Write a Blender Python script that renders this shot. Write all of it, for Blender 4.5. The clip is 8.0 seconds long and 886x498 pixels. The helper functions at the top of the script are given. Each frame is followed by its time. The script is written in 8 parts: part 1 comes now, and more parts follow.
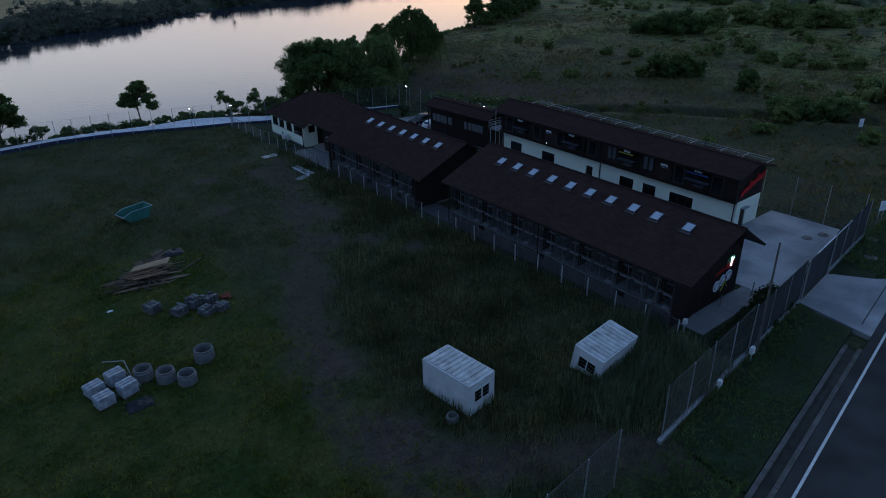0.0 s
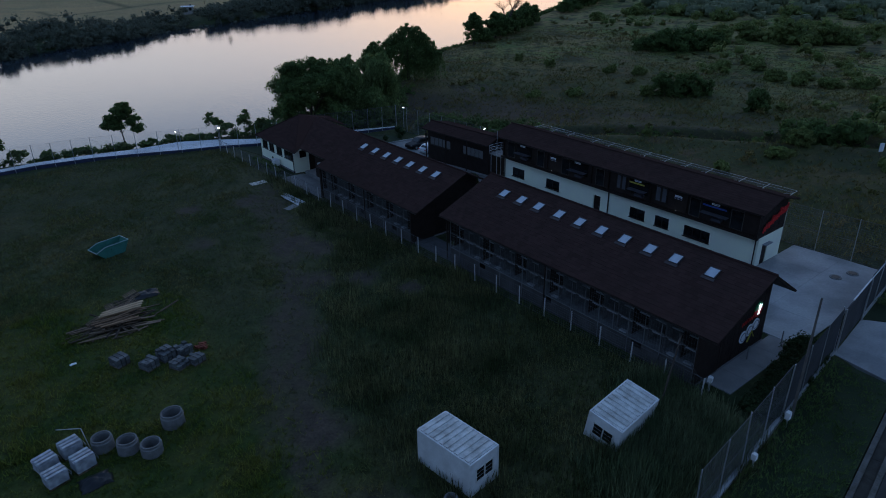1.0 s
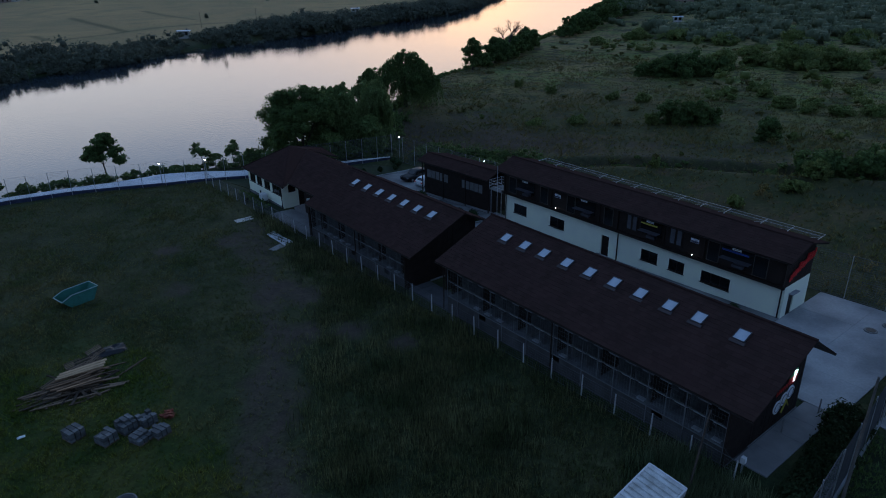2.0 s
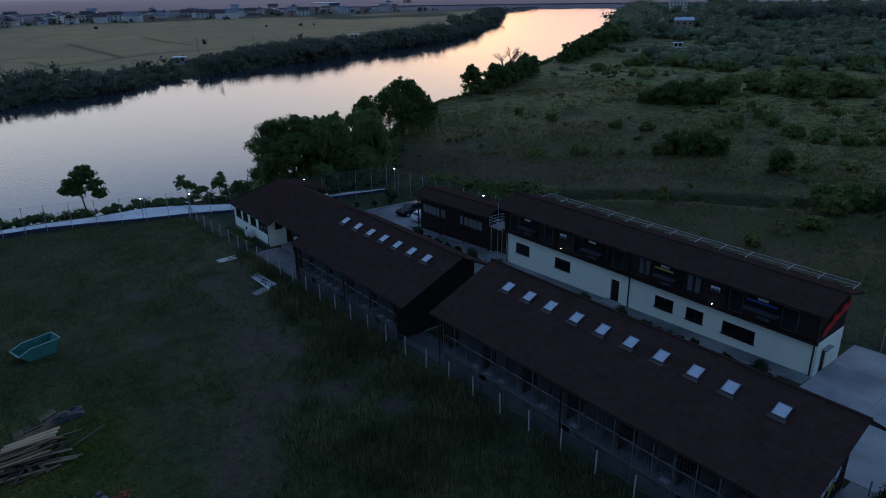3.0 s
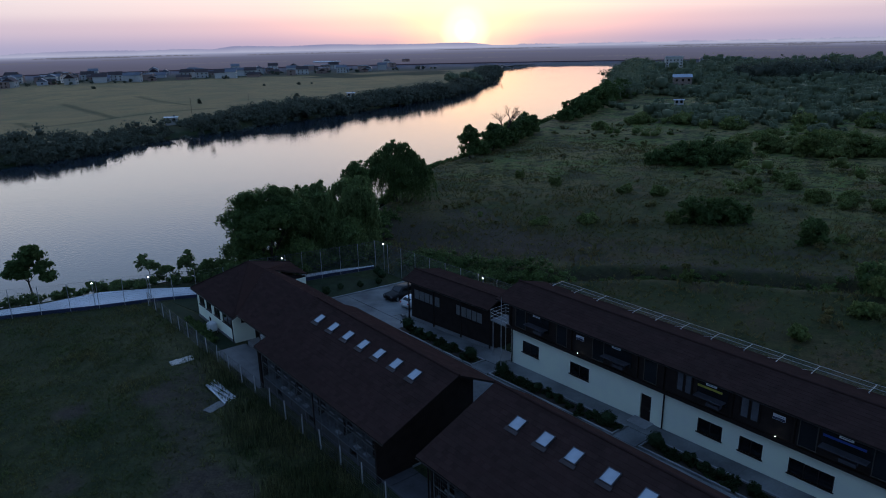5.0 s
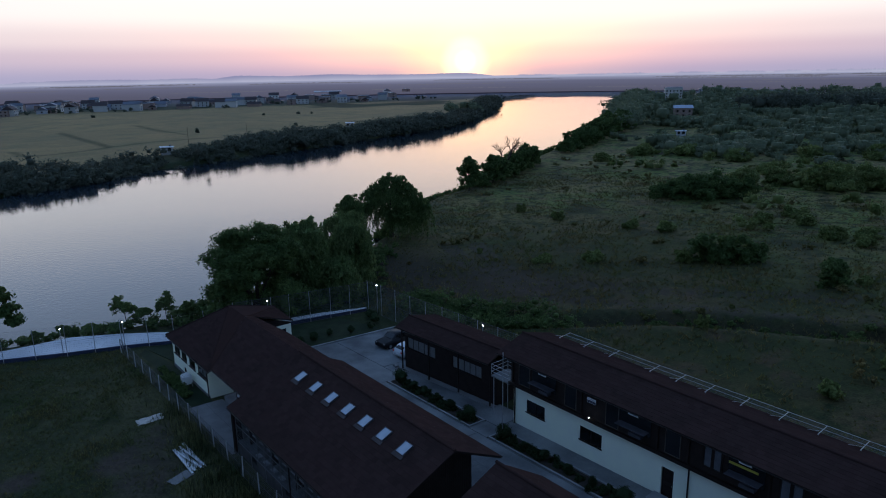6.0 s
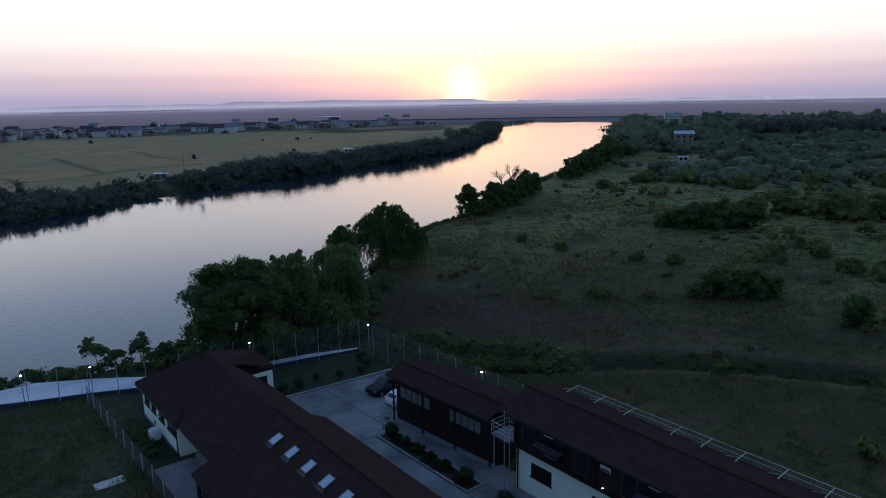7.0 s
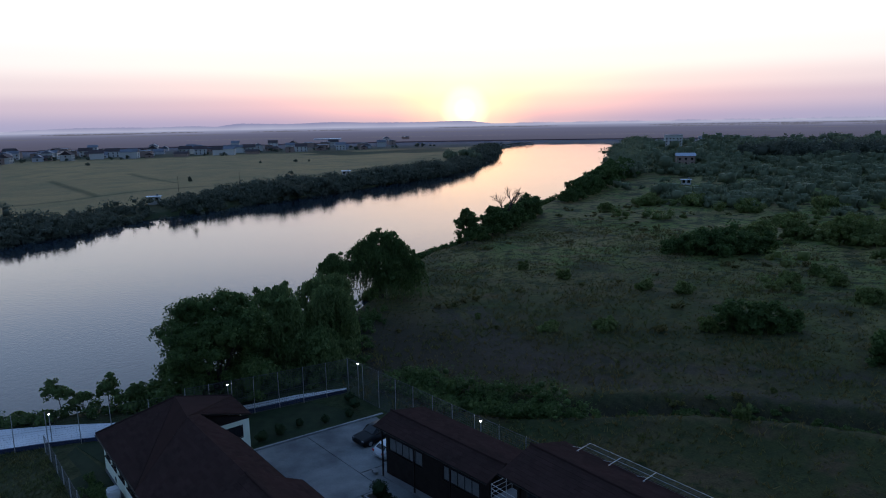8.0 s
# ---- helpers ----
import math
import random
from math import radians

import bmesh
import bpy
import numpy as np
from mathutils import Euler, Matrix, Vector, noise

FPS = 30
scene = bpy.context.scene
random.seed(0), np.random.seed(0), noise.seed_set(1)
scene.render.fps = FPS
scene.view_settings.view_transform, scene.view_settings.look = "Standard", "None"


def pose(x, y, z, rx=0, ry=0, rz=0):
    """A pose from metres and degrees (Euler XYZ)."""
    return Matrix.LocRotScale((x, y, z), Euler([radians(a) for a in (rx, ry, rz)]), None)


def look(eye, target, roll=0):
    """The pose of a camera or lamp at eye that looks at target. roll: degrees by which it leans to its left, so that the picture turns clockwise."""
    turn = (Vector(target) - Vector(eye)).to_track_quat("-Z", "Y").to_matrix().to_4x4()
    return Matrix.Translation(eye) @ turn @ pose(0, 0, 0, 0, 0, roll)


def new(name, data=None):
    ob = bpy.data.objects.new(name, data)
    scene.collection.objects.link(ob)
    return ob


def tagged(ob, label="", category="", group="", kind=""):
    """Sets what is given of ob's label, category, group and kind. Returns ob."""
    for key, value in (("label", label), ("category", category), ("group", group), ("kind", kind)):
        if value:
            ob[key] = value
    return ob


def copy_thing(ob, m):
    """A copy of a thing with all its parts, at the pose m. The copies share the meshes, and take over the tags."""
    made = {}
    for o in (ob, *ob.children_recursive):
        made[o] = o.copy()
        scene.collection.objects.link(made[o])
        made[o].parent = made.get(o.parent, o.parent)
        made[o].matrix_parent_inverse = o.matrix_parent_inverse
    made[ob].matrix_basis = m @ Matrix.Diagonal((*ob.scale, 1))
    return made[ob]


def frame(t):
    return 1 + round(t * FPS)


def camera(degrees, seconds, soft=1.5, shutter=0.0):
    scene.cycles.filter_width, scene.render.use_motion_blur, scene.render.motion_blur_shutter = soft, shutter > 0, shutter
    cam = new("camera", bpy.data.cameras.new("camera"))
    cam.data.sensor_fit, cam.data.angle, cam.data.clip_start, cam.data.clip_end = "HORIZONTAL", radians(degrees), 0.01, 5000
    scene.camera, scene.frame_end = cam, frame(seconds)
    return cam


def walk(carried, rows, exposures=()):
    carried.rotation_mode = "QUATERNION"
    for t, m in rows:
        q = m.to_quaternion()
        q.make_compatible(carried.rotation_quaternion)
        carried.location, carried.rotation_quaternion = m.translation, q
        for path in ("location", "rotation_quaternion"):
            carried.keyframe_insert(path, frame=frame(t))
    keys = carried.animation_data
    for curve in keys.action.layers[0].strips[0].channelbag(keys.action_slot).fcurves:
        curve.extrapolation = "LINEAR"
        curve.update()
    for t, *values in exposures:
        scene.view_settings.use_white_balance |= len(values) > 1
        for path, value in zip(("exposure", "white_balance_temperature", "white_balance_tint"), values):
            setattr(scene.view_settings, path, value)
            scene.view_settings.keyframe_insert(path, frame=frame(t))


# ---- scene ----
cam = camera(66.7, 8.0, soft=1.0)
PATH = [
    (0, (-2.362, 0.251, 29.523), (-1.248, 1.657, 28.638), -0.9),
    (0.5, (-0.532, 2.468, 29.528), (0.585, 3.876, 28.653), -0.9),
    (1, (1.35, 4.688, 29.516), (2.477, 6.105, 28.665), -0.9),
    (1.5, (3.333, 6.972, 29.515), (4.469, 8.397, 28.692), -0.9),
    (3, (9.292, 13.609, 29.306), (10.455, 15.062, 28.574), -0.9),
    (3.5, (11.299, 15.919, 29.24), (12.472, 17.381, 28.543), -0.9),
    (4, (13.357, 18.192, 29.226), (14.538, 19.664, 28.565), -0.9),
    (4.5, (15.425, 20.437, 29.319), (16.615, 21.919, 28.695), -1.1),
    (6, (21.579, 27.148, 29.333), (22.793, 28.655, 28.829), -1.0),
    (6.5, (23.619, 29.358, 29.334), (24.84, 30.872, 28.867), -0.9),
    (7, (25.695, 31.487, 29.353), (26.921, 33.007, 28.919), -1.0),
    (7.5, (27.83, 33.721, 29.287), (29.06, 35.246, 28.885), -1.0),
    (8, (29.976, 36.008, 29.282), (31.211, 37.537, 28.91), -1.0),
]
walk(cam, [(t, look(eye, target, roll)) for t, eye, target, roll in PATH])

# ---- sky and sun ----
SUN_DIR = Vector((0.6553, 0.7551, 0.0165)).normalized()


def make_world():
    w = bpy.data.worlds.new("dawn_sky")
    w.use_nodes = True
    scene.world = w
    nt = w.node_tree
    nt.nodes.clear()
    N, K = nt.nodes.new, nt.links.new
    out, bg = N("ShaderNodeOutputWorld"), N("ShaderNodeBackground")
    sky = N("ShaderNodeTexSky")
    sky.sky_type = "NISHITA"
    sky.sun_disc = False
    sky.sun_elevation = radians(1.0)
    sky.sun_rotation = math.atan2(SUN_DIR.x, SUN_DIR.y)
    sky.dust_density = 2.0
    co = N("ShaderNodeTexCoord")
    sep = N("ShaderNodeSeparateXYZ")
    K(co.outputs["Generated"], sep.inputs[0])

    def math_node(op, a, b=None, clamp=False):
        n = N("ShaderNodeMath")
        n.operation, n.use_clamp = op, clamp
        for i, v in enumerate((a, b)):
            if v is None:
                continue
            if isinstance(v, (int, float)):
                n.inputs[i].default_value = v
            else:
                K(v, n.inputs[i])
        return n.outputs[0]

    dot = N("ShaderNodeVectorMath")
    dot.operation = "DOT_PRODUCT"
    K(co.outputs["Generated"], dot.inputs[0])
    dot.inputs[1].default_value = SUN_DIR
    d = dot.outputs["Value"]

    def ramp(fac, stops, interp="LINEAR"):
        r = N("ShaderNodeValToRGB")
        K(fac, r.inputs[0])
        r.color_ramp.interpolation = interp
        els = r.color_ramp.elements
        while len(els) < len(stops):
            els.new(0.5)
        for e, (p, c) in zip(els, stops):
            e.position, e.color = p, (*c, 1)
        return r.outputs[0]

    # height bands: lilac haze at the horizon, pink, pale cream, then a cooler zenith
    z = math_node("MULTIPLY_ADD", sep.outputs["Z"], 1.0)
    east = ramp(sep.outputs["Z"], SKY_EAST, "EASE")
    west = ramp(sep.outputs["Z"], SKY_WEST, "EASE")
    side = math_node("MULTIPLY_ADD", d, 0.5)
    nt.nodes[-1].inputs[2].default_value = 0.5
    mix = N("ShaderNodeMix")
    mix.data_type = "RGBA"
    K(ramp(side, [(0.58, (0, 0, 0)), (0.91, (1, 1, 1))], "EASE"), mix.inputs["Factor"])
    K(west, mix.inputs["A"])
    K(east, mix.inputs["B"])
    # the glow round the rising sun
    ang = math_node("ARCCOSINE", math_node("MINIMUM", d, 1.0))
    glow = ramp(math_node("DIVIDE", ang, 0.5), SUN_GLOW, "EASE")
    core = ramp(math_node("DIVIDE", ang, 0.08), SUN_CORE, "EASE")
    add = N("ShaderNodeMix")
    add.data_type, add.blend_type = "RGBA", "ADD"
    add.inputs["Factor"].default_value = 1.0
    K(mix.outputs["Result"], add.inputs["A"])
    K(glow, add.inputs["B"])
    add1 = N("ShaderNodeVectorMath")
    add1.operation = "MULTIPLY_ADD"
    K(core, add1.inputs[0])
    add1.inputs[1].default_value = (1.2, 1.0, 0.7)
    K(add.outputs["Result"], add1.inputs[2])
    add2 = N("ShaderNodeVectorMath")
    add2.operation = "MULTIPLY_ADD"
    K(sky.outputs[0], add2.inputs[0])
    add2.inputs[1].default_value = (0.05, 0.05, 0.05)
    K(add1.outputs[0], add2.inputs[2])
    K(add2.outputs[0], bg.inputs["Color"])
    bg.inputs["Strength"].default_value = SKY_STRENGTH
    K(bg.outputs[0], out.inputs[0])


SKY_STRENGTH = 1.0
SKY_EAST = [(0.0, (0.34, 0.34, 0.50)), (0.027, (0.485, 0.435, 0.555)), (0.049, (0.64, 0.58, 0.65)), (0.082, (0.80, 0.765, 0.795)), (0.17, (0.94, 0.97, 1.07)), (0.28, (0.54, 0.74, 1.08)), (0.48, (0.23, 0.42, 0.78)), (0.8, (0.115, 0.225, 0.45))]
SKY_WEST = [(0.0, (0.085, 0.14, 0.27)), (0.1, (0.115, 0.20, 0.37)), (0.4, (0.12, 0.225, 0.45)), (1.0, (0.115, 0.22, 0.45))]
SUN_GLOW = [(0.0, (0.50, 0.34, 0.0)), (0.10, (0.28, 0.18, 0.0)), (0.24, (0.065, 0.05, 0.0)), (0.6, (0, 0, 0))]
SUN_CORE = [(0.0, (1, 1, 1)), (0.25, (0.40, 0.38, 0.32)), (0.5, (0.08, 0.07, 0.04)), (0.9, (0, 0, 0))]
make_world()

sun = new("sun", bpy.data.lights.new("sun", "SUN"))
sun.data.energy, sun.data.angle, sun.data.color = 0.04, radians(0.5), (1.0, 0.66, 0.42)
sun.matrix_world = Matrix.Translation((0, 0, 60)) @ SUN_DIR.to_track_quat("Z", "Y").to_matrix().to_4x4()
scene.view_settings.exposure = 0.2

# ---- materials ----
def material(name, base, rough=0.8, metal=0.0, var=0.25, scale=1.2, fine=14.0, bump=0.15, second=None, mask=None, random_amount=0.0, spec=0.3, bump_scale=None, coords="Object", island=0.0):
    """Two scales of variation on a base colour, with bump. second: a colour for blotches."""
    m = bpy.data.materials.new(name)
    m.use_nodes = True
    nt = m.node_tree
    N, K = nt.nodes.new, nt.links.new
    b = nt.nodes["Principled BSDF"]
    b.inputs["Roughness"].default_value, b.inputs["Metallic"].default_value = rough, metal
    b.inputs["Specular IOR Level"].default_value = spec
    co = N("ShaderNodeTexCoord")
    big, small = N("ShaderNodeTexNoise"), N("ShaderNodeTexNoise")
    big.inputs["Scale"].default_value, big.inputs["Detail"].default_value = scale, 6
    small.inputs["Scale"].default_value, small.inputs["Detail"].default_value = fine, 4
    for n in (big, small):
        K(co.outputs[coords], n.inputs["Vector"])
    rb = N("ShaderNodeMapRange")
    rb.inputs["From Min"].default_value, rb.inputs["From Max"].default_value = 0.35, 0.65
    K(big.outputs["Fac"], rb.inputs["Value"])
    mix = N("ShaderNodeMix")
    mix.data_type = "RGBA"
    mix.inputs["A"].default_value = (*base, 1)
    other = second or tuple(c * (1 - var) for c in base)
    mix.inputs["B"].default_value = (*other, 1)
    K(rb.outputs[0], mix.inputs["Factor"])
    col = mix.outputs["Result"]
    hsv = N("ShaderNodeHueSaturation")
    K(col, hsv.inputs["Color"])
    mr = N("ShaderNodeMapRange")
    mr.inputs["To Min"].default_value, mr.inputs["To Max"].default_value = 1 - var, 1 + var
    K(small.outputs["Fac"], mr.inputs["Value"])
    val = mr.outputs[0]
    if random_amount or island:
        r = N("ShaderNodeMapRange")
        amount = random_amount or island
        r.inputs["To Min"].default_value, r.inputs["To Max"].default_value = 1 - amount, 1 + amount
        if random_amount:
            K(N("ShaderNodeObjectInfo").outputs["Random"], r.inputs["Value"])
        else:
            K(N("ShaderNodeNewGeometry").outputs["Random Per Island"], r.inputs["Value"])
        mu = N("ShaderNodeMath")
        mu.operation = "MULTIPLY"
        K(val, mu.inputs[0])
        K(r.outputs[0], mu.inputs[1])
        val = mu.outputs[0]
    K(val, hsv.inputs["Value"])
    K(hsv.outputs[0], b.inputs["Base Color"])
    rr = N("ShaderNodeMapRange")
    rr.inputs["To Min"].default_value, rr.inputs["To Max"].default_value = max(rough - 0.12, 0.02), min(rough + 0.12, 1)
    K(big.outputs["Fac"], rr.inputs["Value"])
    K(rr.outputs[0], b.inputs["Roughness"])
    if bump:
        bp = N("ShaderNodeBump")
        bp.inputs["Strength"].default_value = bump
        bp.inputs["Distance"].default_value = 0.02
        K(small.outputs["Fac"], bp.inputs["Height"])
        K(bp.outputs[0], b.inputs["Normal"])
    return m


def leaf_material(name, base, tip, island=0.45):
    m = material(name, base, 0.7, var=0.3, scale=0.25, fine=2.0, bump=0, second=tip, island=island, spec=0.15)
    # thin leaves let light through
    nt = m.node_tree
    b, out = nt.nodes["Principled BSDF"], nt.nodes["Material Output"]
    tr, mx = nt.nodes.new("ShaderNodeBsdfTranslucent"), nt.nodes.new("ShaderNodeMixShader")
    nt.links.new(b.inputs["Base Color"].links[0].from_socket, tr.inputs["Color"])
    mx.inputs[0].default_value = 0.4
    nt.links.new(b.outputs[0], mx.inputs[1])
    nt.links.new(tr.outputs[0], mx.inputs[2])
    nt.links.new(mx.outputs[0], out.inputs["Surface"])
    return m


M = {}
M["roof"] = material("brown_roof_tile", (0.048, 0.028, 0.025), 0.95, var=0.20, scale=0.6, fine=11, bump=0.25, second=(0.040, 0.025, 0.022), island=0.12, spec=0.0)
M["dark_wood"] = material("dark_stained_timber", (0.022, 0.013, 0.010), 0.7, var=0.3, scale=1.5, fine=20, bump=0.3)
M["render"] = material("white_render", (0.86, 0.90, 0.72), 0.9, var=0.05, scale=0.4, fine=30, bump=0.1, second=(0.80, 0.83, 0.70))
M["plinth"] = material("grey_plinth", (0.20, 0.20, 0.20), 0.9, var=0.2, scale=1.0, fine=18)
M["concrete"] = material("concrete_slab", (0.31, 0.315, 0.315), 0.85, var=0.2, scale=0.28, fine=5, bump=0.2, second=(0.18, 0.185, 0.19))
M["court"] = material("stained_court_concrete", (0.215, 0.225, 0.225), 0.85, var=0.22, scale=0.22, fine=6, bump=0.15, second=(0.085, 0.09, 0.094))
M["asphalt"] = material("asphalt", (0.052, 0.051, 0.049), 0.95, var=0.22, scale=0.35, fine=16, bump=0.3, second=(0.032, 0.031, 0.030), spec=0.1)
M["paint_white"] = material("road_paint", (0.62, 0.62, 0.60), 0.8, var=0.2, scale=3, fine=20)
M["glass"] = material("dark_glass", (0.010, 0.012, 0.014), 0.08, var=0.2, spec=0.5, bump=0)
M["frame"] = material("brown_window_frame", (0.022, 0.014, 0.011), 0.5, var=0.2)
M["window_white"] = material("weathered_white_frame", (0.60, 0.60, 0.56), 0.6, var=0.15, scale=3)
M["curtain"] = material("pale_curtain", (0.22, 0.22, 0.22), 0.9, var=0.2, scale=3, fine=20)
M["cabin"] = material("white_cabin_steel", (0.62, 0.63, 0.63), 0.6, var=0.10, scale=0.9, fine=9, bump=0.15, second=(0.50, 0.50, 0.49))
M["cabin_roof"] = material("weathered_cabin_roof", (0.56, 0.56, 0.55), 0.7, var=0.25, scale=1.6, fine=10, second=(0.36, 0.35, 0.33))
M["steel"] = material("galvanised_steel", (0.45, 0.46, 0.47), 0.45, metal=0.7, var=0.15, scale=4, fine=20)
M["post"] = material("concrete_post", (0.42, 0.42, 0.41), 0.85, var=0.15, scale=3, fine=20)
M["ring"] = material("concrete_ring", (0.165, 0.165, 0.165), 0.9, var=0.3, scale=2, fine=14)
M["paver"] = material("grey_paver", (0.105, 0.110, 0.112), 0.9, var=0.25, scale=2, fine=16, random_amount=0.4)
M["skip"] = material("green_painted_steel", (0.028, 0.135, 0.105), 0.6, var=0.3, scale=1.5, fine=10, second=(0.04, 0.17, 0.14))
M["timber"] = material("weathered_timber", (0.125, 0.084, 0.056), 0.85, var=0.3, scale=1.2, fine=14, random_amount=0.8)
M["dark_sheet"] = material("black_tarpaulin", (0.012, 0.013, 0.016), 0.5, var=0.3)
M["wrap"] = material("grey_white_wrap", (0.40, 0.42, 0.45), 0.40, var=0.3, scale=2.2, fine=9, second=(0.20, 0.21, 0.23))
M["bark"] = material("bark", (0.06, 0.047, 0.037), 0.95, var=0.3, scale=3, fine=20, bump=0.5)
M["leaf_dark"] = leaf_material("leaf_dark", (0.070, 0.115, 0.036), (0.105, 0.155, 0.050), 0.35)
M["leaf_mid"] = leaf_material("leaf_mid", (0.108, 0.162, 0.055), (0.150, 0.200, 0.074), 0.35)
M["leaf_scrub"] = leaf_material("leaf_scrub", (0.125, 0.175, 0.052), (0.185, 0.205, 0.072), 0.3)
# leaves for the distance: paler, greyer green with haze mixed into the colour
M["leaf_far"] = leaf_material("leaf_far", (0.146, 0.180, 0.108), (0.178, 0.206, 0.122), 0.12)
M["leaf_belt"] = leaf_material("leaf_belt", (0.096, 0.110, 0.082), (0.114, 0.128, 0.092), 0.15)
M["grass"] = leaf_material("grass_blades", (0.076, 0.103, 0.034), (0.138, 0.126, 0.050), 0.6)
M["tussock"] = leaf_material("tussock_blades", (0.094, 0.108, 0.032), (0.155, 0.118, 0.046), 0.4)
M["weeds"] = leaf_material("weed_blades", (0.046, 0.064, 0.026), (0.128, 0.132, 0.062), 0.8)
M["lush"] = leaf_material("lush_blades", (0.074, 0.112, 0.018), (0.150, 0.150, 0.034), 0.6)
M["weed_pale"] = leaf_material("grey_green_weed", (0.085, 0.120, 0.060), (0.140, 0.165, 0.090), 0.6)
M["evergreen"] = leaf_material("dark_evergreen", (0.026, 0.046, 0.018), (0.040, 0.064, 0.026), 0.3)
M["blue_wall"] = material("dark_blue_wall", (0.030, 0.040, 0.085), 0.8, var=0.2, scale=1.5, fine=10)
M["red"] = material("red_sign", (0.60, 0.03, 0.03), 0.5, var=0.1)
M["white_sign"] = material("white_sign", (0.75, 0.77, 0.80), 0.5, var=0.05)
M["mesh_wire"] = material("fence_wire", (0.085, 0.09, 0.095), 0.6, metal=0.2, var=0.1)

# ---- building blocks ----
def thing(name, label="", category="", group="", kind="", at=(0, 0, 0), rz=0.0):
    ob = new(name)
    ob.empty_display_size = 0.3
    ob.matrix_world = pose(*at, 0, 0, rz)
    return tagged(ob, label, category, group, kind)


def as_mesh(name, bm, mat, smooth=False):
    me = bpy.data.meshes.new(name)
    bmesh.ops.recalc_face_normals(bm, faces=bm.faces)
    bm.to_mesh(me)
    bm.free()
    if smooth:
        for p in me.polygons:
            p.use_smooth = True
    me.materials.append(mat)
    return me


def part(name, bm, mat, parent=None, label="", smooth=False, kind=""):
    ob = new(name, as_mesh(name, bm, mat, smooth))
    if parent is not None:
        ob.parent = parent
    return tagged(ob, label=label, kind=kind)


def solo(name, bm, mat, label, category, group="", kind="", smooth=False):
    return tagged(new(name, as_mesh(name, bm, mat, smooth)), label, category, group, kind)


def box(bm, x0, x1, y0, y1, z0, z1):
    v = [bm.verts.new(p) for p in ((x0, y0, z0), (x1, y0, z0), (x1, y1, z0), (x0, y1, z0), (x0, y0, z1), (x1, y0, z1), (x1, y1, z1), (x0, y1, z1))]
    for f in ((3, 2, 1, 0), (4, 5, 6, 7), (0, 1, 5, 4), (1, 2, 6, 5), (2, 3, 7, 6), (3, 0, 4, 7)):
        bm.faces.new([v[i] for i in f])
    return bm


def B(*a):
    return box(bmesh.new(), *a)


def slab(bm, top, thick):
    """A solid under a polygon of 3D points, thick downwards."""
    a = [bm.verts.new(p) for p in top]
    b = [bm.verts.new((p[0], p[1], p[2] - thick)) for p in top]
    bm.faces.new(a)
    bm.faces.new(b[::-1])
    n = len(top)
    for i in range(n):
        bm.faces.new((a[i], b[i], b[(i + 1) % n], a[(i + 1) % n]))
    return bm


def rod(bm, a, b, r, sides=6):
    a, b = Vector(a), Vector(b)
    d = (b - a).normalized()
    u = d.orthogonal().normalized()
    w = d.cross(u)
    rings = []
    for p, rr in ((a, r), (b, r)):
        rings.append([bm.verts.new(p + rr * (math.cos(k) * u + math.sin(k) * w)) for k in (2 * math.pi * i / sides for i in range(sides))])
    for i in range(sides):
        j = (i + 1) % sides
        bm.faces.new((rings[0][i], rings[0][j], rings[1][j], rings[1][i]))
    bm.faces.new(rings[0][::-1])
    bm.faces.new(rings[1])
    return bm


def raw_mesh(name, verts, faces_flat, size, mat):
    """A mesh from numpy arrays, all faces with the same number of corners."""
    me = bpy.data.meshes.new(name)
    n = len(faces_flat) // size
    me.vertices.add(len(verts))
    me.vertices.foreach_set("co", np.asarray(verts, np.float32).ravel())
    me.loops.add(len(faces_flat))
    me.loops.foreach_set("vertex_index", np.asarray(faces_flat, np.int32))
    me.polygons.add(n)
    me.polygons.foreach_set("loop_start", np.arange(0, n * size, size, dtype=np.int32))
    me.update(calc_edges=True)
    me.materials.append(mat)
    return me


rng = np.random.default_rng(7)


def lattice_noise(x, y, scale, seed=0):
    """Smooth value noise on numpy arrays, 0 to 1."""
    r = np.random.default_rng(seed).random((64, 64))
    u, v = np.asarray(x) / scale, np.asarray(y) / scale
    i, j = np.floor(u).astype(int), np.floor(v).astype(int)
    f, g = u - i, v - j
    f, g = f * f * (3 - 2 * f), g * g * (3 - 2 * g)
    at = lambda a, b: r[a % 64, b % 64]
    return (at(i, j) * (1 - f) + at(i + 1, j) * f) * (1 - g) + (at(i, j + 1) * (1 - f) + at(i + 1, j + 1) * f) * g


def seg_distance(x, y, line):
    """Distance of points to a polyline."""
    best = np.full(np.shape(x), 1e9)
    for (ax, ay), (bx, by) in zip(line[:-1], line[1:]):
        dx, dy = bx - ax, by - ay
        s = np.clip(((x - ax) * dx + (y - ay) * dy) / (dx * dx + dy * dy), 0, 1)
        best = np.minimum(best, np.hypot(x - ax - s * dx, y - ay - s * dy))
    return best


def inside(x, y, poly):
    hit = np.zeros(np.shape(x), bool)
    for (ax, ay), (bx, by) in zip(poly, poly[1:] + poly[:1]):
        cross = ((ay > y) != (by > y)) & (x < (bx - ax) * (y - ay) / ((by - ay) or 1e-9) + ax)
        hit ^= cross
    return hit

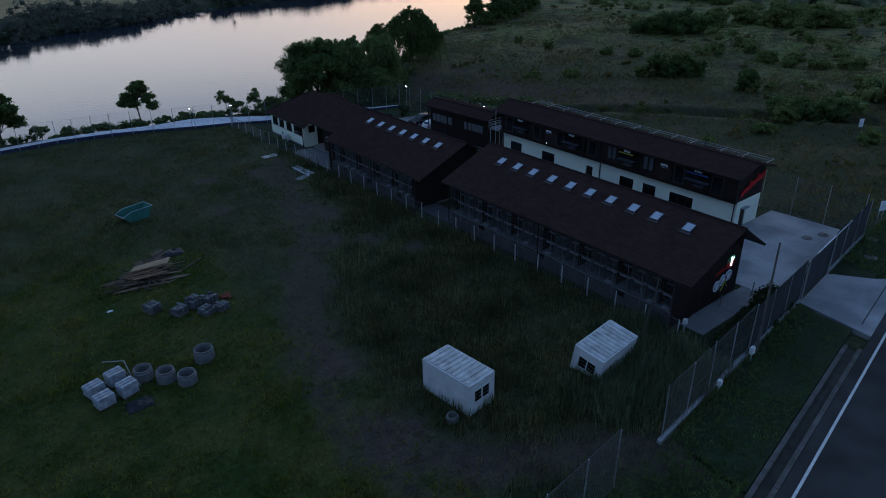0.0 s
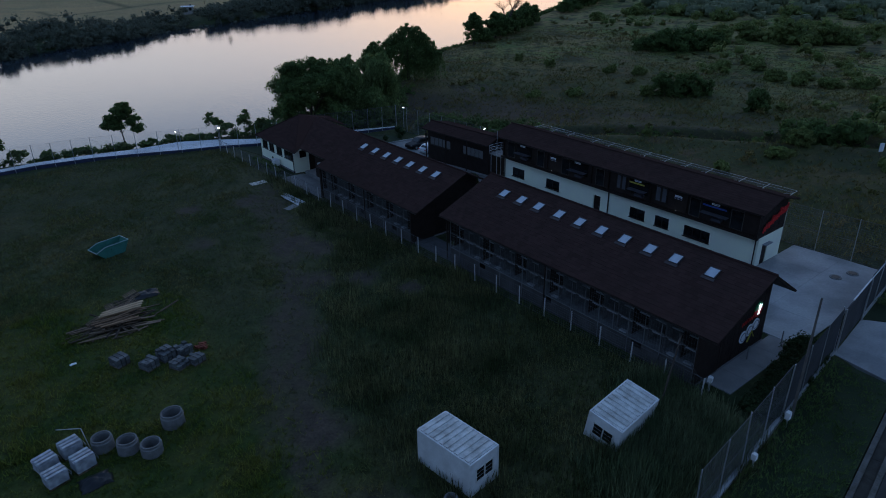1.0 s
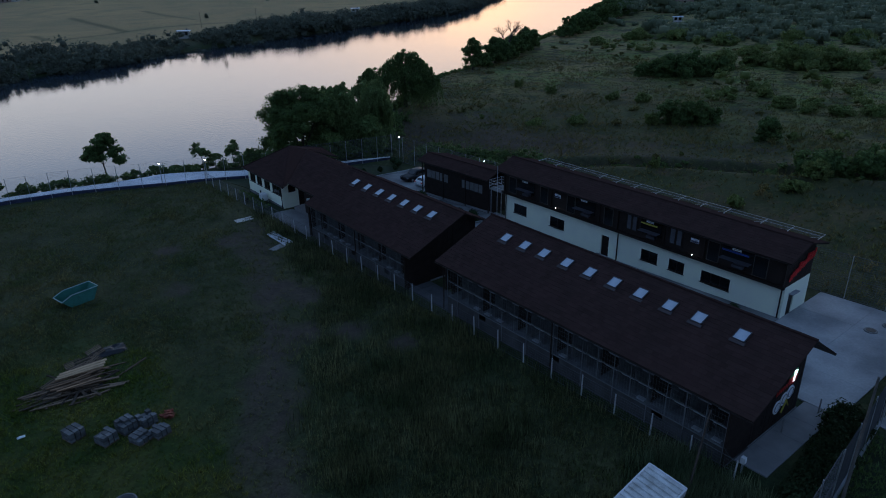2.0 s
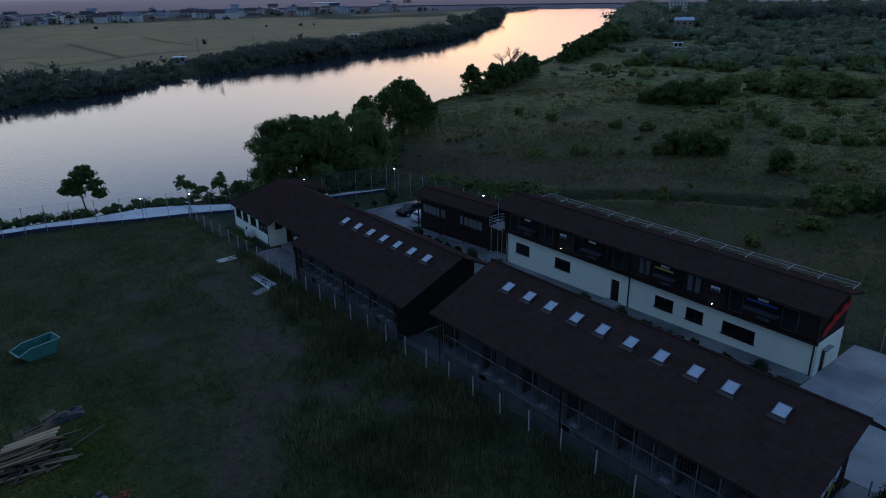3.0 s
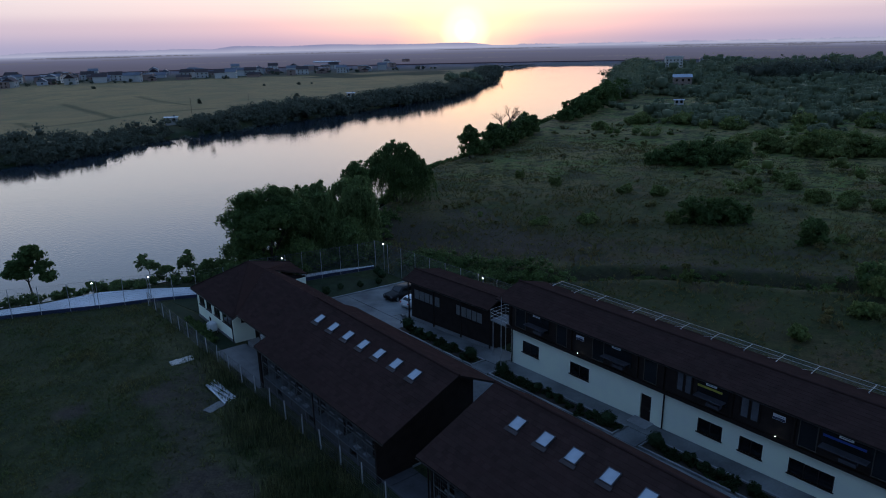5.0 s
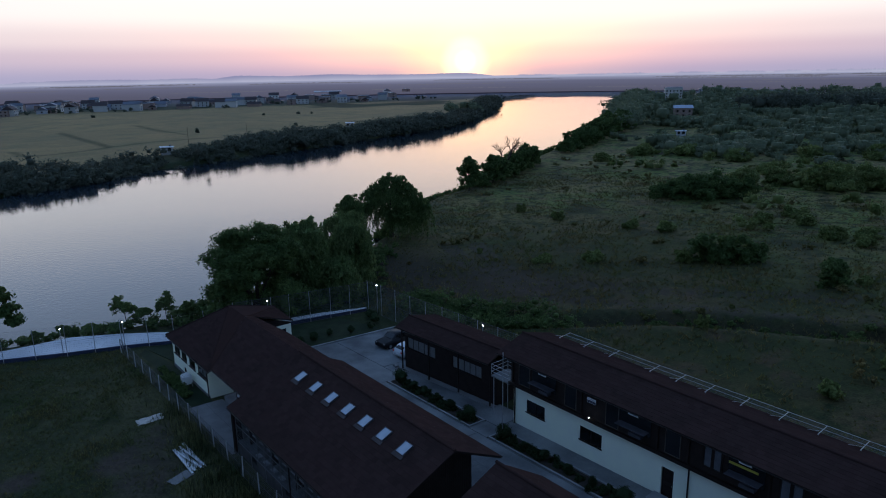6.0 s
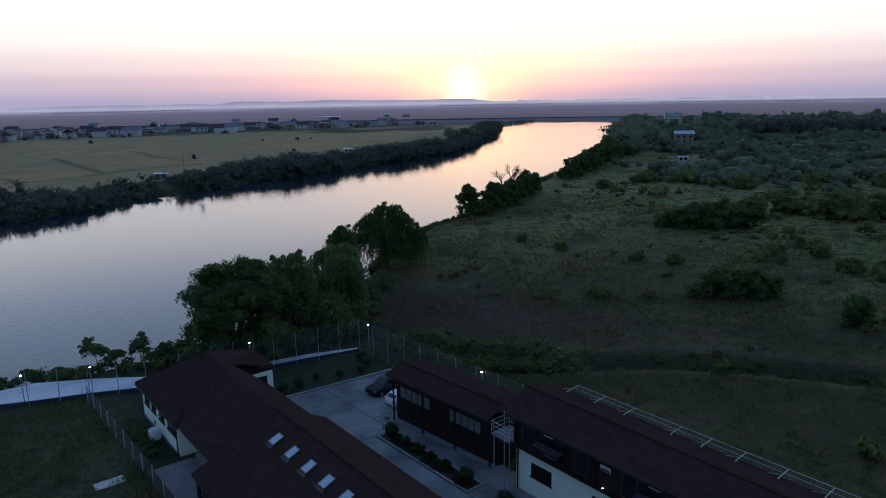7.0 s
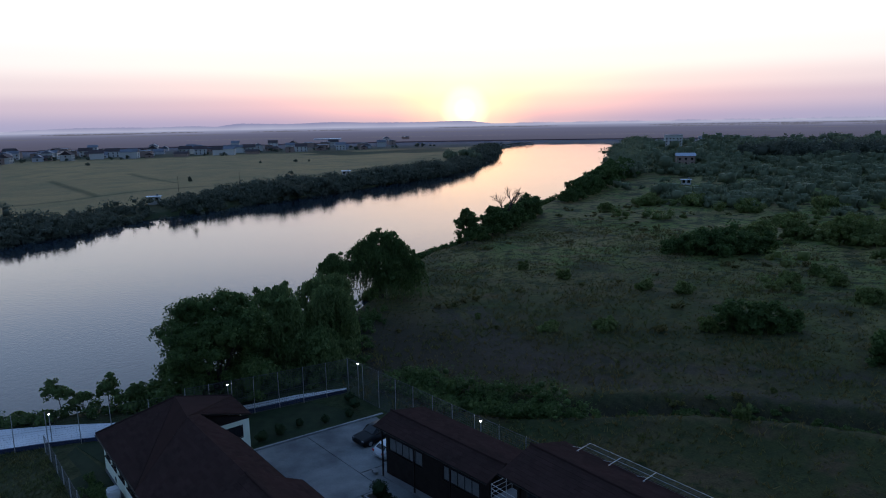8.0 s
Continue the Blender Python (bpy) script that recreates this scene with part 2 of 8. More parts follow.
# ---- the land ----
WATER = -2.5
FAR_BANK = [(-900, -140), (-300, 110), (-66, 209), (43, 253), (92, 279), (140, 296), (209, 321), (284, 351), (330, 379), (430, 466), (588, 618), (700, 664)]
NEAR_BANK = [(770, 590), (560, 440), (397, 309), (308, 265), (233, 216), (173, 182), (136, 164), (124, 160), (91, 135), (72, 124), (53, 117.5), (38, 117), (24, 121), (6, 124), (-40, 118), (-300, 10), (-900, -280)]
RIVER = FAR_BANK + NEAR_BANK
RIVER_LINE = RIVER + RIVER[:1]
TRACK = [(14, 14), (13.4, 24), (13.8, 30), (14.2, 34.5), (15.0, 38.5), (18.0, 43.8), (21.6, 50.3), (24.0, 55), (26.6, 61.4), (29.6, 69.3), (33.0, 78), (35, 84)]
TRACK_B = [(14, 27), (19, 22), (25, 18.5), (34, 9)]
DITCH = [(74, 97), (75, 89), (79, 83), (85, 77.5), (91, 71.5), (95.5, 65), (99.5, 57), (104, 48), (111, 36), (126, 15)]
RUTS = ([(98, 121), (91.5, 106), (89, 95), (89.5, 86), (93, 77), (98, 69), (103, 59), (112, 45), (130, 22)], [(101, 116), (94, 101), (93.5, 93), (96.5, 85), (101, 76.5), (109, 65.5), (120, 48), (140, 24)])


def smooth(a, b, v):
    s = np.clip((v - a) / (b - a), 0, 1)
    return s * s * (3 - 2 * s)


def yard_plane(x, y):
    """The yard falls gently towards the river, more so on the east side."""
    x, y = np.asarray(x, float), np.asarray(y, float)
    east = np.clip(x - 40, 0, 30) * (1 - smooth(78, 125, x))
    return 0.35 - 0.0125 * (np.clip(y, 0, 120) - 20) - 0.00065 * east * np.clip(y - 25, 0, 80)


def ground_z(x, y):
    x, y = np.asarray(x, float), np.asarray(y, float)
    z = yard_plane(x, y)
    # the scrub beyond the rear fence swells a little
    far = smooth(75, 120, x + 0.2 * y)
    z = z + far * (0.7 * (lattice_noise(x, y, 34, 3) - 0.4) + 0.5)
    ditch = seg_distance(x, y, DITCH)
    z = z - 1.3 * np.exp(-(ditch / 1.2) ** 2) + 0.4 * np.exp(-((ditch - 3.2) / 1.6) ** 2)
    for rut in RUTS:
        z = z - 0.16 * np.exp(-((seg_distance(x, y, rut) - 0.95) / 0.45) ** 2)
    d = seg_distance(x, y, RIVER_LINE)
    s = np.where(inside(x, y, RIVER), -d, d)
    bump = 0.10 * (lattice_noise(x, y, 3.1, 5) - 0.5) + 0.22 * (lattice_noise(x, y, 9.0, 6) - 0.5)
    yard = smooth(38.5, 41, x) * (1 - smooth(69, 73, x)) * smooth(15, 22, y) * (1 - smooth(103, 106, y))
    z = z + bump * (1 - yard)
    # the roadside lies lower than the yard
    low = smooth(0.2, 1.6, 16.4 + (x - 27.8) * 0.1166 - y) * smooth(26.5, 29, x) * (1 - smooth(110, 160, x))
    z = z * (1 - low) - 0.05 * low
    return WATER - 2.0 + (z - WATER + 2.0) * smooth(-5.0, 4.0, s)


def axis(lo, f0, f1, hi, fine, mid_hi, mid):
    a = list(np.arange(f0, f1, fine)) + list(np.arange(f1, mid_hi, mid))
    step, v = mid, mid_hi
    while v < hi:
        a.append(v)
        step *= 1.13
        v += step
    a.append(hi)
    step, v, low = fine * 2, f0 - fine * 2, []
    while v > lo:
        low.append(v)
        step *= 1.16
        v -= step
    low.append(lo)
    return np.array(low[::-1] + a)


def ground_material():
    m = bpy.data.materials.new("meadow_and_soil")
    m.use_nodes = True
    nt = m.node_tree
    N, K = nt.nodes.new, nt.links.new
    b = nt.nodes["Principled BSDF"]
    b.inputs["Roughness"].default_value = 0.95
    b.inputs["Specular IOR Level"].default_value = 0.15
    co = N("ShaderNodeTexCoord")

    def noise_node(scale, detail=6):
        n = N("ShaderNodeTexNoise")
        n.inputs["Scale"].default_value, n.inputs["Detail"].default_value = scale, detail
        K(co.outputs["Object"], n.inputs["Vector"])
        return n.outputs["Fac"]

    def blend(fac, a, c):
        n = N("ShaderNodeMix")
        n.data_type = "RGBA"
        K(fac, n.inputs["Factor"])
        for key, v in (("A", a), ("B", c)):
            if isinstance(v, tuple):
                n.inputs[key].default_value = (*v, 1)
            else:
                K(v, n.inputs[key])
        return n.outputs["Result"]

    def band(v, lo, hi):
        n = N("ShaderNodeMapRange")
        n.inputs["From Min"].default_value, n.inputs["From Max"].default_value = lo, hi
        K(v, n.inputs["Value"])
        return n.outputs[0]

    green = blend(band(noise_node(0.11), 0.38, 0.62), (0.022, 0.033, 0.014), (0.046, 0.050, 0.021))
    green = blend(band(noise_node(0.035), 0.45, 0.62), green, (0.058, 0.057, 0.026))
    green = blend(band(noise_node(0.022, 3), 0.50, 0.66), green, (0.033, 0.050, 0.018))
    green = blend(band(noise_node(0.6), 0.46, 0.70), green, (0.017, 0.027, 0.009))
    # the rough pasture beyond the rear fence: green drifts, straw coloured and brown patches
    near_pasture = blend(band(noise_node(0.06, 7), 0.42, 0.58), (0.030, 0.038, 0.011), (0.062, 0.051, 0.021))
    near_pasture = blend(band(noise_node(0.17, 6), 0.52, 0.66), near_pasture, (0.070, 0.047, 0.025))
    # paler straw toned set for far pasture, distance haze lightened into it
    hazy_dry = blend(band(noise_node(0.045, 7), 0.42, 0.58), (0.104, 0.142, 0.034), (0.176, 0.152, 0.054))
    hazy_dry = blend(band(noise_node(0.16, 6), 0.50, 0.64), hazy_dry, (0.155, 0.112, 0.052))
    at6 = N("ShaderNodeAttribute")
    at6.attribute_name = "hazy_dry"
    rough = blend(at6.outputs["Fac"], near_pasture, hazy_dry)
    rough = blend(band(noise_node(0.085, 8), 0.53, 0.66), rough, (0.032, 0.036, 0.014))
    rough = blend(band(noise_node(0.33, 9), 0.52, 0.62), rough, (0.030, 0.038, 0.012))
    rough = blend(band(noise_node(0.8, 6), 0.54, 0.68), rough, (0.020, 0.030, 0.010))
    at0 = N("ShaderNodeAttribute")
    at0.attribute_name = "rough"
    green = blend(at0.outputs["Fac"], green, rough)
    at4 = N("ShaderNodeAttribute")
    at4.attribute_name = "lush"
    green = blend(at4.outputs["Fac"], green, blend(band(noise_node(0.25, 7), 0.40, 0.60), (0.024, 0.042, 0.009), (0.050, 0.056, 0.014)))
    at5 = N("ShaderNodeAttribute")
    at5.attribute_name = "brown"
    green = blend(at5.outputs["Fac"], green, (0.030, 0.024, 0.016))
    soil = blend(band(noise_node(0.9), 0.35, 0.65), (0.060, 0.046, 0.036), (0.043, 0.035, 0.027))
    at = N("ShaderNodeAttribute")
    at.attribute_name = "bare"
    mu = N("ShaderNodeMath")
    mu.operation = "MULTIPLY_ADD"
    K(noise_node(0.45, 8), mu.inputs[0])
    mu.inputs[1].default_value = 1.2
    sub = N("ShaderNodeMath")
    sub.operation = "SUBTRACT"
    K(at.outputs["Fac"], sub.inputs[0])
    sub.inputs[1].default_value = 0.55
    K(sub.outputs[0], mu.inputs[2])
    col = blend(band(mu.outputs[0], 0.30, 0.95), green, soil)
    at2 = N("ShaderNodeAttribute")
    at2.attribute_name = "crop"
    field = blend(band(noise_node(0.012), 0.35, 0.65), (0.310, 0.212, 0.092), (0.235, 0.172, 0.080))
    field = blend(band(noise_node(0.05, 8), 0.46, 0.66), field, (0.200, 0.160, 0.074))
    col = blend(at2.outputs["Fac"], col, field)
    # far ground takes a lilac haze tint in its base colour
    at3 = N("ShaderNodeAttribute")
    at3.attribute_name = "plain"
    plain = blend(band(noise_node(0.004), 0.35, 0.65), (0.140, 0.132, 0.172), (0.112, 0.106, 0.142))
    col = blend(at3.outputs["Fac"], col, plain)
    hs = N("ShaderNodeHueSaturation")
    K(col, hs.inputs["Color"])
    mr = N("ShaderNodeMapRange")
    mr.inputs["From Min"].default_value, mr.inputs["From Max"].default_value = 0.28, 0.72
    mr.inputs["To Min"].default_value, mr.inputs["To Max"].default_value = 0.40, 1.60
    gr = N("ShaderNodeMix")
    gr.inputs["Factor"].default_value = 0.55
    K(noise_node(1.5, 6), gr.inputs["A"])
    K(noise_node(6.0, 5), gr.inputs["B"])
    K(gr.outputs["Result"], mr.inputs["Value"])
    K(mr.outputs[0], hs.inputs["Value"])
    K(hs.outputs[0], b.inputs["Base Color"])
    bp = N("ShaderNodeBump")
    bp.inputs["Strength"].default_value, bp.inputs["Distance"].default_value = 0.6, 0.12
    K(noise_node(4.0, 5), bp.inputs["Height"])
    K(bp.outputs[0], b.inputs["Normal"])
    return m


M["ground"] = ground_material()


def bare_mask(x, y):
    """How worn the turf is: the dirt track, its branch and trampled patches."""
    wob = 1.6 * (lattice_noise(x, y, 3.7, 51) - 0.5) + 1.2 * (lattice_noise(x, y, 1.4, 52) - 0.5)
    t = 0.74 * (1 - smooth(0.5, 3.6, seg_distance(x, y, TRACK) + wob))
    t = np.maximum(t, 0.85 * (1 - smooth(0.8, 3.4, seg_distance(x, y, TRACK_B))))
    for px, py, pr in ((30.7, 54, 2.8), (29.8, 65.6, 3.4), (33, 49.2, 2.0), (24.4, 83, 2.4), (30.8, 62.5, 2.8), (31.5, 80.9, 3.4), (15.5, 28, 3.6), (27, 56.5, 3.0), (22, 72, 2.4), (17, 37, 3.0)):
        t = np.maximum(t, 0.85 * (1 - smooth(0.4 * pr, pr, np.hypot(x - px, y - py))))
    for rut in RUTS:
        t = np.maximum(t, 0.68 * (1 - smooth(0.4, 1.2, np.abs(seg_distance(x, y, rut) - 0.95))))
    return t


def make_ground():
    xs = axis(-4300, -14, 112, 4300, 1.25, 420, 3.0)
    ys = axis(-4300, -4, 132, 4300, 1.25, 420, 3.0)
    X, Y = np.meshgrid(xs, ys)
    Z = ground_z(X, Y)
    nx, ny = len(xs), len(ys)
    idx = np.arange(nx * ny).reshape(ny, nx)
    f = np.stack([idx[:-1, :-1], idx[:-1, 1:], idx[1:, 1:], idx[1:, :-1]], -1).reshape(-1)
    me = raw_mesh("ground", np.stack([X, Y, Z], -1).reshape(-1, 3), f, 4, M["ground"])
    north = inside(X, Y, FAR_BANK + [(2000, 3000), (-3000, 3000), (-3000, -900)])
    d = seg_distance(X, Y, FAR_BANK)
    r = np.hypot(X, Y)
    crop = north * smooth(24, 30, d + 6 * smooth(200, 420, X)) * (1 - smooth(690, 720, Y + 0.25 * (X - 300)))
    for way in ([(99.8, 484.8), (99.1, 416.6), (99.5, 368.9)], [(146.9, 501.7), (143.8, 440.6), (145.2, 403.3)], [(62.2, 383.2), (63.8, 360.3), (99.5, 368.9), (135.7, 374.0), (172.7, 370.5), (300, 430), (420, 520)]):
        crop = crop * (1 - 0.6 * (1 - smooth(0.8, 3.2, seg_distance(X, Y, way))))
    crop = crop * ~inside(X, Y, [(330, 612), (459, 566), (530, 622), (374, 672)])
    # mask of the painted haze tint, rising with distance
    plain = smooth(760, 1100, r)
    rough = smooth(69, 74, X) * ~north
    gully = np.exp(-(seg_distance(X, Y, DITCH) / 1.8) ** 2)
    brown = smooth(71, 75, X) * (1 - smooth(86, 104, X + 0.25 * (Y - 100))) * smooth(84, 98, Y + 0.5 * (X - 80)) * 0.9 * ~north
    brown = np.maximum(brown, 0.9 * gully)
    # last mask lightens far pasture for haze, plus a pale hump near the bank
    for name, v in (("bare", bare_mask(X, Y)), ("crop", crop), ("plain", plain), ("lush", smooth(20, 12, X) * smooth(74, 60, Y)), ("rough", rough), ("brown", brown), ("hazy_dry", np.maximum(smooth(88, 190, X - 0.25 * (Y - 70)), np.exp(-(((X - 142) / 38) ** 2 + ((Y - 136) / 24) ** 2))) * ~north)):
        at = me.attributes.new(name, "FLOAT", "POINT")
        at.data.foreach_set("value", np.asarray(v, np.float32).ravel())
    for p in me.polygons:
        p.use_smooth = True
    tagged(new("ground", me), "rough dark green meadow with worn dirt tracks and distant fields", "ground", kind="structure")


make_ground()


def water_material():
    m = bpy.data.materials.new("river_water")
    m.use_nodes = True
    nt = m.node_tree
    N, K = nt.nodes.new, nt.links.new
    b = nt.nodes["Principled BSDF"]
    b.inputs["Base Color"].default_value = (0.015, 0.024, 0.036, 1)
    b.inputs["Roughness"].default_value = 0.035
    b.inputs["IOR"].default_value = 1.33
    b.inputs["Specular IOR Level"].default_value = 0.5
    co = N("ShaderNodeTexCoord")
    n = N("ShaderNodeTexNoise")
    n.inputs["Scale"].default_value, n.inputs["Detail"].default_value = 1.3, 4
    K(co.outputs["Object"], n.inputs["Vector"])
    n2 = N("ShaderNodeTexNoise")
    n2.inputs["Scale"].default_value, n2.inputs["Detail"].default_value = 0.03, 3
    K(co.outputs["Object"], n2.inputs["Vector"])
    mu = N("ShaderNodeMath")
    mu.operation = "MULTIPLY"
    K(n.outputs["Fac"], mu.inputs[0])
    K(n2.outputs["Fac"], mu.inputs[1])
    bp = N("ShaderNodeBump")
    bp.inputs["Strength"].default_value, bp.inputs["Distance"].default_value = 0.36, 0.10
    K(mu.outputs[0], bp.inputs["Height"])
    K(bp.outputs[0], b.inputs["Normal"])
    return m


M["water"] = water_material()
bm = bmesh.new()
bm.faces.new([bm.verts.new((x, y, WATER)) for x, y in ((-1500, -500), (900, -500), (900, 800), (-1500, 800))])
solo("water", bm, M["water"], "calm grey river water mirroring the dawn sky", "river", kind="structure")

# ---- buildings ----
def gz(x, y):
    return float(ground_z(np.array([x]), np.array([y]))[0])


def base_z(x, y):
    return float(yard_plane(x, y))


def piece(name, mesh, parent, m=None, label=""):
    """A part that shares its mesh with its like."""
    ob = new(name, mesh)
    ob.parent = parent
    if m is not None:
        ob.matrix_basis = m
    return tagged(ob, label=label)


def roof_slope(bm, e0, e1, r0, r1, course=0.36, sheet=0.5, lift=0.017):
    """A slope of stepped tile courses between an eave line e0-e1 and a ridge line r0-r1, each course in sheets."""
    e0, e1, r0, r1 = map(Vector, (e0, e1, r0, r1))
    n = max(2, round(((r0 - e0).length + (r1 - e1).length) / 2 / course))
    k = max(2, round((e1 - e0).length / sheet))
    nrm = (e1 - e0).cross(r0 - e0).normalized()
    if nrm.length < 0.5:
        nrm = (e1 - e0).cross(r1 - e0).normalized()
    if nrm.z < 0:
        nrm = -nrm
    at = lambda u, v: (e0.lerp(e1, u)).lerp(r0.lerp(r1, u), v)
    for i in range(n):
        jog = 0.5 * (i % 2)
        cuts = sorted({0.0, 1.0, *(min(max((j - jog) / k, 0.0), 1.0) for j in range(k + 1))})
        for u0, u1 in zip(cuts[:-1], cuts[1:]):
            v0, v1 = i / n, min(1.0, (i + 1.1) / n)
            up = lift * (1 + 0.25 * random.uniform(-1, 1))
            top = [at(u0, v0) + nrm * up, at(u1, v0) + nrm * up, at(u1, v1) + nrm * 0.004, at(u0, v1) + nrm * 0.004]
            a = [bm.verts.new(p) for p in top]
            lo = [bm.verts.new(top[0] - nrm * up), bm.verts.new(top[1] - nrm * up)]
            bm.faces.new(a)
            bm.faces.new((lo[0], lo[1], a[1], a[0]))


def gable_roof(parent, xe, ze, xr, zr, xf, zf, y0, y1, thick=0.16):
    """Roof along y: eave (xe, ze), ridge (xr, zr), far eave (xf, zf)."""
    bm = bmesh.new()
    slab(bm, [(xe, y0, ze), (xr, y0, zr), (xr, y1, zr), (xe, y1, ze)], thick)
    slab(bm, [(xr, y0, zr), (xf, y0, zf), (xf, y1, zf), (xr, y1, zr)], thick)
    part("roof_deck", bm, M["dark_wood"], parent)
    bm = bmesh.new()
    roof_slope(bm, (xe - 0.03, y0 - 0.03, ze), (xe - 0.03, y1 + 0.03, ze), (xr, y0 - 0.03, zr), (xr, y1 + 0.03, zr))
    roof_slope(bm, (xf + 0.03, y0 - 0.03, zf), (xf + 0.03, y1 + 0.03, zf), (xr, y0 - 0.03, zr), (xr, y1 + 0.03, zr))
    part("roof_tiles", bm, M["roof"], parent, "dark brown tile sheets", kind="stuff")
    n = max(2, round((y1 - y0) / 1.5))
    cap = as_mesh("ridge_tile", rod(bmesh.new(), (0, 0, 0.025), (0, (y1 - y0 + 0.08) / n + 0.03, 0.04), 0.10, 8), M["roof"])
    for i in range(n):
        piece("ridge_tile", cap, parent, Matrix.Translation((xr, y0 - 0.04 + (y1 - y0 + 0.08) * i / n, zr)))


def gutter(parent, x, z, y0, y1):
    bm = bmesh.new()
    ring = [(0.07 * math.cos(a), 0.07 * math.sin(a)) for a in (math.pi + math.pi * i / 6 for i in range(7))]
    for (ax, az), (bx, bz) in zip(ring[:-1], ring[1:]):
        bm.faces.new([bm.verts.new(p) for p in ((x + ax, y0, z + az), (x + bx, y0, z + bz), (x + bx, y1, z + bz), (x + ax, y1, z + az))])
    bmesh.ops.remove_doubles(bm, verts=bm.verts, dist=0.001)
    bmesh.ops.solidify(bm, geom=bm.faces[:], thickness=0.012)
    part("gutter", bm, M["frame"], parent)


def downpipe(parent, x, y, z0, z1, lean=0.0):
    bm = bmesh.new()
    rod(bm, (x, y, z0 + 0.15), (x, y, z1 - 0.3), 0.06, 8)
    rod(bm, (x, y, z1 - 0.3), (x - lean, y, z1), 0.06, 8)
    rod(bm, (x, y, z0 + 0.15), (x - 0.12, y, z0 + 0.03), 0.06, 8)
    part("downpipe", bm, M["frame"], parent)


def holed_wall(u0, u1, z0, z1, holes, make):
    """Boxes round rectangular openings (a, b, lo, hi), through make(a, b, lo, hi)."""
    bm = bmesh.new()
    cuts = sorted({u0, u1, *(h[0] for h in holes), *(h[1] for h in holes)})
    for a, b in zip(cuts[:-1], cuts[1:]):
        lo = z0
        for h in sorted((h for h in holes if h[0] <= a and h[1] >= b), key=lambda h: h[2]):
            if h[2] > lo:
                make(bm, a, b, lo, h[2])
            lo = h[3]
        if z1 > lo:
            make(bm, a, b, lo, z1)
    bmesh.ops.remove_doubles(bm, verts=bm.verts, dist=0.0005)
    return bm


def window_x(parent, x, y0, y1, z0, z1, panes=2, depth=0.12, sill=True, curtain=False):
    """A window in a wall that faces -x at plane x."""
    w = thing("window")
    w.parent = parent
    bm = bmesh.new()
    f = 0.07
    xa, xb = x + 0.03, x + 0.03 + 0.07
    box(bm, xa, xb, y0, y1, z0, z0 + f)
    box(bm, xa, xb, y0, y1, z1 - f, z1)
    for i in range(panes + 1):
        c = y0 + f / 2 + (y1 - y0 - f) * i / panes
        box(bm, xa - 0.004, xb + 0.004, c - f / 2, c + f / 2, z0 + f, z1 - f)
    part("window_frame", bm, M["frame"], w)
    for i in range(panes):
        a, b = y0 + f + (y1 - y0 - f) * i / panes, y0 + (y1 - y0 - f) * (i + 1) / panes
        part("pane", B(xa + 0.025, xa + 0.04, a, b, z0 + f, z1 - f), M["curtain"] if curtain else M["glass"], w)
    if sill:
        part("window_sill", B(x - 0.10, x + 0.03, y0 - 0.08, y1 + 0.08, z0 - 0.05, z0), M["frame"], w)
    return w


def skylight(parent, y, xe, ze, slope, along):
    """A pitched roof window: along is the plan distance from the eave to its centre."""
    s = thing("skylight")
    s.parent = parent
    ang = math.atan(slope)
    m = Matrix.Translation((xe + along, y, ze + along * slope + 0.03)) @ Matrix.Rotation(-ang, 4, "Y")
    s.matrix_basis = m
    return s


def skylight_meshes():
    bm = bmesh.new()
    L, W, f = 0.49, 0.43, 0.045
    for a in ((-L, L, -W, -W + f), (-L, L, W - f, W), (-L, -L + f, -W + f, W - f), (L - f, L, -W + f, W - f)):
        box(bm, *a, 0.0, 0.13)
    fr = as_mesh("skylight_frame", bm, M["skylight_frame"])
    bm = B(-L + f, L - f, -W + f, W - f, 0.07, 0.10)
    gl = as_mesh("skylight_pane", bm, M["skylight"])
    bm = bmesh.new()
    slab(bm, [(-L - 0.28, -W - 0.1, 0.055), (-L - 0.003, -W - 0.1, 0.07), (-L - 0.003, W + 0.1, 0.07), (-L - 0.28, W + 0.1, 0.055)], 0.02)
    fl = as_mesh("skylight_apron", bm, M["flashing"])
    return fr, gl, fl


M["skylight"] = material("milky_skylight", (0.38, 0.43, 0.49), 0.10, var=0.14, scale=2, fine=6, bump=0.02, spec=0.5)
M["flashing"] = material("brown_flashing", (0.055, 0.042, 0.042), 0.7, var=0.15)
M["skylight_frame"] = material("grey_skylight_frame", (0.075, 0.07, 0.075), 0.5, metal=0.2, var=0.15)
M["cage"] = material("galvanised_cage", (0.150, 0.157, 0.162), 0.6, metal=0.2, var=0.15, scale=3)
M["cage_floor"] = material("droppings_tray", (0.12, 0.125, 0.13), 0.85, var=0.3, scale=2.0, fine=9)
SKY_F, SKY_P, SKY_A = skylight_meshes()


def add_skylights(parent, ys, xe, ze, slope, along):
    for y in ys:
        s = skylight(parent, y, xe, ze, slope, along)
        piece("skylight_frame", SKY_F, s)
        piece("skylight_pane", SKY_P, s, label="milky skylight pane")
        piece("skylight_apron", SKY_A, s)


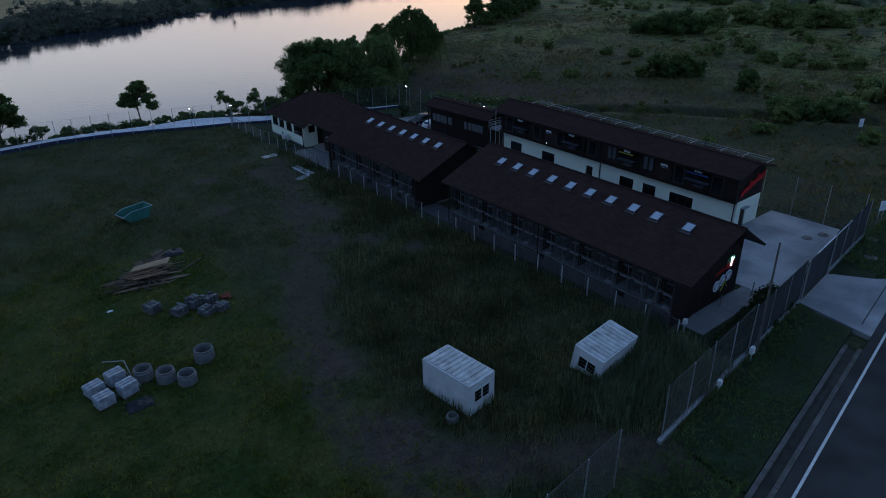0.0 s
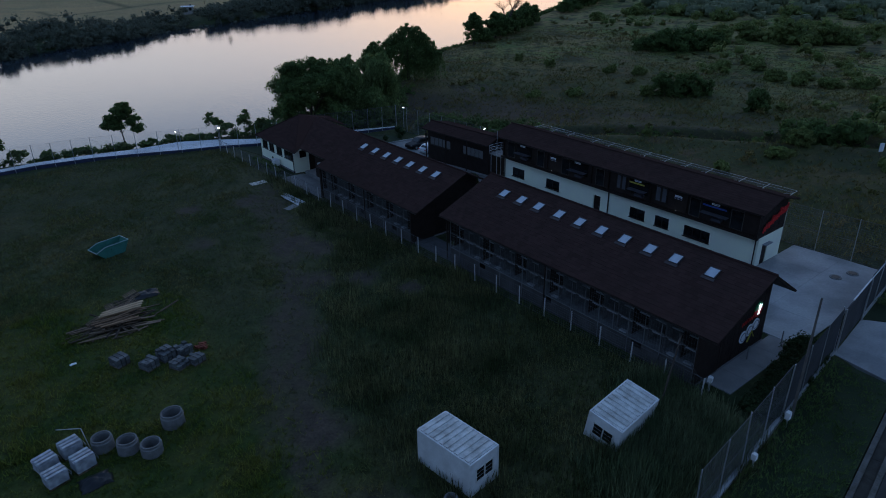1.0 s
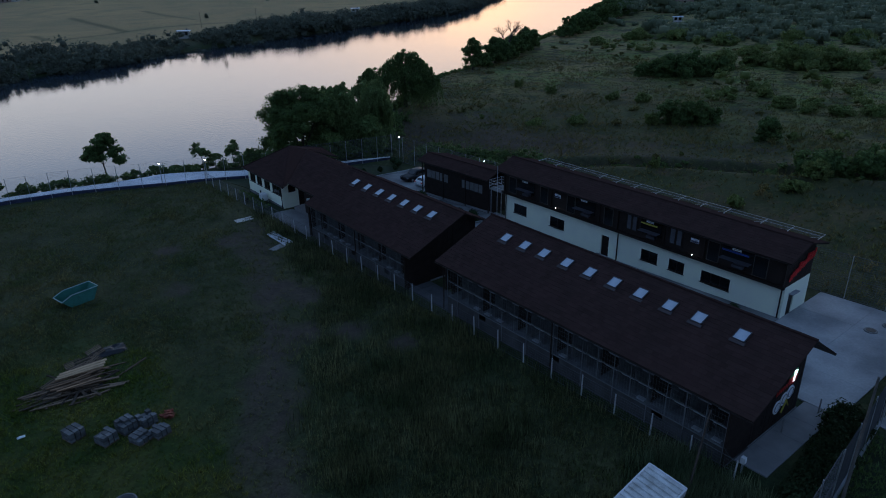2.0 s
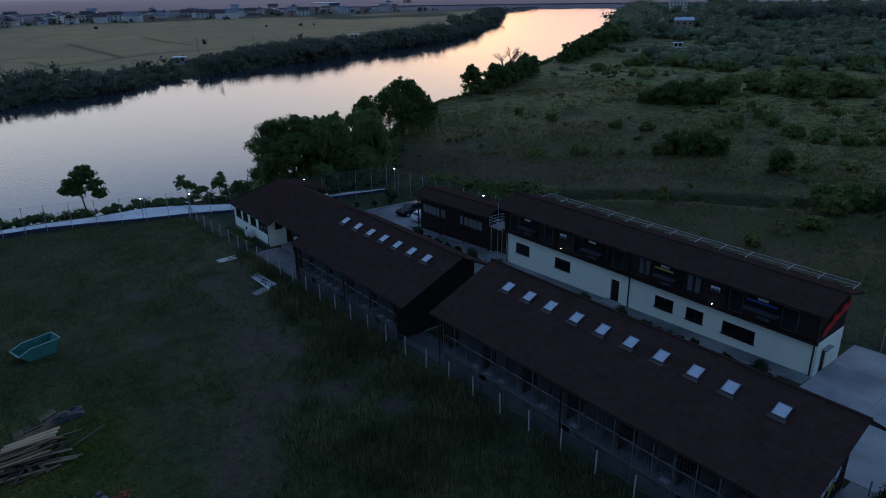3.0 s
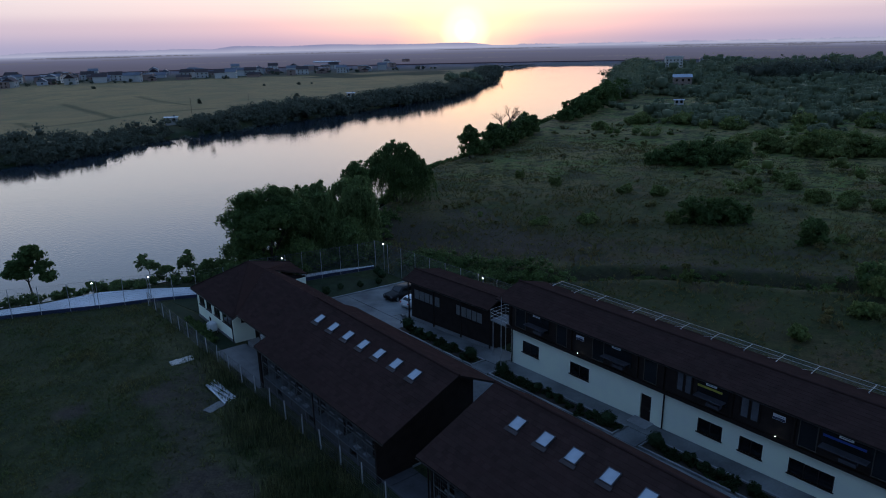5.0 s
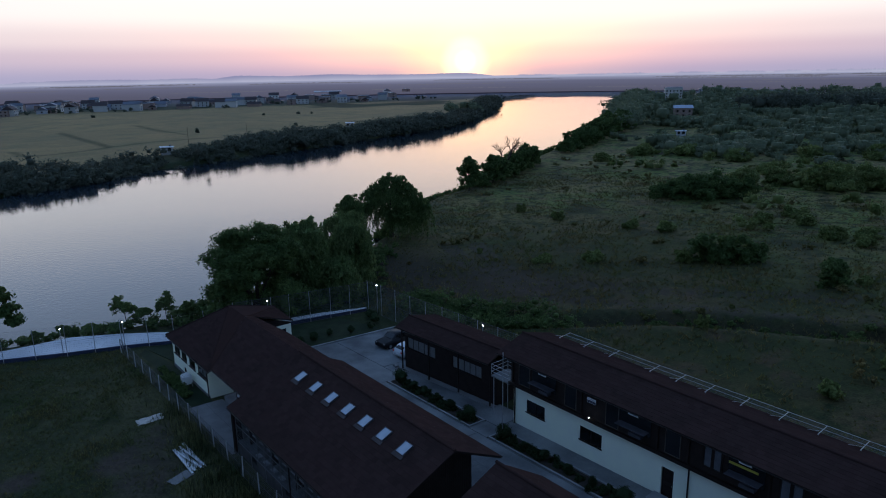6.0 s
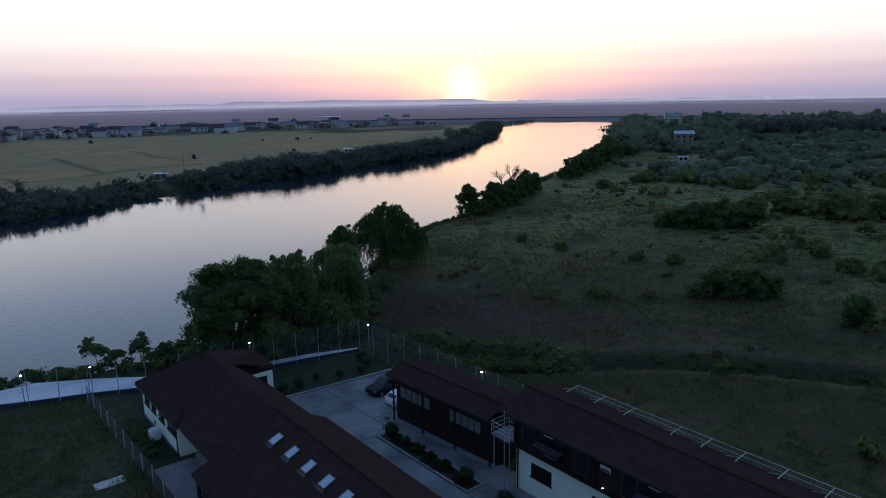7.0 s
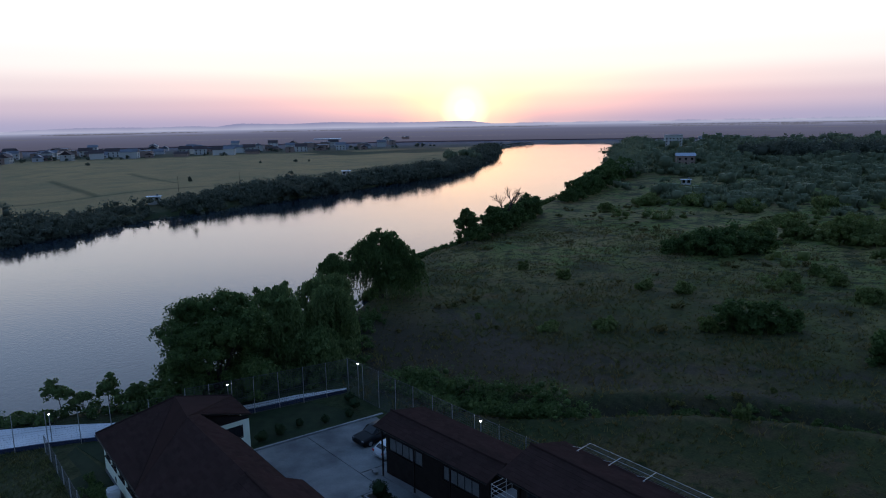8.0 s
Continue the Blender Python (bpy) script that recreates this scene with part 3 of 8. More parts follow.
def aviary(parent, x, xw, y0, y1, zb, zt, bay, zg):
    """Wire flight cages along the front: frames, legs, perches, trays and wire."""
    n = round((y1 - y0) / bay)
    step = (y1 - y0) / n
    for i in range(n + 1):
        y = y0 + i * step
        bm = bmesh.new()
        low = zg + 0.02 if i % 2 == 0 else zb
        box(bm, x - 0.025, x + 0.025, y - 0.025, y + 0.025, low - zb, zt - zb)
        ob = part("cage_post", bm, M["cage"], parent)
        ob.location = (0, 0, zb)
    for z, w in ((zb, 0.035), (zb + 0.52 * (zt - zb), 0.022), (zt - 0.05, 0.03)):
        part("cage_rail", B(x - 0.02, x + 0.02, y0, y1, z - w, z + w), M["cage"], parent)
    # wire, as thin verticals and horizontals
    wire = bmesh.new()
    k = round((y1 - y0) / 0.22)
    for i in range(k + 1):
        y = y0 + (y1 - y0) * i / k
        box(wire, x - 0.005, x + 0.005, y - 0.006, y + 0.006, zb, zt)
    for i in range(9):
        z = zb + (zt - zb) * i / 9
        box(wire, x - 0.005, x + 0.005, y0, y1, z - 0.006, z + 0.006)
    part("cage_wire", wire, M["cage"], parent, kind="stuff")
    part("cage_floor", B(x + 0.03, xw, y0, y1, zb - 0.03, zb), M["cage_floor"], parent, "grey slatted cage floor")
    # grey rendered base wall under the cages, with a few low hatches
    hatch = [(y0 + (y1 - y0) * q - 0.45, y0 + (y1 - y0) * q + 0.45, zb - 0.62, zb - 0.12) for q in (0.18, 0.52, 0.83)]
    part("base_wall", holed_wall(y0, y1, zg - 0.5, zb - 0.04, hatch, lambda b, c, d, lo, hi: box(b, x + 0.05, x + 0.22, c, d, lo, hi)), M["base_wall"], parent, "stained grey rendered base wall")
    for i in range(n):
        y = y0 + (i + 0.5) * step
        part("partition", B(x + 0.5, xw - 0.003, y + step / 2 - 0.012, y + step / 2 + 0.012, zb + 0.005, zt - 0.25), M["cage_floor"] if i % 3 else M["dark_wood"], parent)
        for z in (0.32, 0.62):
            bm = bmesh.new()
            box(bm, x + 0.35 + z, x + 0.47 + z, y - step * 0.36, y + step * 0.36, zb + z * (zt - zb) - 0.03, zb + z * (zt - zb) + 0.03)
            part("perch", bm, M["perch"], parent)
        if random.random() < 0.55:
            part("feed_tray", B(x + 0.2, x + 0.55, y - 0.35, y + 0.25, zb + 0.004, zb + 0.09), M["perch"], parent, "pale grey feeding tray")


M["base_wall"] = material("stained_base_render", (0.072, 0.070, 0.070), 0.9, var=0.25, scale=0.7, fine=9, second=(0.044, 0.043, 0.043))
M["perch"] = material("pale_perch", (0.27, 0.28, 0.29), 0.7, var=0.2, scale=3)


def boards_y(parent, x0, x1, y, z0, top, width=0.16, face=0.02, mat="dark_wood"):
    """Upright boards on a wall that faces -y, cut to the height top(x)."""
    bm = bmesh.new()
    n = round((x1 - x0) / width)
    for i in range(n):
        a, b = x0 + (x1 - x0) * i / n + 0.006, x0 + (x1 - x0) * (i + 1) / n - 0.006
        t = random.uniform(0.4, 1.0) * face
        v = [bm.verts.new(p) for p in ((a, y - t, z0), (b, y - t, z0), (b, y - t, top(b)), (a, y - t, top(a)), (a, y + 0.01, z0), (b, y + 0.01, z0), (b, y + 0.01, top(b)), (a, y + 0.01, top(a)))]
        for f in ((0, 1, 2, 3), (1, 5, 6, 2), (4, 0, 3, 7), (3, 2, 6, 7)):
            bm.faces.new([v[q] for q in f])
    part("cladding", bm, M[mat], parent, kind="stuff")


def boards_x(parent, x, y0, y1, z0, z1, width=0.18, mat="dark_wood", holes=()):
    """Lapped horizontal boards on a wall that faces -x."""
    bm = bmesh.new()
    n = max(1, round((z1 - z0) / width))
    for i in range(n):
        a, b = z0 + (z1 - z0) * i / n, z0 + (z1 - z0) * (i + 1) / n
        cuts = sorted({y0, y1, *(h[0] for h in holes), *(h[1] for h in holes)})
        for p, q in zip(cuts[:-1], cuts[1:]):
            if any(h[0] <= p and h[1] >= q and h[2] < b - 0.02 and h[3] > a + 0.02 for h in holes):
                continue
            v = [bm.verts.new(c) for c in ((x - 0.035, p, a), (x - 0.035, q, a), (x - 0.01, q, b), (x - 0.01, p, b), (x, p, a), (x, q, a))]
            bm.faces.new((v[0], v[1], v[2], v[3]))
            bm.faces.new((v[4], v[5], v[1], v[0]))
    part("cladding", bm, M[mat], parent, kind="stuff")


def prism_y(x0, x1, y0, y1, z0, top):
    """A wall block along y whose top follows points (x, z)."""
    bm = bmesh.new()
    prof = [(x0, z0), *top, (x1, z0)]
    a = [bm.verts.new((x, y0, z)) for x, z in prof]
    b = [bm.verts.new((x, y1, z)) for x, z in prof]
    bm.faces.new(a)
    bm.faces.new(b[::-1])
    for i in range(len(prof)):
        j = (i + 1) % len(prof)
        bm.faces.new((a[i], a[j], b[j], b[i]))
    return bm


# -- front loft
def front_loft():
    p = thing("pigeon_loft", "long dark timber pigeon loft with brown tiles and wire cages", "pigeon loft", "lofts by the fence")
    xe, ze, xr, zr, xf, zf, y0, y1 = 38.8, 4.7, 45.6, 7.45, 49.4, 4.95, 22.75, 52.3
    gable_roof(p, xe, ze, xr, zr, xf, zf, y0, y1)
    sl = (zr - ze) / (xr - xe)
    under = lambda x: ze + (x - xe) * sl - 0.18 if x < xr else zr - (x - xr) * (zr - zf) / (xf - xr) - 0.18
    part("wall", prism_y(42.0, 48.4, 24.1, 51.2, -0.2, [(42.0, under(42.0)), (xr, under(xr)), (48.4, under(48.4))]), M["dark_wood"], p)
    boards_y(p, 42.0, 48.4, 24.1, 0.3, under)
    # the gable's overhanging cheek beside the cages
    part("cheek", prism_y(39.0, 41.997, 24.1, 24.25, 0.3, [(39.0, under(39.0)), (41.997, under(41.997))]), M["dark_wood"], p)
    part("cheek", prism_y(39.0, 41.997, 51.0, 51.15, 2.2, [(39.0, under(39.0)), (41.997, under(41.997))]), M["dark_wood"], p)
    part("plinth", B(41.95, 48.45, 24.03, 51.3, -0.35, 0.42), M["plinth"], p)
    aviary(p, 39.1, 42.0, 24.3, 50.95, 1.65, 4.6, 1.43, 0.2)
    add_skylights(p, (48.4, 46.1, 43.9, 41.4, 39.05, 36.7, 34.35, 31.9, 29.6, 26.55), xe, ze, sl, 5.0)
    gutter(p, xe - 0.05, ze - 0.05, y0, y1)
    gutter(p, xf + 0.05, zf - 0.05, y0, y1)
    for y in (38.4, 51.3):
        downpipe(p, 38.95, y, 0.25, 4.6, 0.1)
    for x, yy in ((45.0, 24.0), (49.0, 23.4)):
        bm = bmesh.new()
        rod(bm, (x, yy - 0.6, 0.25), (x, yy - 0.6, 1.5), 0.05, 8)
        box(bm, x - 0.25, x + 0.25, yy - 0.85, yy - 0.35, 0.2, 0.34)
        part("bracket_post", bm, M["plinth"], p)
    # signs on the gable: a lit bird on a two-coloured disc, a red strip and three pale discs
    sg = thing("sign")
    sg.parent = p
    y = 24.06
    bm = bmesh.new()
    disc(bm, (46.75, y, 3.75), 0.62, "y", 0.05, 0.0, math.pi)
    part("disc_half", bm, M["sign_green"], sg, "green half of a round sign")
    bm = bmesh.new()
    disc(bm, (46.75, y, 3.75), 0.62, "y", 0.05, math.pi, 2 * math.pi)
    part("disc_half", bm, M["red"], sg, "red half of a round sign")
    bm = bmesh.new()
    for pts in (((-0.10, -0.42), (0.12, -0.42), (0.16, 0.0), (-0.06, 0.02)), ((-0.06, 0.02), (0.10, 0.0), (0.02, 0.50), (-0.10, 0.36)), ((0.10, 0.0), (0.16, -0.05), (0.36, 0.34), (0.26, 0.42))):
        plate(bm, [(46.75 + a, y - 0.06, 3.75 + b) for a, b in pts], (0, -0.03, 0))
    part("bird_shape", bm, M["lit_white"], sg, "lit white bird shape")
    for i in range(7):
        a = 44.6 + 0.27 * i
        bm = bmesh.new()
        plate(bm, [(a, y - 0.03, 3.0 + 0.03 * i), (a + 0.08, y - 0.03, 3.0 + 0.03 * i), (a + 0.14, y - 0.03, 3.34 + 0.03 * i), (a + 0.06, y - 0.03, 3.34 + 0.03 * i)], (0, -0.03, 0))
        part("letter_bar", bm, M["red"], sg, "red bar of a name sign")
    for a, b in ((45.1, 1.95), (45.95, 2.25), (46.75, 2.45)):
        bm = bmesh.new()
        disc(bm, (a, y, b), 0.5, "y", 0.05)
        d = part("sign_disc", bm, M["white_sign"], sg, "pale round plate")
        bm = bmesh.new()
        hoop(bm, (a, y - 0.06, b), 0.34, 0.06, "y")
        part("ring", bm, M["sign_grey"], d)
    bm = bmesh.new()
    rod(bm, (45.7, y - 0.1, 1.3), (46.2, y - 0.1, 2.1), 0.05, 6)
    rod(bm, (46.6, y - 0.1, 1.5), (46.2, y - 0.1, 2.1), 0.05, 6)
    part("yellow_mark", bm, M["yellow"], sg, "yellow mark on the plates")
    return p


def disc(bm, c, r, ax, t, a0=0.0, a1=2 * math.pi, n=24):
    pts = [(r * math.cos(a0 + (a1 - a0) * i / n), r * math.sin(a0 + (a1 - a0) * i / n)) for i in range(n + (0 if a1 - a0 > 6.2 else 1))]
    plate(bm, [(c[0] + u, c[1], c[2] + v) if ax == "y" else (c[0], c[1] + u, c[2] + v) if ax == "x" else (c[0] + u, c[1] + v, c[2]) for u, v in pts], (0, -t, 0) if ax == "y" else (-t, 0, 0) if ax == "x" else (0, 0, t))


def plate(bm, pts, off):
    a = [bm.verts.new(p) for p in pts]
    b = [bm.verts.new([u + v for u, v in zip(p, off)]) for p in pts]
    bm.faces.new(a)
    bm.faces.new(b[::-1])
    for i in range(len(pts)):
        j = (i + 1) % len(pts)
        bm.faces.new((a[i], a[j], b[j], b[i]))


def hoop(bm, c, r, w, ax, n=24):
    for i in range(n):
        a, b = 2 * math.pi * i / n, 2 * math.pi * (i + 1) / n
        f = lambda q, rr: (c[0] + rr * math.cos(q), c[1], c[2] + rr * math.sin(q))
        plate(bm, [f(a, r - w / 2), f(a, r + w / 2), f(b, r + w / 2), f(b, r - w / 2)], (0, -0.02, 0))


def glow_material(name, colour, power):
    m = bpy.data.materials.new(name)
    m.use_nodes = True
    b = m.node_tree.nodes["Principled BSDF"]
    b.inputs["Base Color"].default_value = (*colour, 1)
    b.inputs["Emission Color"].default_value = (*colour, 1)
    b.inputs["Emission Strength"].default_value = power
    return m


M["lit_white"] = glow_material("lit_sign_white", (0.85, 0.95, 1.0), 1.4)
M["bulb"] = glow_material("lamp_bulb", (0.85, 0.95, 1.0), 16.0)
M["sign_green"] = material("sign_green", (0.02, 0.22, 0.08), 0.5, var=0.1)
M["sign_grey"] = material("sign_grey", (0.22, 0.23, 0.26), 0.5, var=0.1)
M["yellow"] = material("yellow_board", (0.42, 0.36, 0.06), 0.6, var=0.15)
M["blue"] = material("blue_board", (0.03, 0.07, 0.30), 0.6, var=0.15)
front_loft()


# -- middle loft, which runs into the end house
def middle_loft():
    p = thing("pigeon_loft", "dark timber pigeon loft with skylights, joined to a white house", "pigeon loft", "lofts by the fence")
    xe, ze, xr, zr, xf, zf = 38.75, 3.72, 45.5, 6.55, 49.5, 4.55
    y0, y1 = 56.0, 76.5
    sl = (zr - ze) / (xr - xe)
    gable_roof(p, xe, ze, xr, zr, xf, zf, y0, y1)
    x2 = 40.1
    z2 = ze + (x2 - xe) * sl
    R = (xr, 88.0, zr)
    bm = bmesh.new()
    slab(bm, [(x2, y1 + 0.003, z2), (xr, y1 + 0.003, zr), R, (x2, 83.1, z2)], 0.16)
    x3, z3, Q = 48.2, 5.2, (47.0, 89.6, 5.8)
    slab(bm, [(xr, y1 + 0.003, zr), (x3, y1 + 0.003, z3), (x3, 84.5, z3), Q, R], 0.16)
    part("roof_deck", bm, M["dark_wood"], p)
    bm = bmesh.new()
    roof_slope(bm, (x2 - 0.03, y1 + 0.03, z2), (x2 - 0.03, 83.1, z2), (xr, y1 + 0.03, zr), R)
    roof_slope(bm, (x3 + 0.03, y1 + 0.03, z3), (x3 + 0.03, 84.5, z3), (xr, y1 + 0.03, zr), (xr, 84.5, zr))
    roof_slope(bm, (x3 + 0.03, 84.5, z3), Q, (xr, 84.5, zr), R)
    part("roof_tiles", bm, M["roof"], p, "dark brown tile sheets", kind="stuff")
    under = lambda x: ze + (x - xe) * sl - 0.18 if x < xr else zr - (x - xr) * (zr - zf) / (xf - xr) - 0.18
    part("wall", prism_y(42.0, 47.9, 57.2, 83.0, -0.8, [(42.0, under(42.0)), (xr, under(xr)), (47.9, under(47.9))]), M["dark_wood"], p)
    boards_y(p, 42.0, 47.9, 57.2, -0.1, under)
    part("cheek", prism_y(38.9, 41.997, 57.2, 57.35, -0.2, [(38.9, under(38.9)), (41.997, under(41.997))]), M["dark_wood"], p)
    part("cheek", prism_y(38.9, 41.997, 75.9, 76.05, -0.4, [(38.9, under(38.9)), (41.997, under(41.997))]), M["dark_wood"], p)
    part("plinth", B(41.95, 47.95, 57.13, 86.05, -1.0, 0.0), M["plinth"], p)
    aviary(p, 39.1, 42.0, 57.4, 75.85, 0.85, 3.65, 1.32, -0.3)
    add_skylights(p, (73.25, 70.8, 68.4, 66.05, 63.75, 61.45, 59.1), xe, ze, sl, 5.1)
    gutter(p, xe - 0.05, ze - 0.05, y0, y1)
    gutter(p, xf + 0.05, zf - 0.05, y0, y1)
    gutter(p, x3 + 0.05, z3 - 0.05, y1, 84.5)
    gutter(p, x2 - 0.05, z2 - 0.05, y1 + 0.05, 83.1)
    for y in (66.2, 76.2):
        downpipe(p, 38.95, y, -0.3, 3.6, 0.1)
    part("door", B(41.93, 42.0, 77.2, 78.1, -0.4, 1.65), M["frame"], p)
    bm = B(-0.2, 0.2, -0.42, 0.42, -0.3, 0.3)
    bmesh.ops.bevel(bm, geom=bm.edges[:], offset=0.03, segments=2, affect="EDGES")
    ac = part("air_conditioner", bm, M["cabin"], p, "white outdoor air conditioner unit")
    ac.location = (41.75, 81.2, 2.0)
    bm = bmesh.new()
    hoop(bm, (0, 0, 0), 0.2, 0.03, "y")
    g = part("fan_grille", bm, M["frame"], ac)
    g.matrix_basis = pose(-0.215, 0.1, 0, 0, 0, 90)


middle_loft()


def end_house():
    p = thing("end_house", "white rendered house with brown hipped roof near the water", "house")
    A, E = Vector((47.2, 96.6, 5.0)), Vector((52.0, 95.6, 4.1))
    W0, W1 = (40.75, 86.2, 2.78), (40.75, 98.7, 2.70)
    S0 = (40.1, 83.1, 4.28)
    R = (45.5, 88.0, 6.55)
    X0, X1 = (52.4, 92.0, 3.42), (52.9, 98.8, 2.85)
    bm = bmesh.new()
    faces = [[W0, W1, A], [W0, A, R], [S0, W0, R], [W1, X1, E, A], [X0, X1, E], [(47.0, 89.6, 5.8), X0, E], [R, (47.0, 89.6, 5.8), E], [R, E, A]]
    for f in faces:
        slab(bm, [tuple(q) for q in f], 0.14)
    part("roof_deck", bm, M["dark_wood"], p)
    bm = bmesh.new()
    for e0, e1, r0, r1 in ((W0, W1, A, A), (W0, W0, R, A), (W1, X1, A, E), (X0, X1, E, E), ((47.0, 89.6, 5.8), X0, E, E)):
        if (Vector(e1) - Vector(e0)).length > 0.5:
            roof_slope(bm, e0, e1, r0, r1, sheet=1.2)
    for tri in ([W0, A, R], [S0, W0, R], [R, (47.0, 89.6, 5.8), E], [R, E, A]):
        bm.faces.new([bm.verts.new(Vector(q) + Vector((0, 0, 0.03))) for q in tri])
    part("roof_tiles", bm, M["roof"], p, "dark brown tile sheets", kind="stuff")
    bm = bmesh.new()
    for a, b in ((W0, A), (W1, A), (A, E), (X1, E)):
        rod(bm, Vector(a) + Vector((0, 0, 0.03)), Vector(b) + Vector((0, 0, 0.03)), 0.09, 7)
    part("ridge_cap", bm, M["roof"], p)
    holes = [(87.75, 90.3, 1.1, 2.3), (90.9, 92.7, 1.1, 2.3), (93.4, 95.0, 1.1, 2.3), (95.5, 97.2, 1.1, 2.3), (94.0, 94.6, -0.25, 0.3)]
    part("wall", holed_wall(87.4, 97.8, -1.0, 2.72, holes, lambda bm, a, b, lo, hi: box(bm, 41.1, 41.4, a, b, lo, hi)), M["render"], p)
    part("wall", B(41.403, 43.4, 87.4, 87.7, -1.0, 2.9), M["render"], p)
    part("wall", B(43.403, 46.0, 87.5, 87.8, -1.0, 4.0), M["dark_wood"], p)
    part("wall", B(41.403, 52.0, 97.5, 97.8, -1.0, 2.75), M["render"], p)
    part("wall", B(51.7, 52.0, 92.0, 97.497, -1.0, 2.85), M["render"], p)
    part("wall", holed_wall(47.6, 52.0, -1.0, 3.2, [(48.6, 51.4, 1.5, 2.75)], lambda bm, a, b, lo, hi: box(bm, a, b, 91.7, 91.997, lo, hi)), M["render"], p)
    part("gable", prism_y(47.6, 52.0, 91.7, 91.997, 3.203, [(47.6, 4.7), (52.0, 3.3)]), M["dark_wood"], p)
    part("core", B(41.7, 47.5, 88.2, 97.3, -0.9, 2.2), M["dark_wood"], p)
    part("core", B(47.503, 51.5, 92.3, 97.3, -0.9, 2.2), M["dark_wood"], p)
    for a, b, lo, hi in holes[:4]:
        window_x(p, 41.1, a, b, lo, hi, 2)
    window_x(p, 41.1, *holes[4], panes=1, sill=False)
    for a, b in ((90.35, 90.85), (92.75, 93.35)):
        part("window_pier", B(41.06, 41.097, a, b, 1.1, 2.3), M["render"], p)
    bm = bmesh.new()
    for a in (48.6, 49.95, 51.33):
        box(bm, a, a + 0.07, 91.72, 91.79, 1.5, 2.75)
    box(bm, 48.67, 51.33, 91.72, 91.79, 1.5, 1.57)
    part("window_frame", bm, M["frame"], p)
    part("pane", B(48.67, 51.33, 91.8, 91.82, 1.57, 2.75), M["glass"], p)
    part("plinth", B(41.05, 41.097, 87.35, 97.85, -1.0, -0.3), M["plinth"], p)
    gutter(p, 40.7, 2.66, 86.2, 98.7)
    downpipe(p, 41.0, 87.5, -0.6, 2.6, 0.15)
    # entrance wall, slit window and small sign
    bm = bmesh.new()
    box(bm, 42.0, 43.0, 87.36, 87.397, 1.5, 2.5)
    part("pane", bm, M["glass"], p)


end_house()


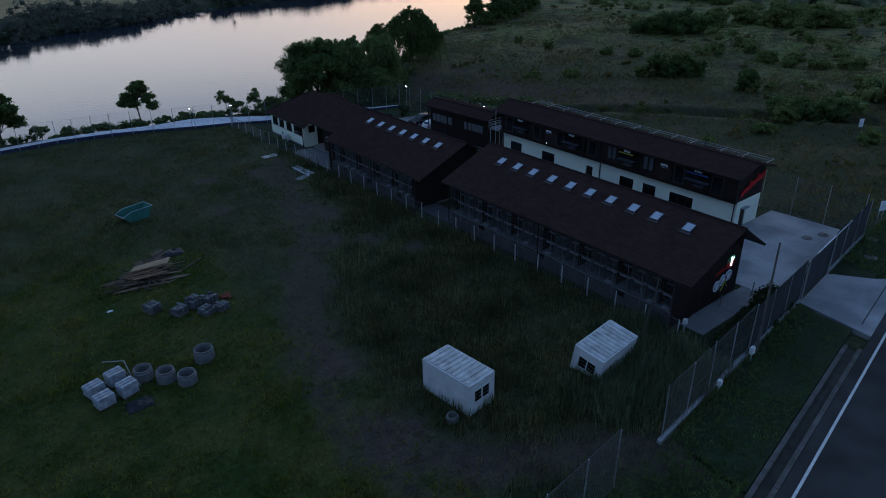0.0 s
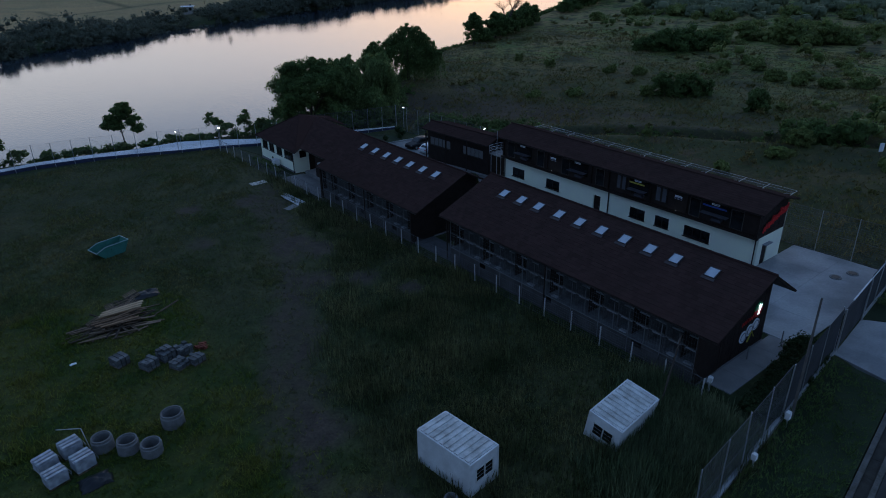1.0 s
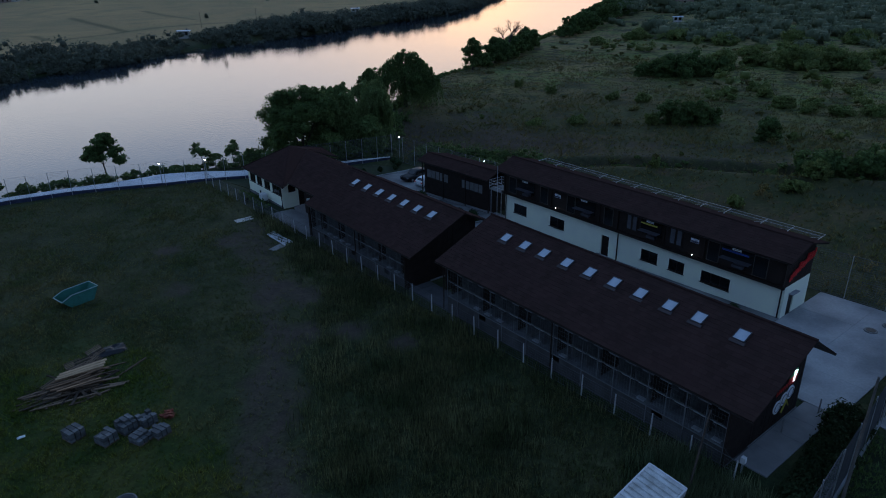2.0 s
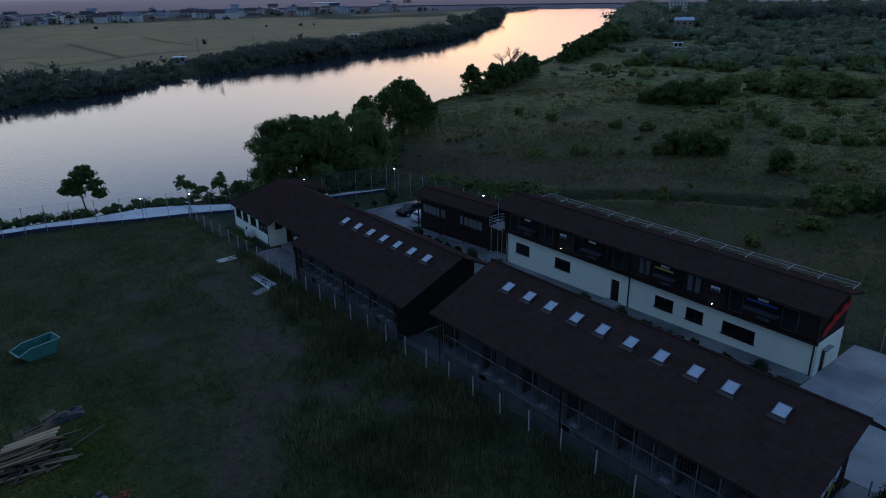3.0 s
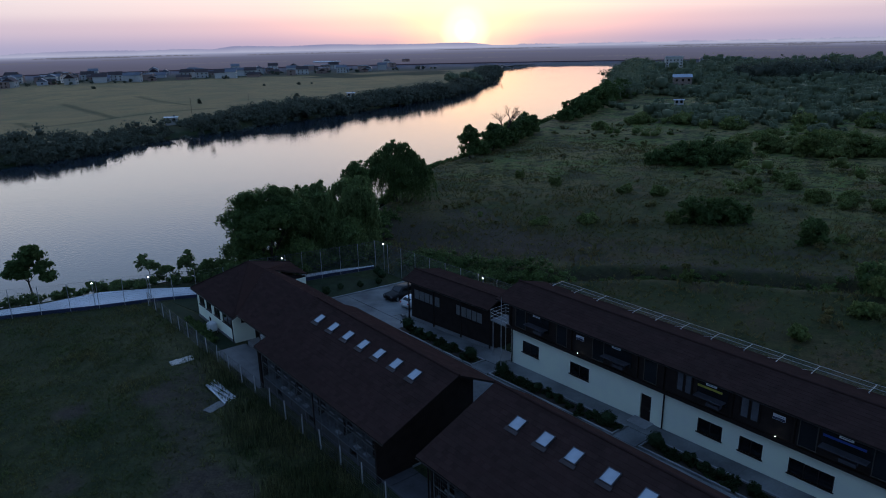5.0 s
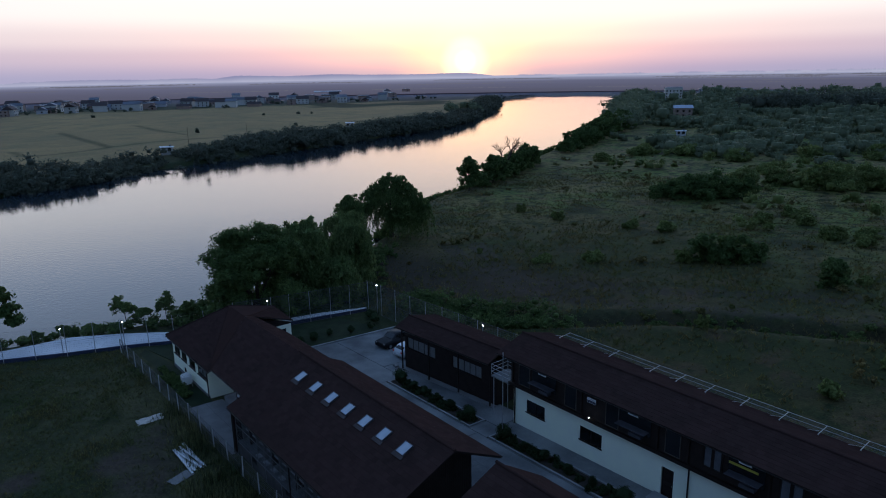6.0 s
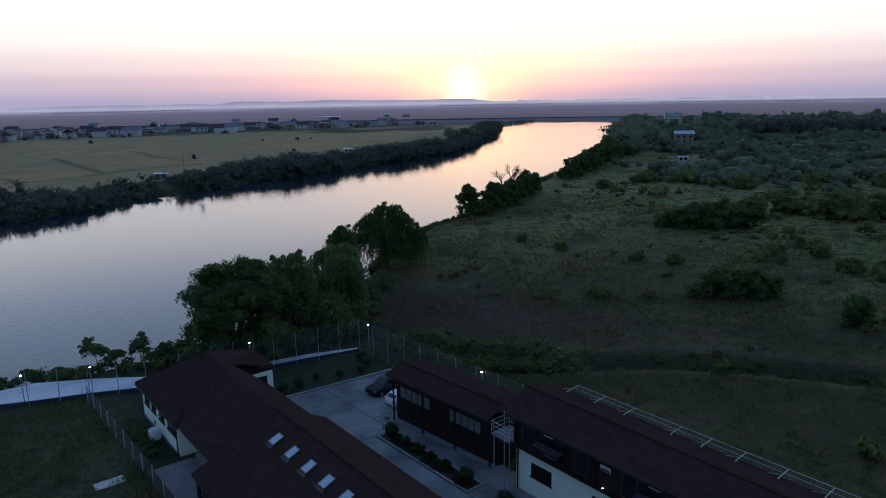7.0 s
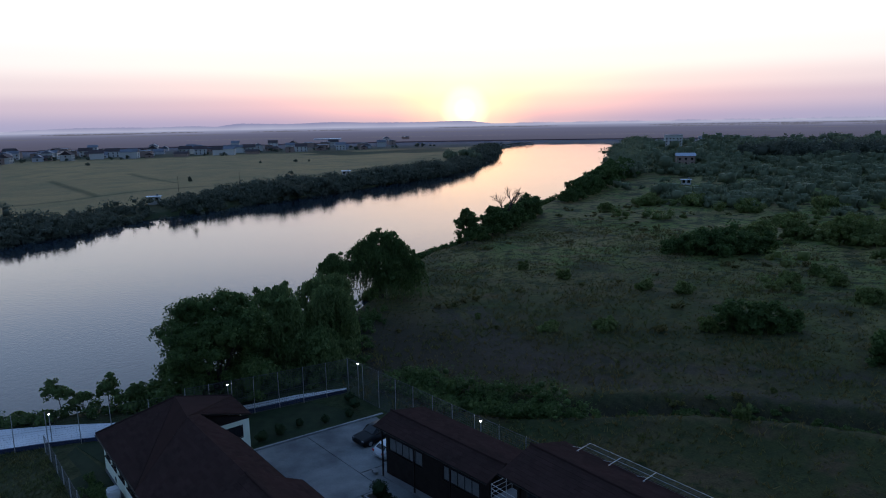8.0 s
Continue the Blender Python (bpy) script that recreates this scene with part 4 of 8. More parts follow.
# -- two storey house
def long_house():
    p = thing("long_house", "long two storey house, white below, dark timber gallery above, brown roof", "house")
    xe, ze, xr, zr, xf, zf = 58.75, 6.05, 62.0, 7.05, 65.5, 6.1
    gable_roof(p, xe, ze, xr, zr, xf, zf, 30.35, 66.2)
    holes = [(61.75, 63.85, 0.95, 2.12), (55.85, 58.0, 0.95, 2.12), (49.6, 50.6, -0.35, 2.05), (43.6, 45.55, 0.95, 2.12), (40.6, 42.3, 0.95, 2.12), (35.9, 38.8, 0.95, 2.12)]
    part("wall", holed_wall(31.0, 65.4, -1.2, 3.15, holes, lambda bm, a, b, lo, hi: box(bm, 60.1, 60.4, a, b, lo, hi)), M["render"], p)
    side = [(61.0, 62.0, 0.0, 2.2)]
    part("wall", holed_wall(60.403, 64.6, -0.7, 3.15, side, lambda bm, a, b, lo, hi: box(bm, a, b, 31.0, 31.3, lo, hi)), M["render"], p)
    part("wall", B(60.403, 64.6, 65.1, 65.4, -1.2, 3.15), M["render"], p)
    part("wall", B(64.3, 64.6, 31.303, 65.097, -1.2, 3.15), M["render"], p)
    part("core", B(60.9, 64.1, 31.6, 64.6, -0.9, 3.1), M["dark_wood"], p)
    for a, b, lo, hi in holes:
        if lo > 0.5:
            window_x(p, 60.1, a, b, lo, hi, 3 if b - a > 2.5 else 2)
    d = part("door", B(60.2, 60.26, 49.66, 50.54, -0.35, 2.0), M["frame"], p, "dark brown panel door")
    for z in (0.15, 1.25):
        part("door_panel", B(60.17, 60.197, 49.78, 50.42, z - 0.25, z + 0.55), M["dark_wood"], d)
    part("door_handle", B(60.12, 60.17, 49.70, 49.73, 0.7, 0.82), M["steel"], d, "steel lever")
    part("door", B(61.05, 61.95, 31.08, 31.14, 0.0, 2.15), M["frame"], p, "dark glazed side door")
    part("awning", B(60.9, 62.2, 30.6, 31.0, 2.3, 2.36), M["sign_grey"], p)
    part("step", B(58.9, 60.09, 49.2, 51.0, -0.7, -0.15), M["concrete"], p, "grey concrete doorstep")
    # upper floor
    gab = lambda x: ze + (x - xe) * (zr - ze) / (xr - xe) - 0.2 if x < xr else zr - (x - xr) * (zr - zf) / (xf - xr) - 0.2
    part("upper_wall", prism_y(59.75, 64.65, 31.05, 65.35, 3.153, [(59.75, gab(59.75)), (xr, gab(xr)), (64.65, gab(64.65))]), M["dark_wood"], p)
    boards_y(p, 59.75, 64.65, 31.05, 3.16, gab)
    boards_x(p, 59.74, 31.05, 65.35, 3.45, 5.8)
    part("fascia", B(59.50, 59.745, 30.9, 65.5, 3.155, 3.42), M["frame"], p)
    for y in (31.1, 38.6, 42.9, 48.4, 50.8, 57.6, 65.1):
        part("gallery_post", B(59.6, 59.72, y - 0.07, y + 0.07, 3.42, 5.85), M["frame"], p)
    for a, b in ((64.4, 63.1), (59.3, 58.1), (55.3, 54.1), (50.2, 49.0), (38.3, 37.1), (33.9, 32.6)):
        door_x(p, 59.70, min(a, b), max(a, b), 3.5, 5.45)
    for a, b in ((46.0, 47.3), (40.9, 42.3)):
        glazed_x(p, 59.70, a, b, 3.9, 5.5)
    for c, w, col in ((61.5, 2.6, None), (52.7, 2.7, None), (44.4, 2.4, "yellow"), (35.4, 3.0, "blue")):
        trap_box(p, 59.68, c, w, col)
    for c in (56.6, 39.6):
        part("sign_board", B(59.60, 59.63, c - 0.42, c + 0.42, 4.75, 5.15), M["white_sign"], p, "small white sign board")
        for k in range(3):
            part("sign_bar", B(59.59, 59.597, c - 0.3, c + 0.3 - 0.12 * k, 4.84 + 0.09 * k, 4.87 + 0.09 * k), M["sign_grey"], p)
        part("sign_picture", B(59.592, 59.598, c - 0.40, c + 0.40, 4.77, 4.93), M["blue_wall"], p, "dark blue picture on the sign")
        wall_lamp(p, 59.46, c, 3.62)
    for y in (31.25, 48.45, 65.2):
        downpipe(p, 60.02, y, gz(60, y), 3.3, 0.5)
    gutter(p, xe - 0.05, ze - 0.04, 30.35, 66.2)
    # red bars of a name sign across the south gable
    rs = random.Random(4)
    for i in range(13):
        bm = bmesh.new()
        x = 60.3 + 0.33 * i
        z = 3.75 + 0.105 * i + rs.uniform(-0.08, 0.08)
        h = rs.uniform(0.55, 1.0)
        rod(bm, (x, 30.90, z), (x + 0.22, 30.90, z + h), 0.07, 6)
        rod(bm, (x + 0.05, 30.90, z + h * rs.uniform(0.2, 0.8)), (x + 0.34, 30.90, z + h * rs.uniform(0.3, 0.9)), 0.06, 6)
        part("letter_bar", bm, M["red"], p, "red letter shape on the gable")
    # landing frame of mesh along the rear eave
    fr = thing("landing_frame")
    fr.parent = p
    ys = (31.0, 33.7, 36.2, 39.9, 42.4, 44.9, 47.6, 50.3, 52.7, 55.0, 58.9, 61.6, 64.3)
    for x, z in ((66.05, 6.5), (65.55, 6.42)):
        bm = bmesh.new()
        rod(bm, (x, 31.0, z), (x, 64.3, z), 0.02, 6)
        part("frame_rail", bm, M["steel"], fr)
    for y in ys:
        bm = bmesh.new()
        rod(bm, (64.6, y, 6.42), (66.05, y, 6.5), 0.026, 6)
        rod(bm, (65.2, y, 6.44), (65.2, y + 0.9, 6.2), 0.014, 5)
        rod(bm, (64.75, y, 6.3), (64.75, y, 6.42), 0.03, 6)
        part("crossbar", bm, M["steel"], fr)
    bm = bmesh.new()
    for i in range(112):
        y = 31.0 + 0.297 * i
        box(bm, 64.9, 66.05, y - 0.006, y + 0.006, 6.44, 6.452)
    for i in range(6):
        x = 64.95 + 0.2 * i
        box(bm, x - 0.006, x + 0.006, 31.0, 64.3, 6.44, 6.452)
    part("wire_mesh", bm, M["mesh_wire"], fr, kind="stuff")
    # balcony at the north end
    bl = thing("balcony")
    bl.parent = p
    part("floor_plate", B(59.7, 61.8, 65.55, 67.9, 2.95, 3.09), M["plinth"], bl)
    bm = bmesh.new()
    for z in (3.45, 3.8, 4.15):
        for a, b in (((59.72, 65.6, z), (59.72, 67.88, z)), ((59.72, 67.88, z), (61.78, 67.88, z)), ((61.78, 67.88, z), (61.78, 65.6, z))):
            rod(bm, a, b, 0.025, 6)
    part("railing", bm, M["steel"], bl)
    for x, y in ((59.72, 65.6), (59.72, 67.88), (61.78, 67.88)):
        bm = bmesh.new()
        rod(bm, (x, y, 3.14), (x, y, 4.15), 0.03, 6)
        part("baluster", bm, M["steel"], bl)
    for x in (59.85, 61.6):
        bm = bmesh.new()
        rod(bm, (x, 67.7, gz(60, 67.7) - 0.1), (x, 67.7, 2.95), 0.05, 8)
        part("leg", bm, M["steel"], bl)


def door_x(p, x, y0, y1, z0, z1):
    d = thing("gallery_door")
    d.parent = p
    bm = bmesh.new()
    for a in (B(x - 0.05, x, y0, y0 + 0.06, z0, z1), B(x - 0.05, x, y1 - 0.06, y1, z0, z1), B(x - 0.05, x, y0 + 0.06, y1 - 0.06, z1 - 0.06, z1), B(x - 0.05, x, y0 + 0.06, y1 - 0.06, z0, z0 + 0.06)):
        me = bpy.data.meshes.new("tmp")
        a.to_mesh(me)
        a.free()
        bm.from_mesh(me)
        bpy.data.meshes.remove(me)
    part("door_frame", bm, M["worn_trim"], d, "worn pale door trim")
    part("door_leaf", B(x - 0.025, x - 0.003, y0 + 0.06, y1 - 0.06, z0 + 0.06, z1 - 0.06), M["glass"], d)


def glazed_x(p, x, y0, y1, z0, z1):
    w = thing("gallery_window")
    w.parent = p
    part("window_frame", B(x - 0.06, x, y0, y1, z0, z1), M["frame"], w)
    c = (y0 + y1) / 2
    for a, b in ((y0 + 0.1, c - 0.12), (c + 0.12, y1 - 0.1)):
        part("pane", B(x - 0.075, x - 0.063, a, b, z0 + 0.08, z1 - 0.08), M["pale_glass"], w, "pale curtained pane")


def trap_box(p, x, c, w, colour):
    b = thing("landing_box")
    b.parent = p
    part("recess", B(x - 0.05, x, c - w / 2, c + w / 2, 4.05, 5.65), M["glass"], b)
    part("landing_board", B(x - 0.75, x - 0.053, c - w / 2 + 0.1, c + w / 2 - 0.1, 4.42, 4.47), M["grey_board"], b, "grey landing board")
    part("lower_tray", B(x - 0.5, x - 0.053, c - 0.8, c + 0.2, 3.85, 4.1), M["grey_board"], b)
    part("hood", B(x - 0.45, x - 0.053, c - w / 2, c + w / 2, 5.62, 5.68), M["frame"], b)
    s = part("sign_board", B(x - 0.30, x - 0.27, c - 0.42, c + 0.42, 5.36, 5.6), M["white_sign"], b, "white sign board")
    bm = bmesh.new()
    box(bm, x - 0.308, x - 0.302, c - 0.3, c + 0.3, 5.44, 5.50)
    part("sign_bars", bm, M["sign_grey"], s)
    if colour:
        part("coloured_board", B(x - 0.40, x - 0.37, c - w / 2 + 0.3, c + w / 2 - 0.2, 5.14, 5.3), M[colour], b, colour + " painted board")


def wall_lamp(p, x, y, z):
    l = thing("wall_lamp")
    l.parent = p
    part("lamp_arm", B(x - 0.02, x + 0.05, y - 0.03, y + 0.03, z, z + 0.05), M["frame"], l)
    bm = bmesh.new()
    bmesh.ops.create_icosphere(bm, subdivisions=2, radius=0.036)
    b = part("bulb", bm, M["bulb"], l, "lit lamp bulb")
    b.location = (x - 0.09, y, z)


M["worn_trim"] = material("worn_trim", (0.10, 0.085, 0.075), 0.8, var=0.3, scale=3)
M["pale_glass"] = material("pale_curtained_glass", (0.12, 0.125, 0.14), 0.15, var=0.2, scale=2, bump=0)
M["grey_board"] = material("grey_board", (0.07, 0.07, 0.085), 0.7, var=0.25, scale=2)
long_house()


def lodge():
    p = thing("lodge", "low dark timber lodge with brown tiled roof and curtained windows", "house")
    # the lodge stands a few degrees off the line of the long house
    p.matrix_basis = Matrix.Translation((60, 69, 0)) @ Matrix.Rotation(radians(3.8), 4, "Z") @ Matrix.Translation((-60, -69, 0))
    xe, ze, xr, zr, xf, zf = 59.85, 3.85, 61.8, 4.6, 65.6, 3.7
    gable_roof(p, xe, ze, xr, zr, xf, zf, 68.5, 81.8)
    holes = [(77.0, 81.4, 1.25, 2.5), (70.5, 74.5, 1.25, 2.5)]
    part("wall", holed_wall(68.6, 81.8, -1.7, 3.7, holes, lambda bm, a, b, lo, hi: box(bm, 61.1, 61.3, a, b, lo, hi)), M["dark_wood"], p)
    boards_x(p, 61.09, 68.6, 81.8, -1.0, 3.7, holes=holes)
    part("wall", B(61.303, 65.2, 81.6, 81.8, -1.7, 3.5), M["dark_wood"], p)
    part("wall", B(61.303, 65.2, 68.6, 68.8, -1.7, 3.5), M["dark_wood"], p)
    part("wall", B(65.0, 65.2, 68.803, 81.597, -1.7, 3.5), M["dark_wood"], p)
    gab = lambda x: ze + (x - xe) * (zr - ze) / (xr - xe) - 0.2 if x < xr else zr - (x - xr) * (zr - zf) / (xf - xr) - 0.2
    part("gable", prism_y(61.1, 65.2, 81.6, 81.8, 3.5, [(61.1, gab(61.1)), (xr, gab(xr)), (65.2, gab(65.2) + 0.1)]), M["dark_wood"], p)
    for a, b, lo, hi in holes:
        window_x(p, 61.1, a, b, lo, hi, 5, curtain=True)
    for y in (68.9, 73.1, 77.4, 81.6):
        part("porch_post", B(60.45, 60.57, y - 0.06, y + 0.06, gz(59.9, y), 3.85), M["frame"], p)
    part("porch_floor", slab(bmesh.new(), [(60.4, 68.5, base_z(60, 68.0) + 0.14), (61.05, 68.5, base_z(61, 68.0) + 0.14), (61.05, 82.0, base_z(60, 82) + 0.14), (60.4, 82.0, base_z(59.5, 82) + 0.14)], 0.5), M["plinth"], p)
    gutter(p, xe - 0.05, ze - 0.04, 68.5, 82.0)
    bm = bmesh.new()
    for i in range(2):
        disc(bm, (60.2 + 0.1 * i, 82.3 + 0.35 * i, -1.0), 0.22, "z", 0.25, n=10)
    part("flower_tub", bm, M["plinth"], p)


lodge()
# ---- paving, road, fences ----
def base_plane(y, x=48.0):
    return float(yard_plane(x, y))


def paved(name, poly, lift, mat, label, category, thick=0.25, kind="structure"):
    return solo(name, slab(bmesh.new(), [(x, y, base_plane(y, x) + lift) for x, y in poly], thick), M[mat], label, category, kind=kind)


# a darker concrete for the loft strips and the driveway joint
M["dark_concrete"] = material("dark_grey_concrete", (0.075, 0.075, 0.08), 0.9, var=0.3, scale=0.7, fine=9)


def bays(name, x0, x1, y0, y1, nx, ny, lift, label, mat="concrete"):
    """A concrete floor cast in bays with open joints, each bay a piece of its own."""
    floor = tagged(new(name), label, "pavement", kind="structure")
    for i in range(nx):
        for j in range(ny):
            a, b = x0 + (x1 - x0) * i / nx + 0.007, x0 + (x1 - x0) * (i + 1) / nx - 0.007
            c, d = y0 + (y1 - y0) * j / ny + 0.007, y0 + (y1 - y0) * (j + 1) / ny - 0.007
            up = lift + random.uniform(-0.004, 0.004)
            part("slab", slab(bmesh.new(), [(a, c, base_plane(c, a) + up), (b, c, base_plane(c, b) + up), (b, d, base_plane(d, b) + up), (a, d, base_plane(d, a) + up)], 0.22), M[mat], floor)
    return floor


bays("pavement_entrance", 49.6, 68.0, 21.6, 31.0, 4, 2, 0.08, "grey weathered concrete yard with dark joints")
bays("pavement_loft_front", 40.2, 49.55, 21.9, 24.0, 4, 1, 0.08, "grey concrete apron before the loft", "plinth")
bays("pavement_loft_side", 39.3, 41.9, 24.05, 56.3, 1, 9, 0.06, "grey concrete strip under the cages", "dark_concrete")
bays("pavement_loft_rear", 39.3, 41.9, 56.35, 76.0, 1, 6, 0.06, "grey concrete strip under the cages", "dark_concrete")
bays("pavement_loft_entrance", 38.6, 41.9, 76.05, 86.5, 2, 4, 0.07, "grey concrete before the loft entrance", "plinth")
bays("pavement_house_walk", 58.4, 60.08, 31.05, 65.6, 1, 10, 0.09, "grey concrete walk along the white house", "court")
bays("pavement_court", 49.9, 56.3, 31.05, 66.0, 2, 9, 0.08, "pale concrete court between the buildings", "court")
bays("pavement_court_middle", 48.5, 56.3, 66.05, 79.95, 2, 4, 0.08, "pale concrete court between the buildings", "court")
bays("pavement_court_north", 48.5, 58.35, 80.0, 93.3, 1, 2, 0.08, "pale concrete parking court", "court")
bays("pavement_lodge_walk", 58.4, 61.6, 65.65, 83.3, 1, 5, 0.09, "grey concrete walk along the lodge", "court")
bays("pavement_parking", 58.4, 67.6, 83.4, 93.3, 1, 1, 0.08, "pale concrete parking court", "court")
bays("pavement_gap", 56.35, 58.35, 64.9, 67.1, 1, 1, 0.08, "pale concrete crossing between planting beds", "court")
bays("pavement_doorway", 56.35, 58.35, 48.3, 50.4, 1, 1, 0.08, "pale concrete crossing between planting beds", "court")

M["lawn"] = material("mown_lawn", (0.014, 0.028, 0.008), 0.95, var=0.35, scale=0.8, fine=12, bump=0.5)
M["bed"] = material("planting_bed", (0.045, 0.036, 0.028), 0.95, var=0.3, scale=2, fine=10, bump=0.5)
M["pale_slab"] = material("pale_concrete", (0.58, 0.60, 0.63), 0.8, var=0.10, scale=0.3, fine=6, second=(0.46, 0.48, 0.51))
paved("lawn_north", [(41.5, 98.3), (40.0, 105.2), (57, 102.2), (67.8, 101.2), (67.8, 93.8), (53.3, 93.8), (53.3, 98.3)], 0.06, "lawn", "dark mown lawn by the shore fence", "lawn")
paved("lawn_west", [(38.4, 86.6), (41.0, 86.6), (41.0, 98.2), (39.9, 105.0), (38.2, 105.6)], 0.06, "lawn", "dark mown lawn beside the white house", "lawn")
for y0, y1 in ((67.3, 79.6), (50.6, 64.6), (33.0, 48.0)):
    paved("planting_bed", [(56.6, y0), (58.1, y0), (58.1, y1), (56.6, y1)], 0.10, "bed", "dark soil bed edged with kerb stones", "planting bed", kind="")
    kerb = thing("kerb", "low grey kerb round a planting bed", "kerb")
    for a, b, c, d in ((56.42, 56.57, y0 - 0.13, y1 + 0.13), (58.13, 58.28, y0 - 0.13, y1 + 0.13), (56.57, 58.13, y0 - 0.13, y0 - 0.003), (56.57, 58.13, y1 + 0.003, y1 + 0.13)):
        part("kerb_stone", slab(bmesh.new(), [(a, c, base_plane(c, a) + 0.2), (b, c, base_plane(c, b) + 0.2), (b, d, base_plane(d, b) + 0.2), (a, d, base_plane(d, a) + 0.2)], 0.3), M["concrete"], kerb)
kerb = thing("kerb", "low grey kerb between parking court and lawn", "kerb")
for a, b in ((49.5, 55.0), (55.0, 61.0), (61.0, 67.6)):
    part("kerb_stone", slab(bmesh.new(), [(a + 0.01, 93.4, base_plane(93.4, a) + 0.2), (b - 0.01, 93.4, base_plane(93.4, b) + 0.2), (b - 0.01, 93.62, base_plane(93.4, b) + 0.2), (a + 0.01, 93.62, base_plane(93.4, a) + 0.2)], 0.35), M["concrete"], kerb)

# shore promenade: a pale slab on a dark blue edge wall
NEAR = [(-40, 112), (-10, 115.6), (6, 115.2), (13.7, 115.4), (21.3, 113.8), (27, 111.4), (32.8, 108.7), (38, 106.7), (43.3, 104.6), (50, 103.5), (57.1, 102.9), (61.7, 102.6), (68.1, 101.8)]
WIDE = [(-40, 113.6), (-10, 117.3), (6.3, 117.0), (14, 117.2), (21.6, 115.9), (27.5, 114.3), (34.1, 113.7), (39, 110.9), (44.2, 107.6), (50.5, 105.2), (57.8, 104.2), (62.4, 103.8), (68.4, 102.4)]
promenade = tagged(new("pavement_promenade"), "pale smooth concrete strip along the river bank", "promenade", kind="structure")
edge = thing("retaining_edge", "low dark blue retaining edge below a pale promenade", "low wall")
for (a, b), (c, d) in zip(zip(NEAR[:-1], NEAR[1:]), zip(WIDE[:-1], WIDE[1:])):
    za, zb = base_plane(a[1], a[0]) + 0.45, base_plane(b[1], b[0]) + 0.45
    part("slab", slab(bmesh.new(), [(*a, za), (*b, zb), (*d, zb - 0.06), (*c, za - 0.06)], 0.6), M["pale_slab"], promenade)
    n = Vector((b[1] - a[1], a[0] - b[0])).normalized() * 0.12
    part("edge_block", slab(bmesh.new(), [(a[0], a[1] - 0.03, za + 0.02), (b[0], b[1] - 0.03, zb + 0.02), (b[0] + n.x, b[1] + n.y - 0.03, zb), (a[0] + n.x, a[1] + n.y - 0.03, za)], 0.9), M["blue_wall"], edge)

# road
ROAD_DIR = Vector((1, 0.158)).normalized()
ROAD_N = Vector((-ROAD_DIR.y, ROAD_DIR.x))
ROAD_0 = Vector((29.7, 9.7))


def road_pt(s, o):
    p = ROAD_0 + ROAD_DIR * s + ROAD_N * o
    return p.x, p.y


def road_strip(name, s0, s1, o0, o1, lift, thick, mat, label, category, kind="structure"):
    pts = [road_pt(s0, o0), road_pt(s1, o0), road_pt(s1, o1), road_pt(s0, o1)]
    return solo(name, slab(bmesh.new(), [(x, y, 0.30 + lift) for x, y in pts], thick), M[mat], label, category, kind=kind)


road_strip("road", -60, 120, -7.2, 0.75, 0.08, 0.3, "asphalt", "dark worn asphalt road", "road")
road_strip("edge_line", -60, 120, -0.09, 0.07, 0.086, 0.004, "paint_white", "white painted edge line", "road marking")
M["ditch"] = material("concrete_channel", (0.105, 0.10, 0.094), 0.9, var=0.35, scale=1.3, fine=9, second=(0.060, 0.058, 0.050))
M["channel_bed"] = material("muddy_channel_bed", (0.046, 0.043, 0.036), 0.95, var=0.35, scale=1.5, fine=9)
ch = thing("roadside_channel", "grey concrete drainage channel beside the road", "drain channel")
for i in range(34):
    a, b = -50 + 2.0 * i, -50 + 2.0 * (i + 1) - 0.02
    if a > 17.0:
        break
    for o0, o1, z0, mat in ((0.78, 1.08, 0.375, "ditch"), (1.08, 1.72, 0.12, "channel_bed"), (1.72, 2.02, 0.38, "ditch")):
        pts = [road_pt(a, o0), road_pt(b, o0), road_pt(b, o1), road_pt(a, o1)]
        part("channel_stone" if mat == "ditch" else "channel_bed", slab(bmesh.new(), [(x, y, z0 + 0.02 + random.uniform(-0.012, 0.012)) for x, y in pts], 0.3), M[mat], ch)
solo("driveway", slab(bmesh.new(), [(49.7, 13.62, 0.385), (61.6, 15.5, 0.385), (59.6, 17.2, 0.385), (57.4, 20.35, 0.39), (50.6, 19.55, 0.39)], 0.6), M["concrete"], "pale concrete driveway from the road to the gate", "driveway", kind="structure")
solo("edge_strip", slab(bmesh.new(), [(51.0, 14.75, 0.392), (61.2, 16.36, 0.392), (61.1, 16.46, 0.392), (50.95, 14.86, 0.392)], 0.02), M["dark_concrete"], "dark dirt filled joint across the driveway", "joint", kind="structure")
solo("verge", slab(bmesh.new(), [(59.72, 17.28, 0.33), (84, 21.2, 0.33), (83, 24.4, 0.36), (57.56, 20.44, 0.36)], 0.3), M["lawn"], "short dark grass verge", "verge", kind="structure")
solo("verge", slab(bmesh.new(), [(28.0, 11.55, 0.36), (49.7, 14.98, 0.36), (50.0, 19.3, 0.38), (28.6, 16.8, 0.36)], 0.3), M["lawn"], "short dark grass verge", "verge", kind="structure")
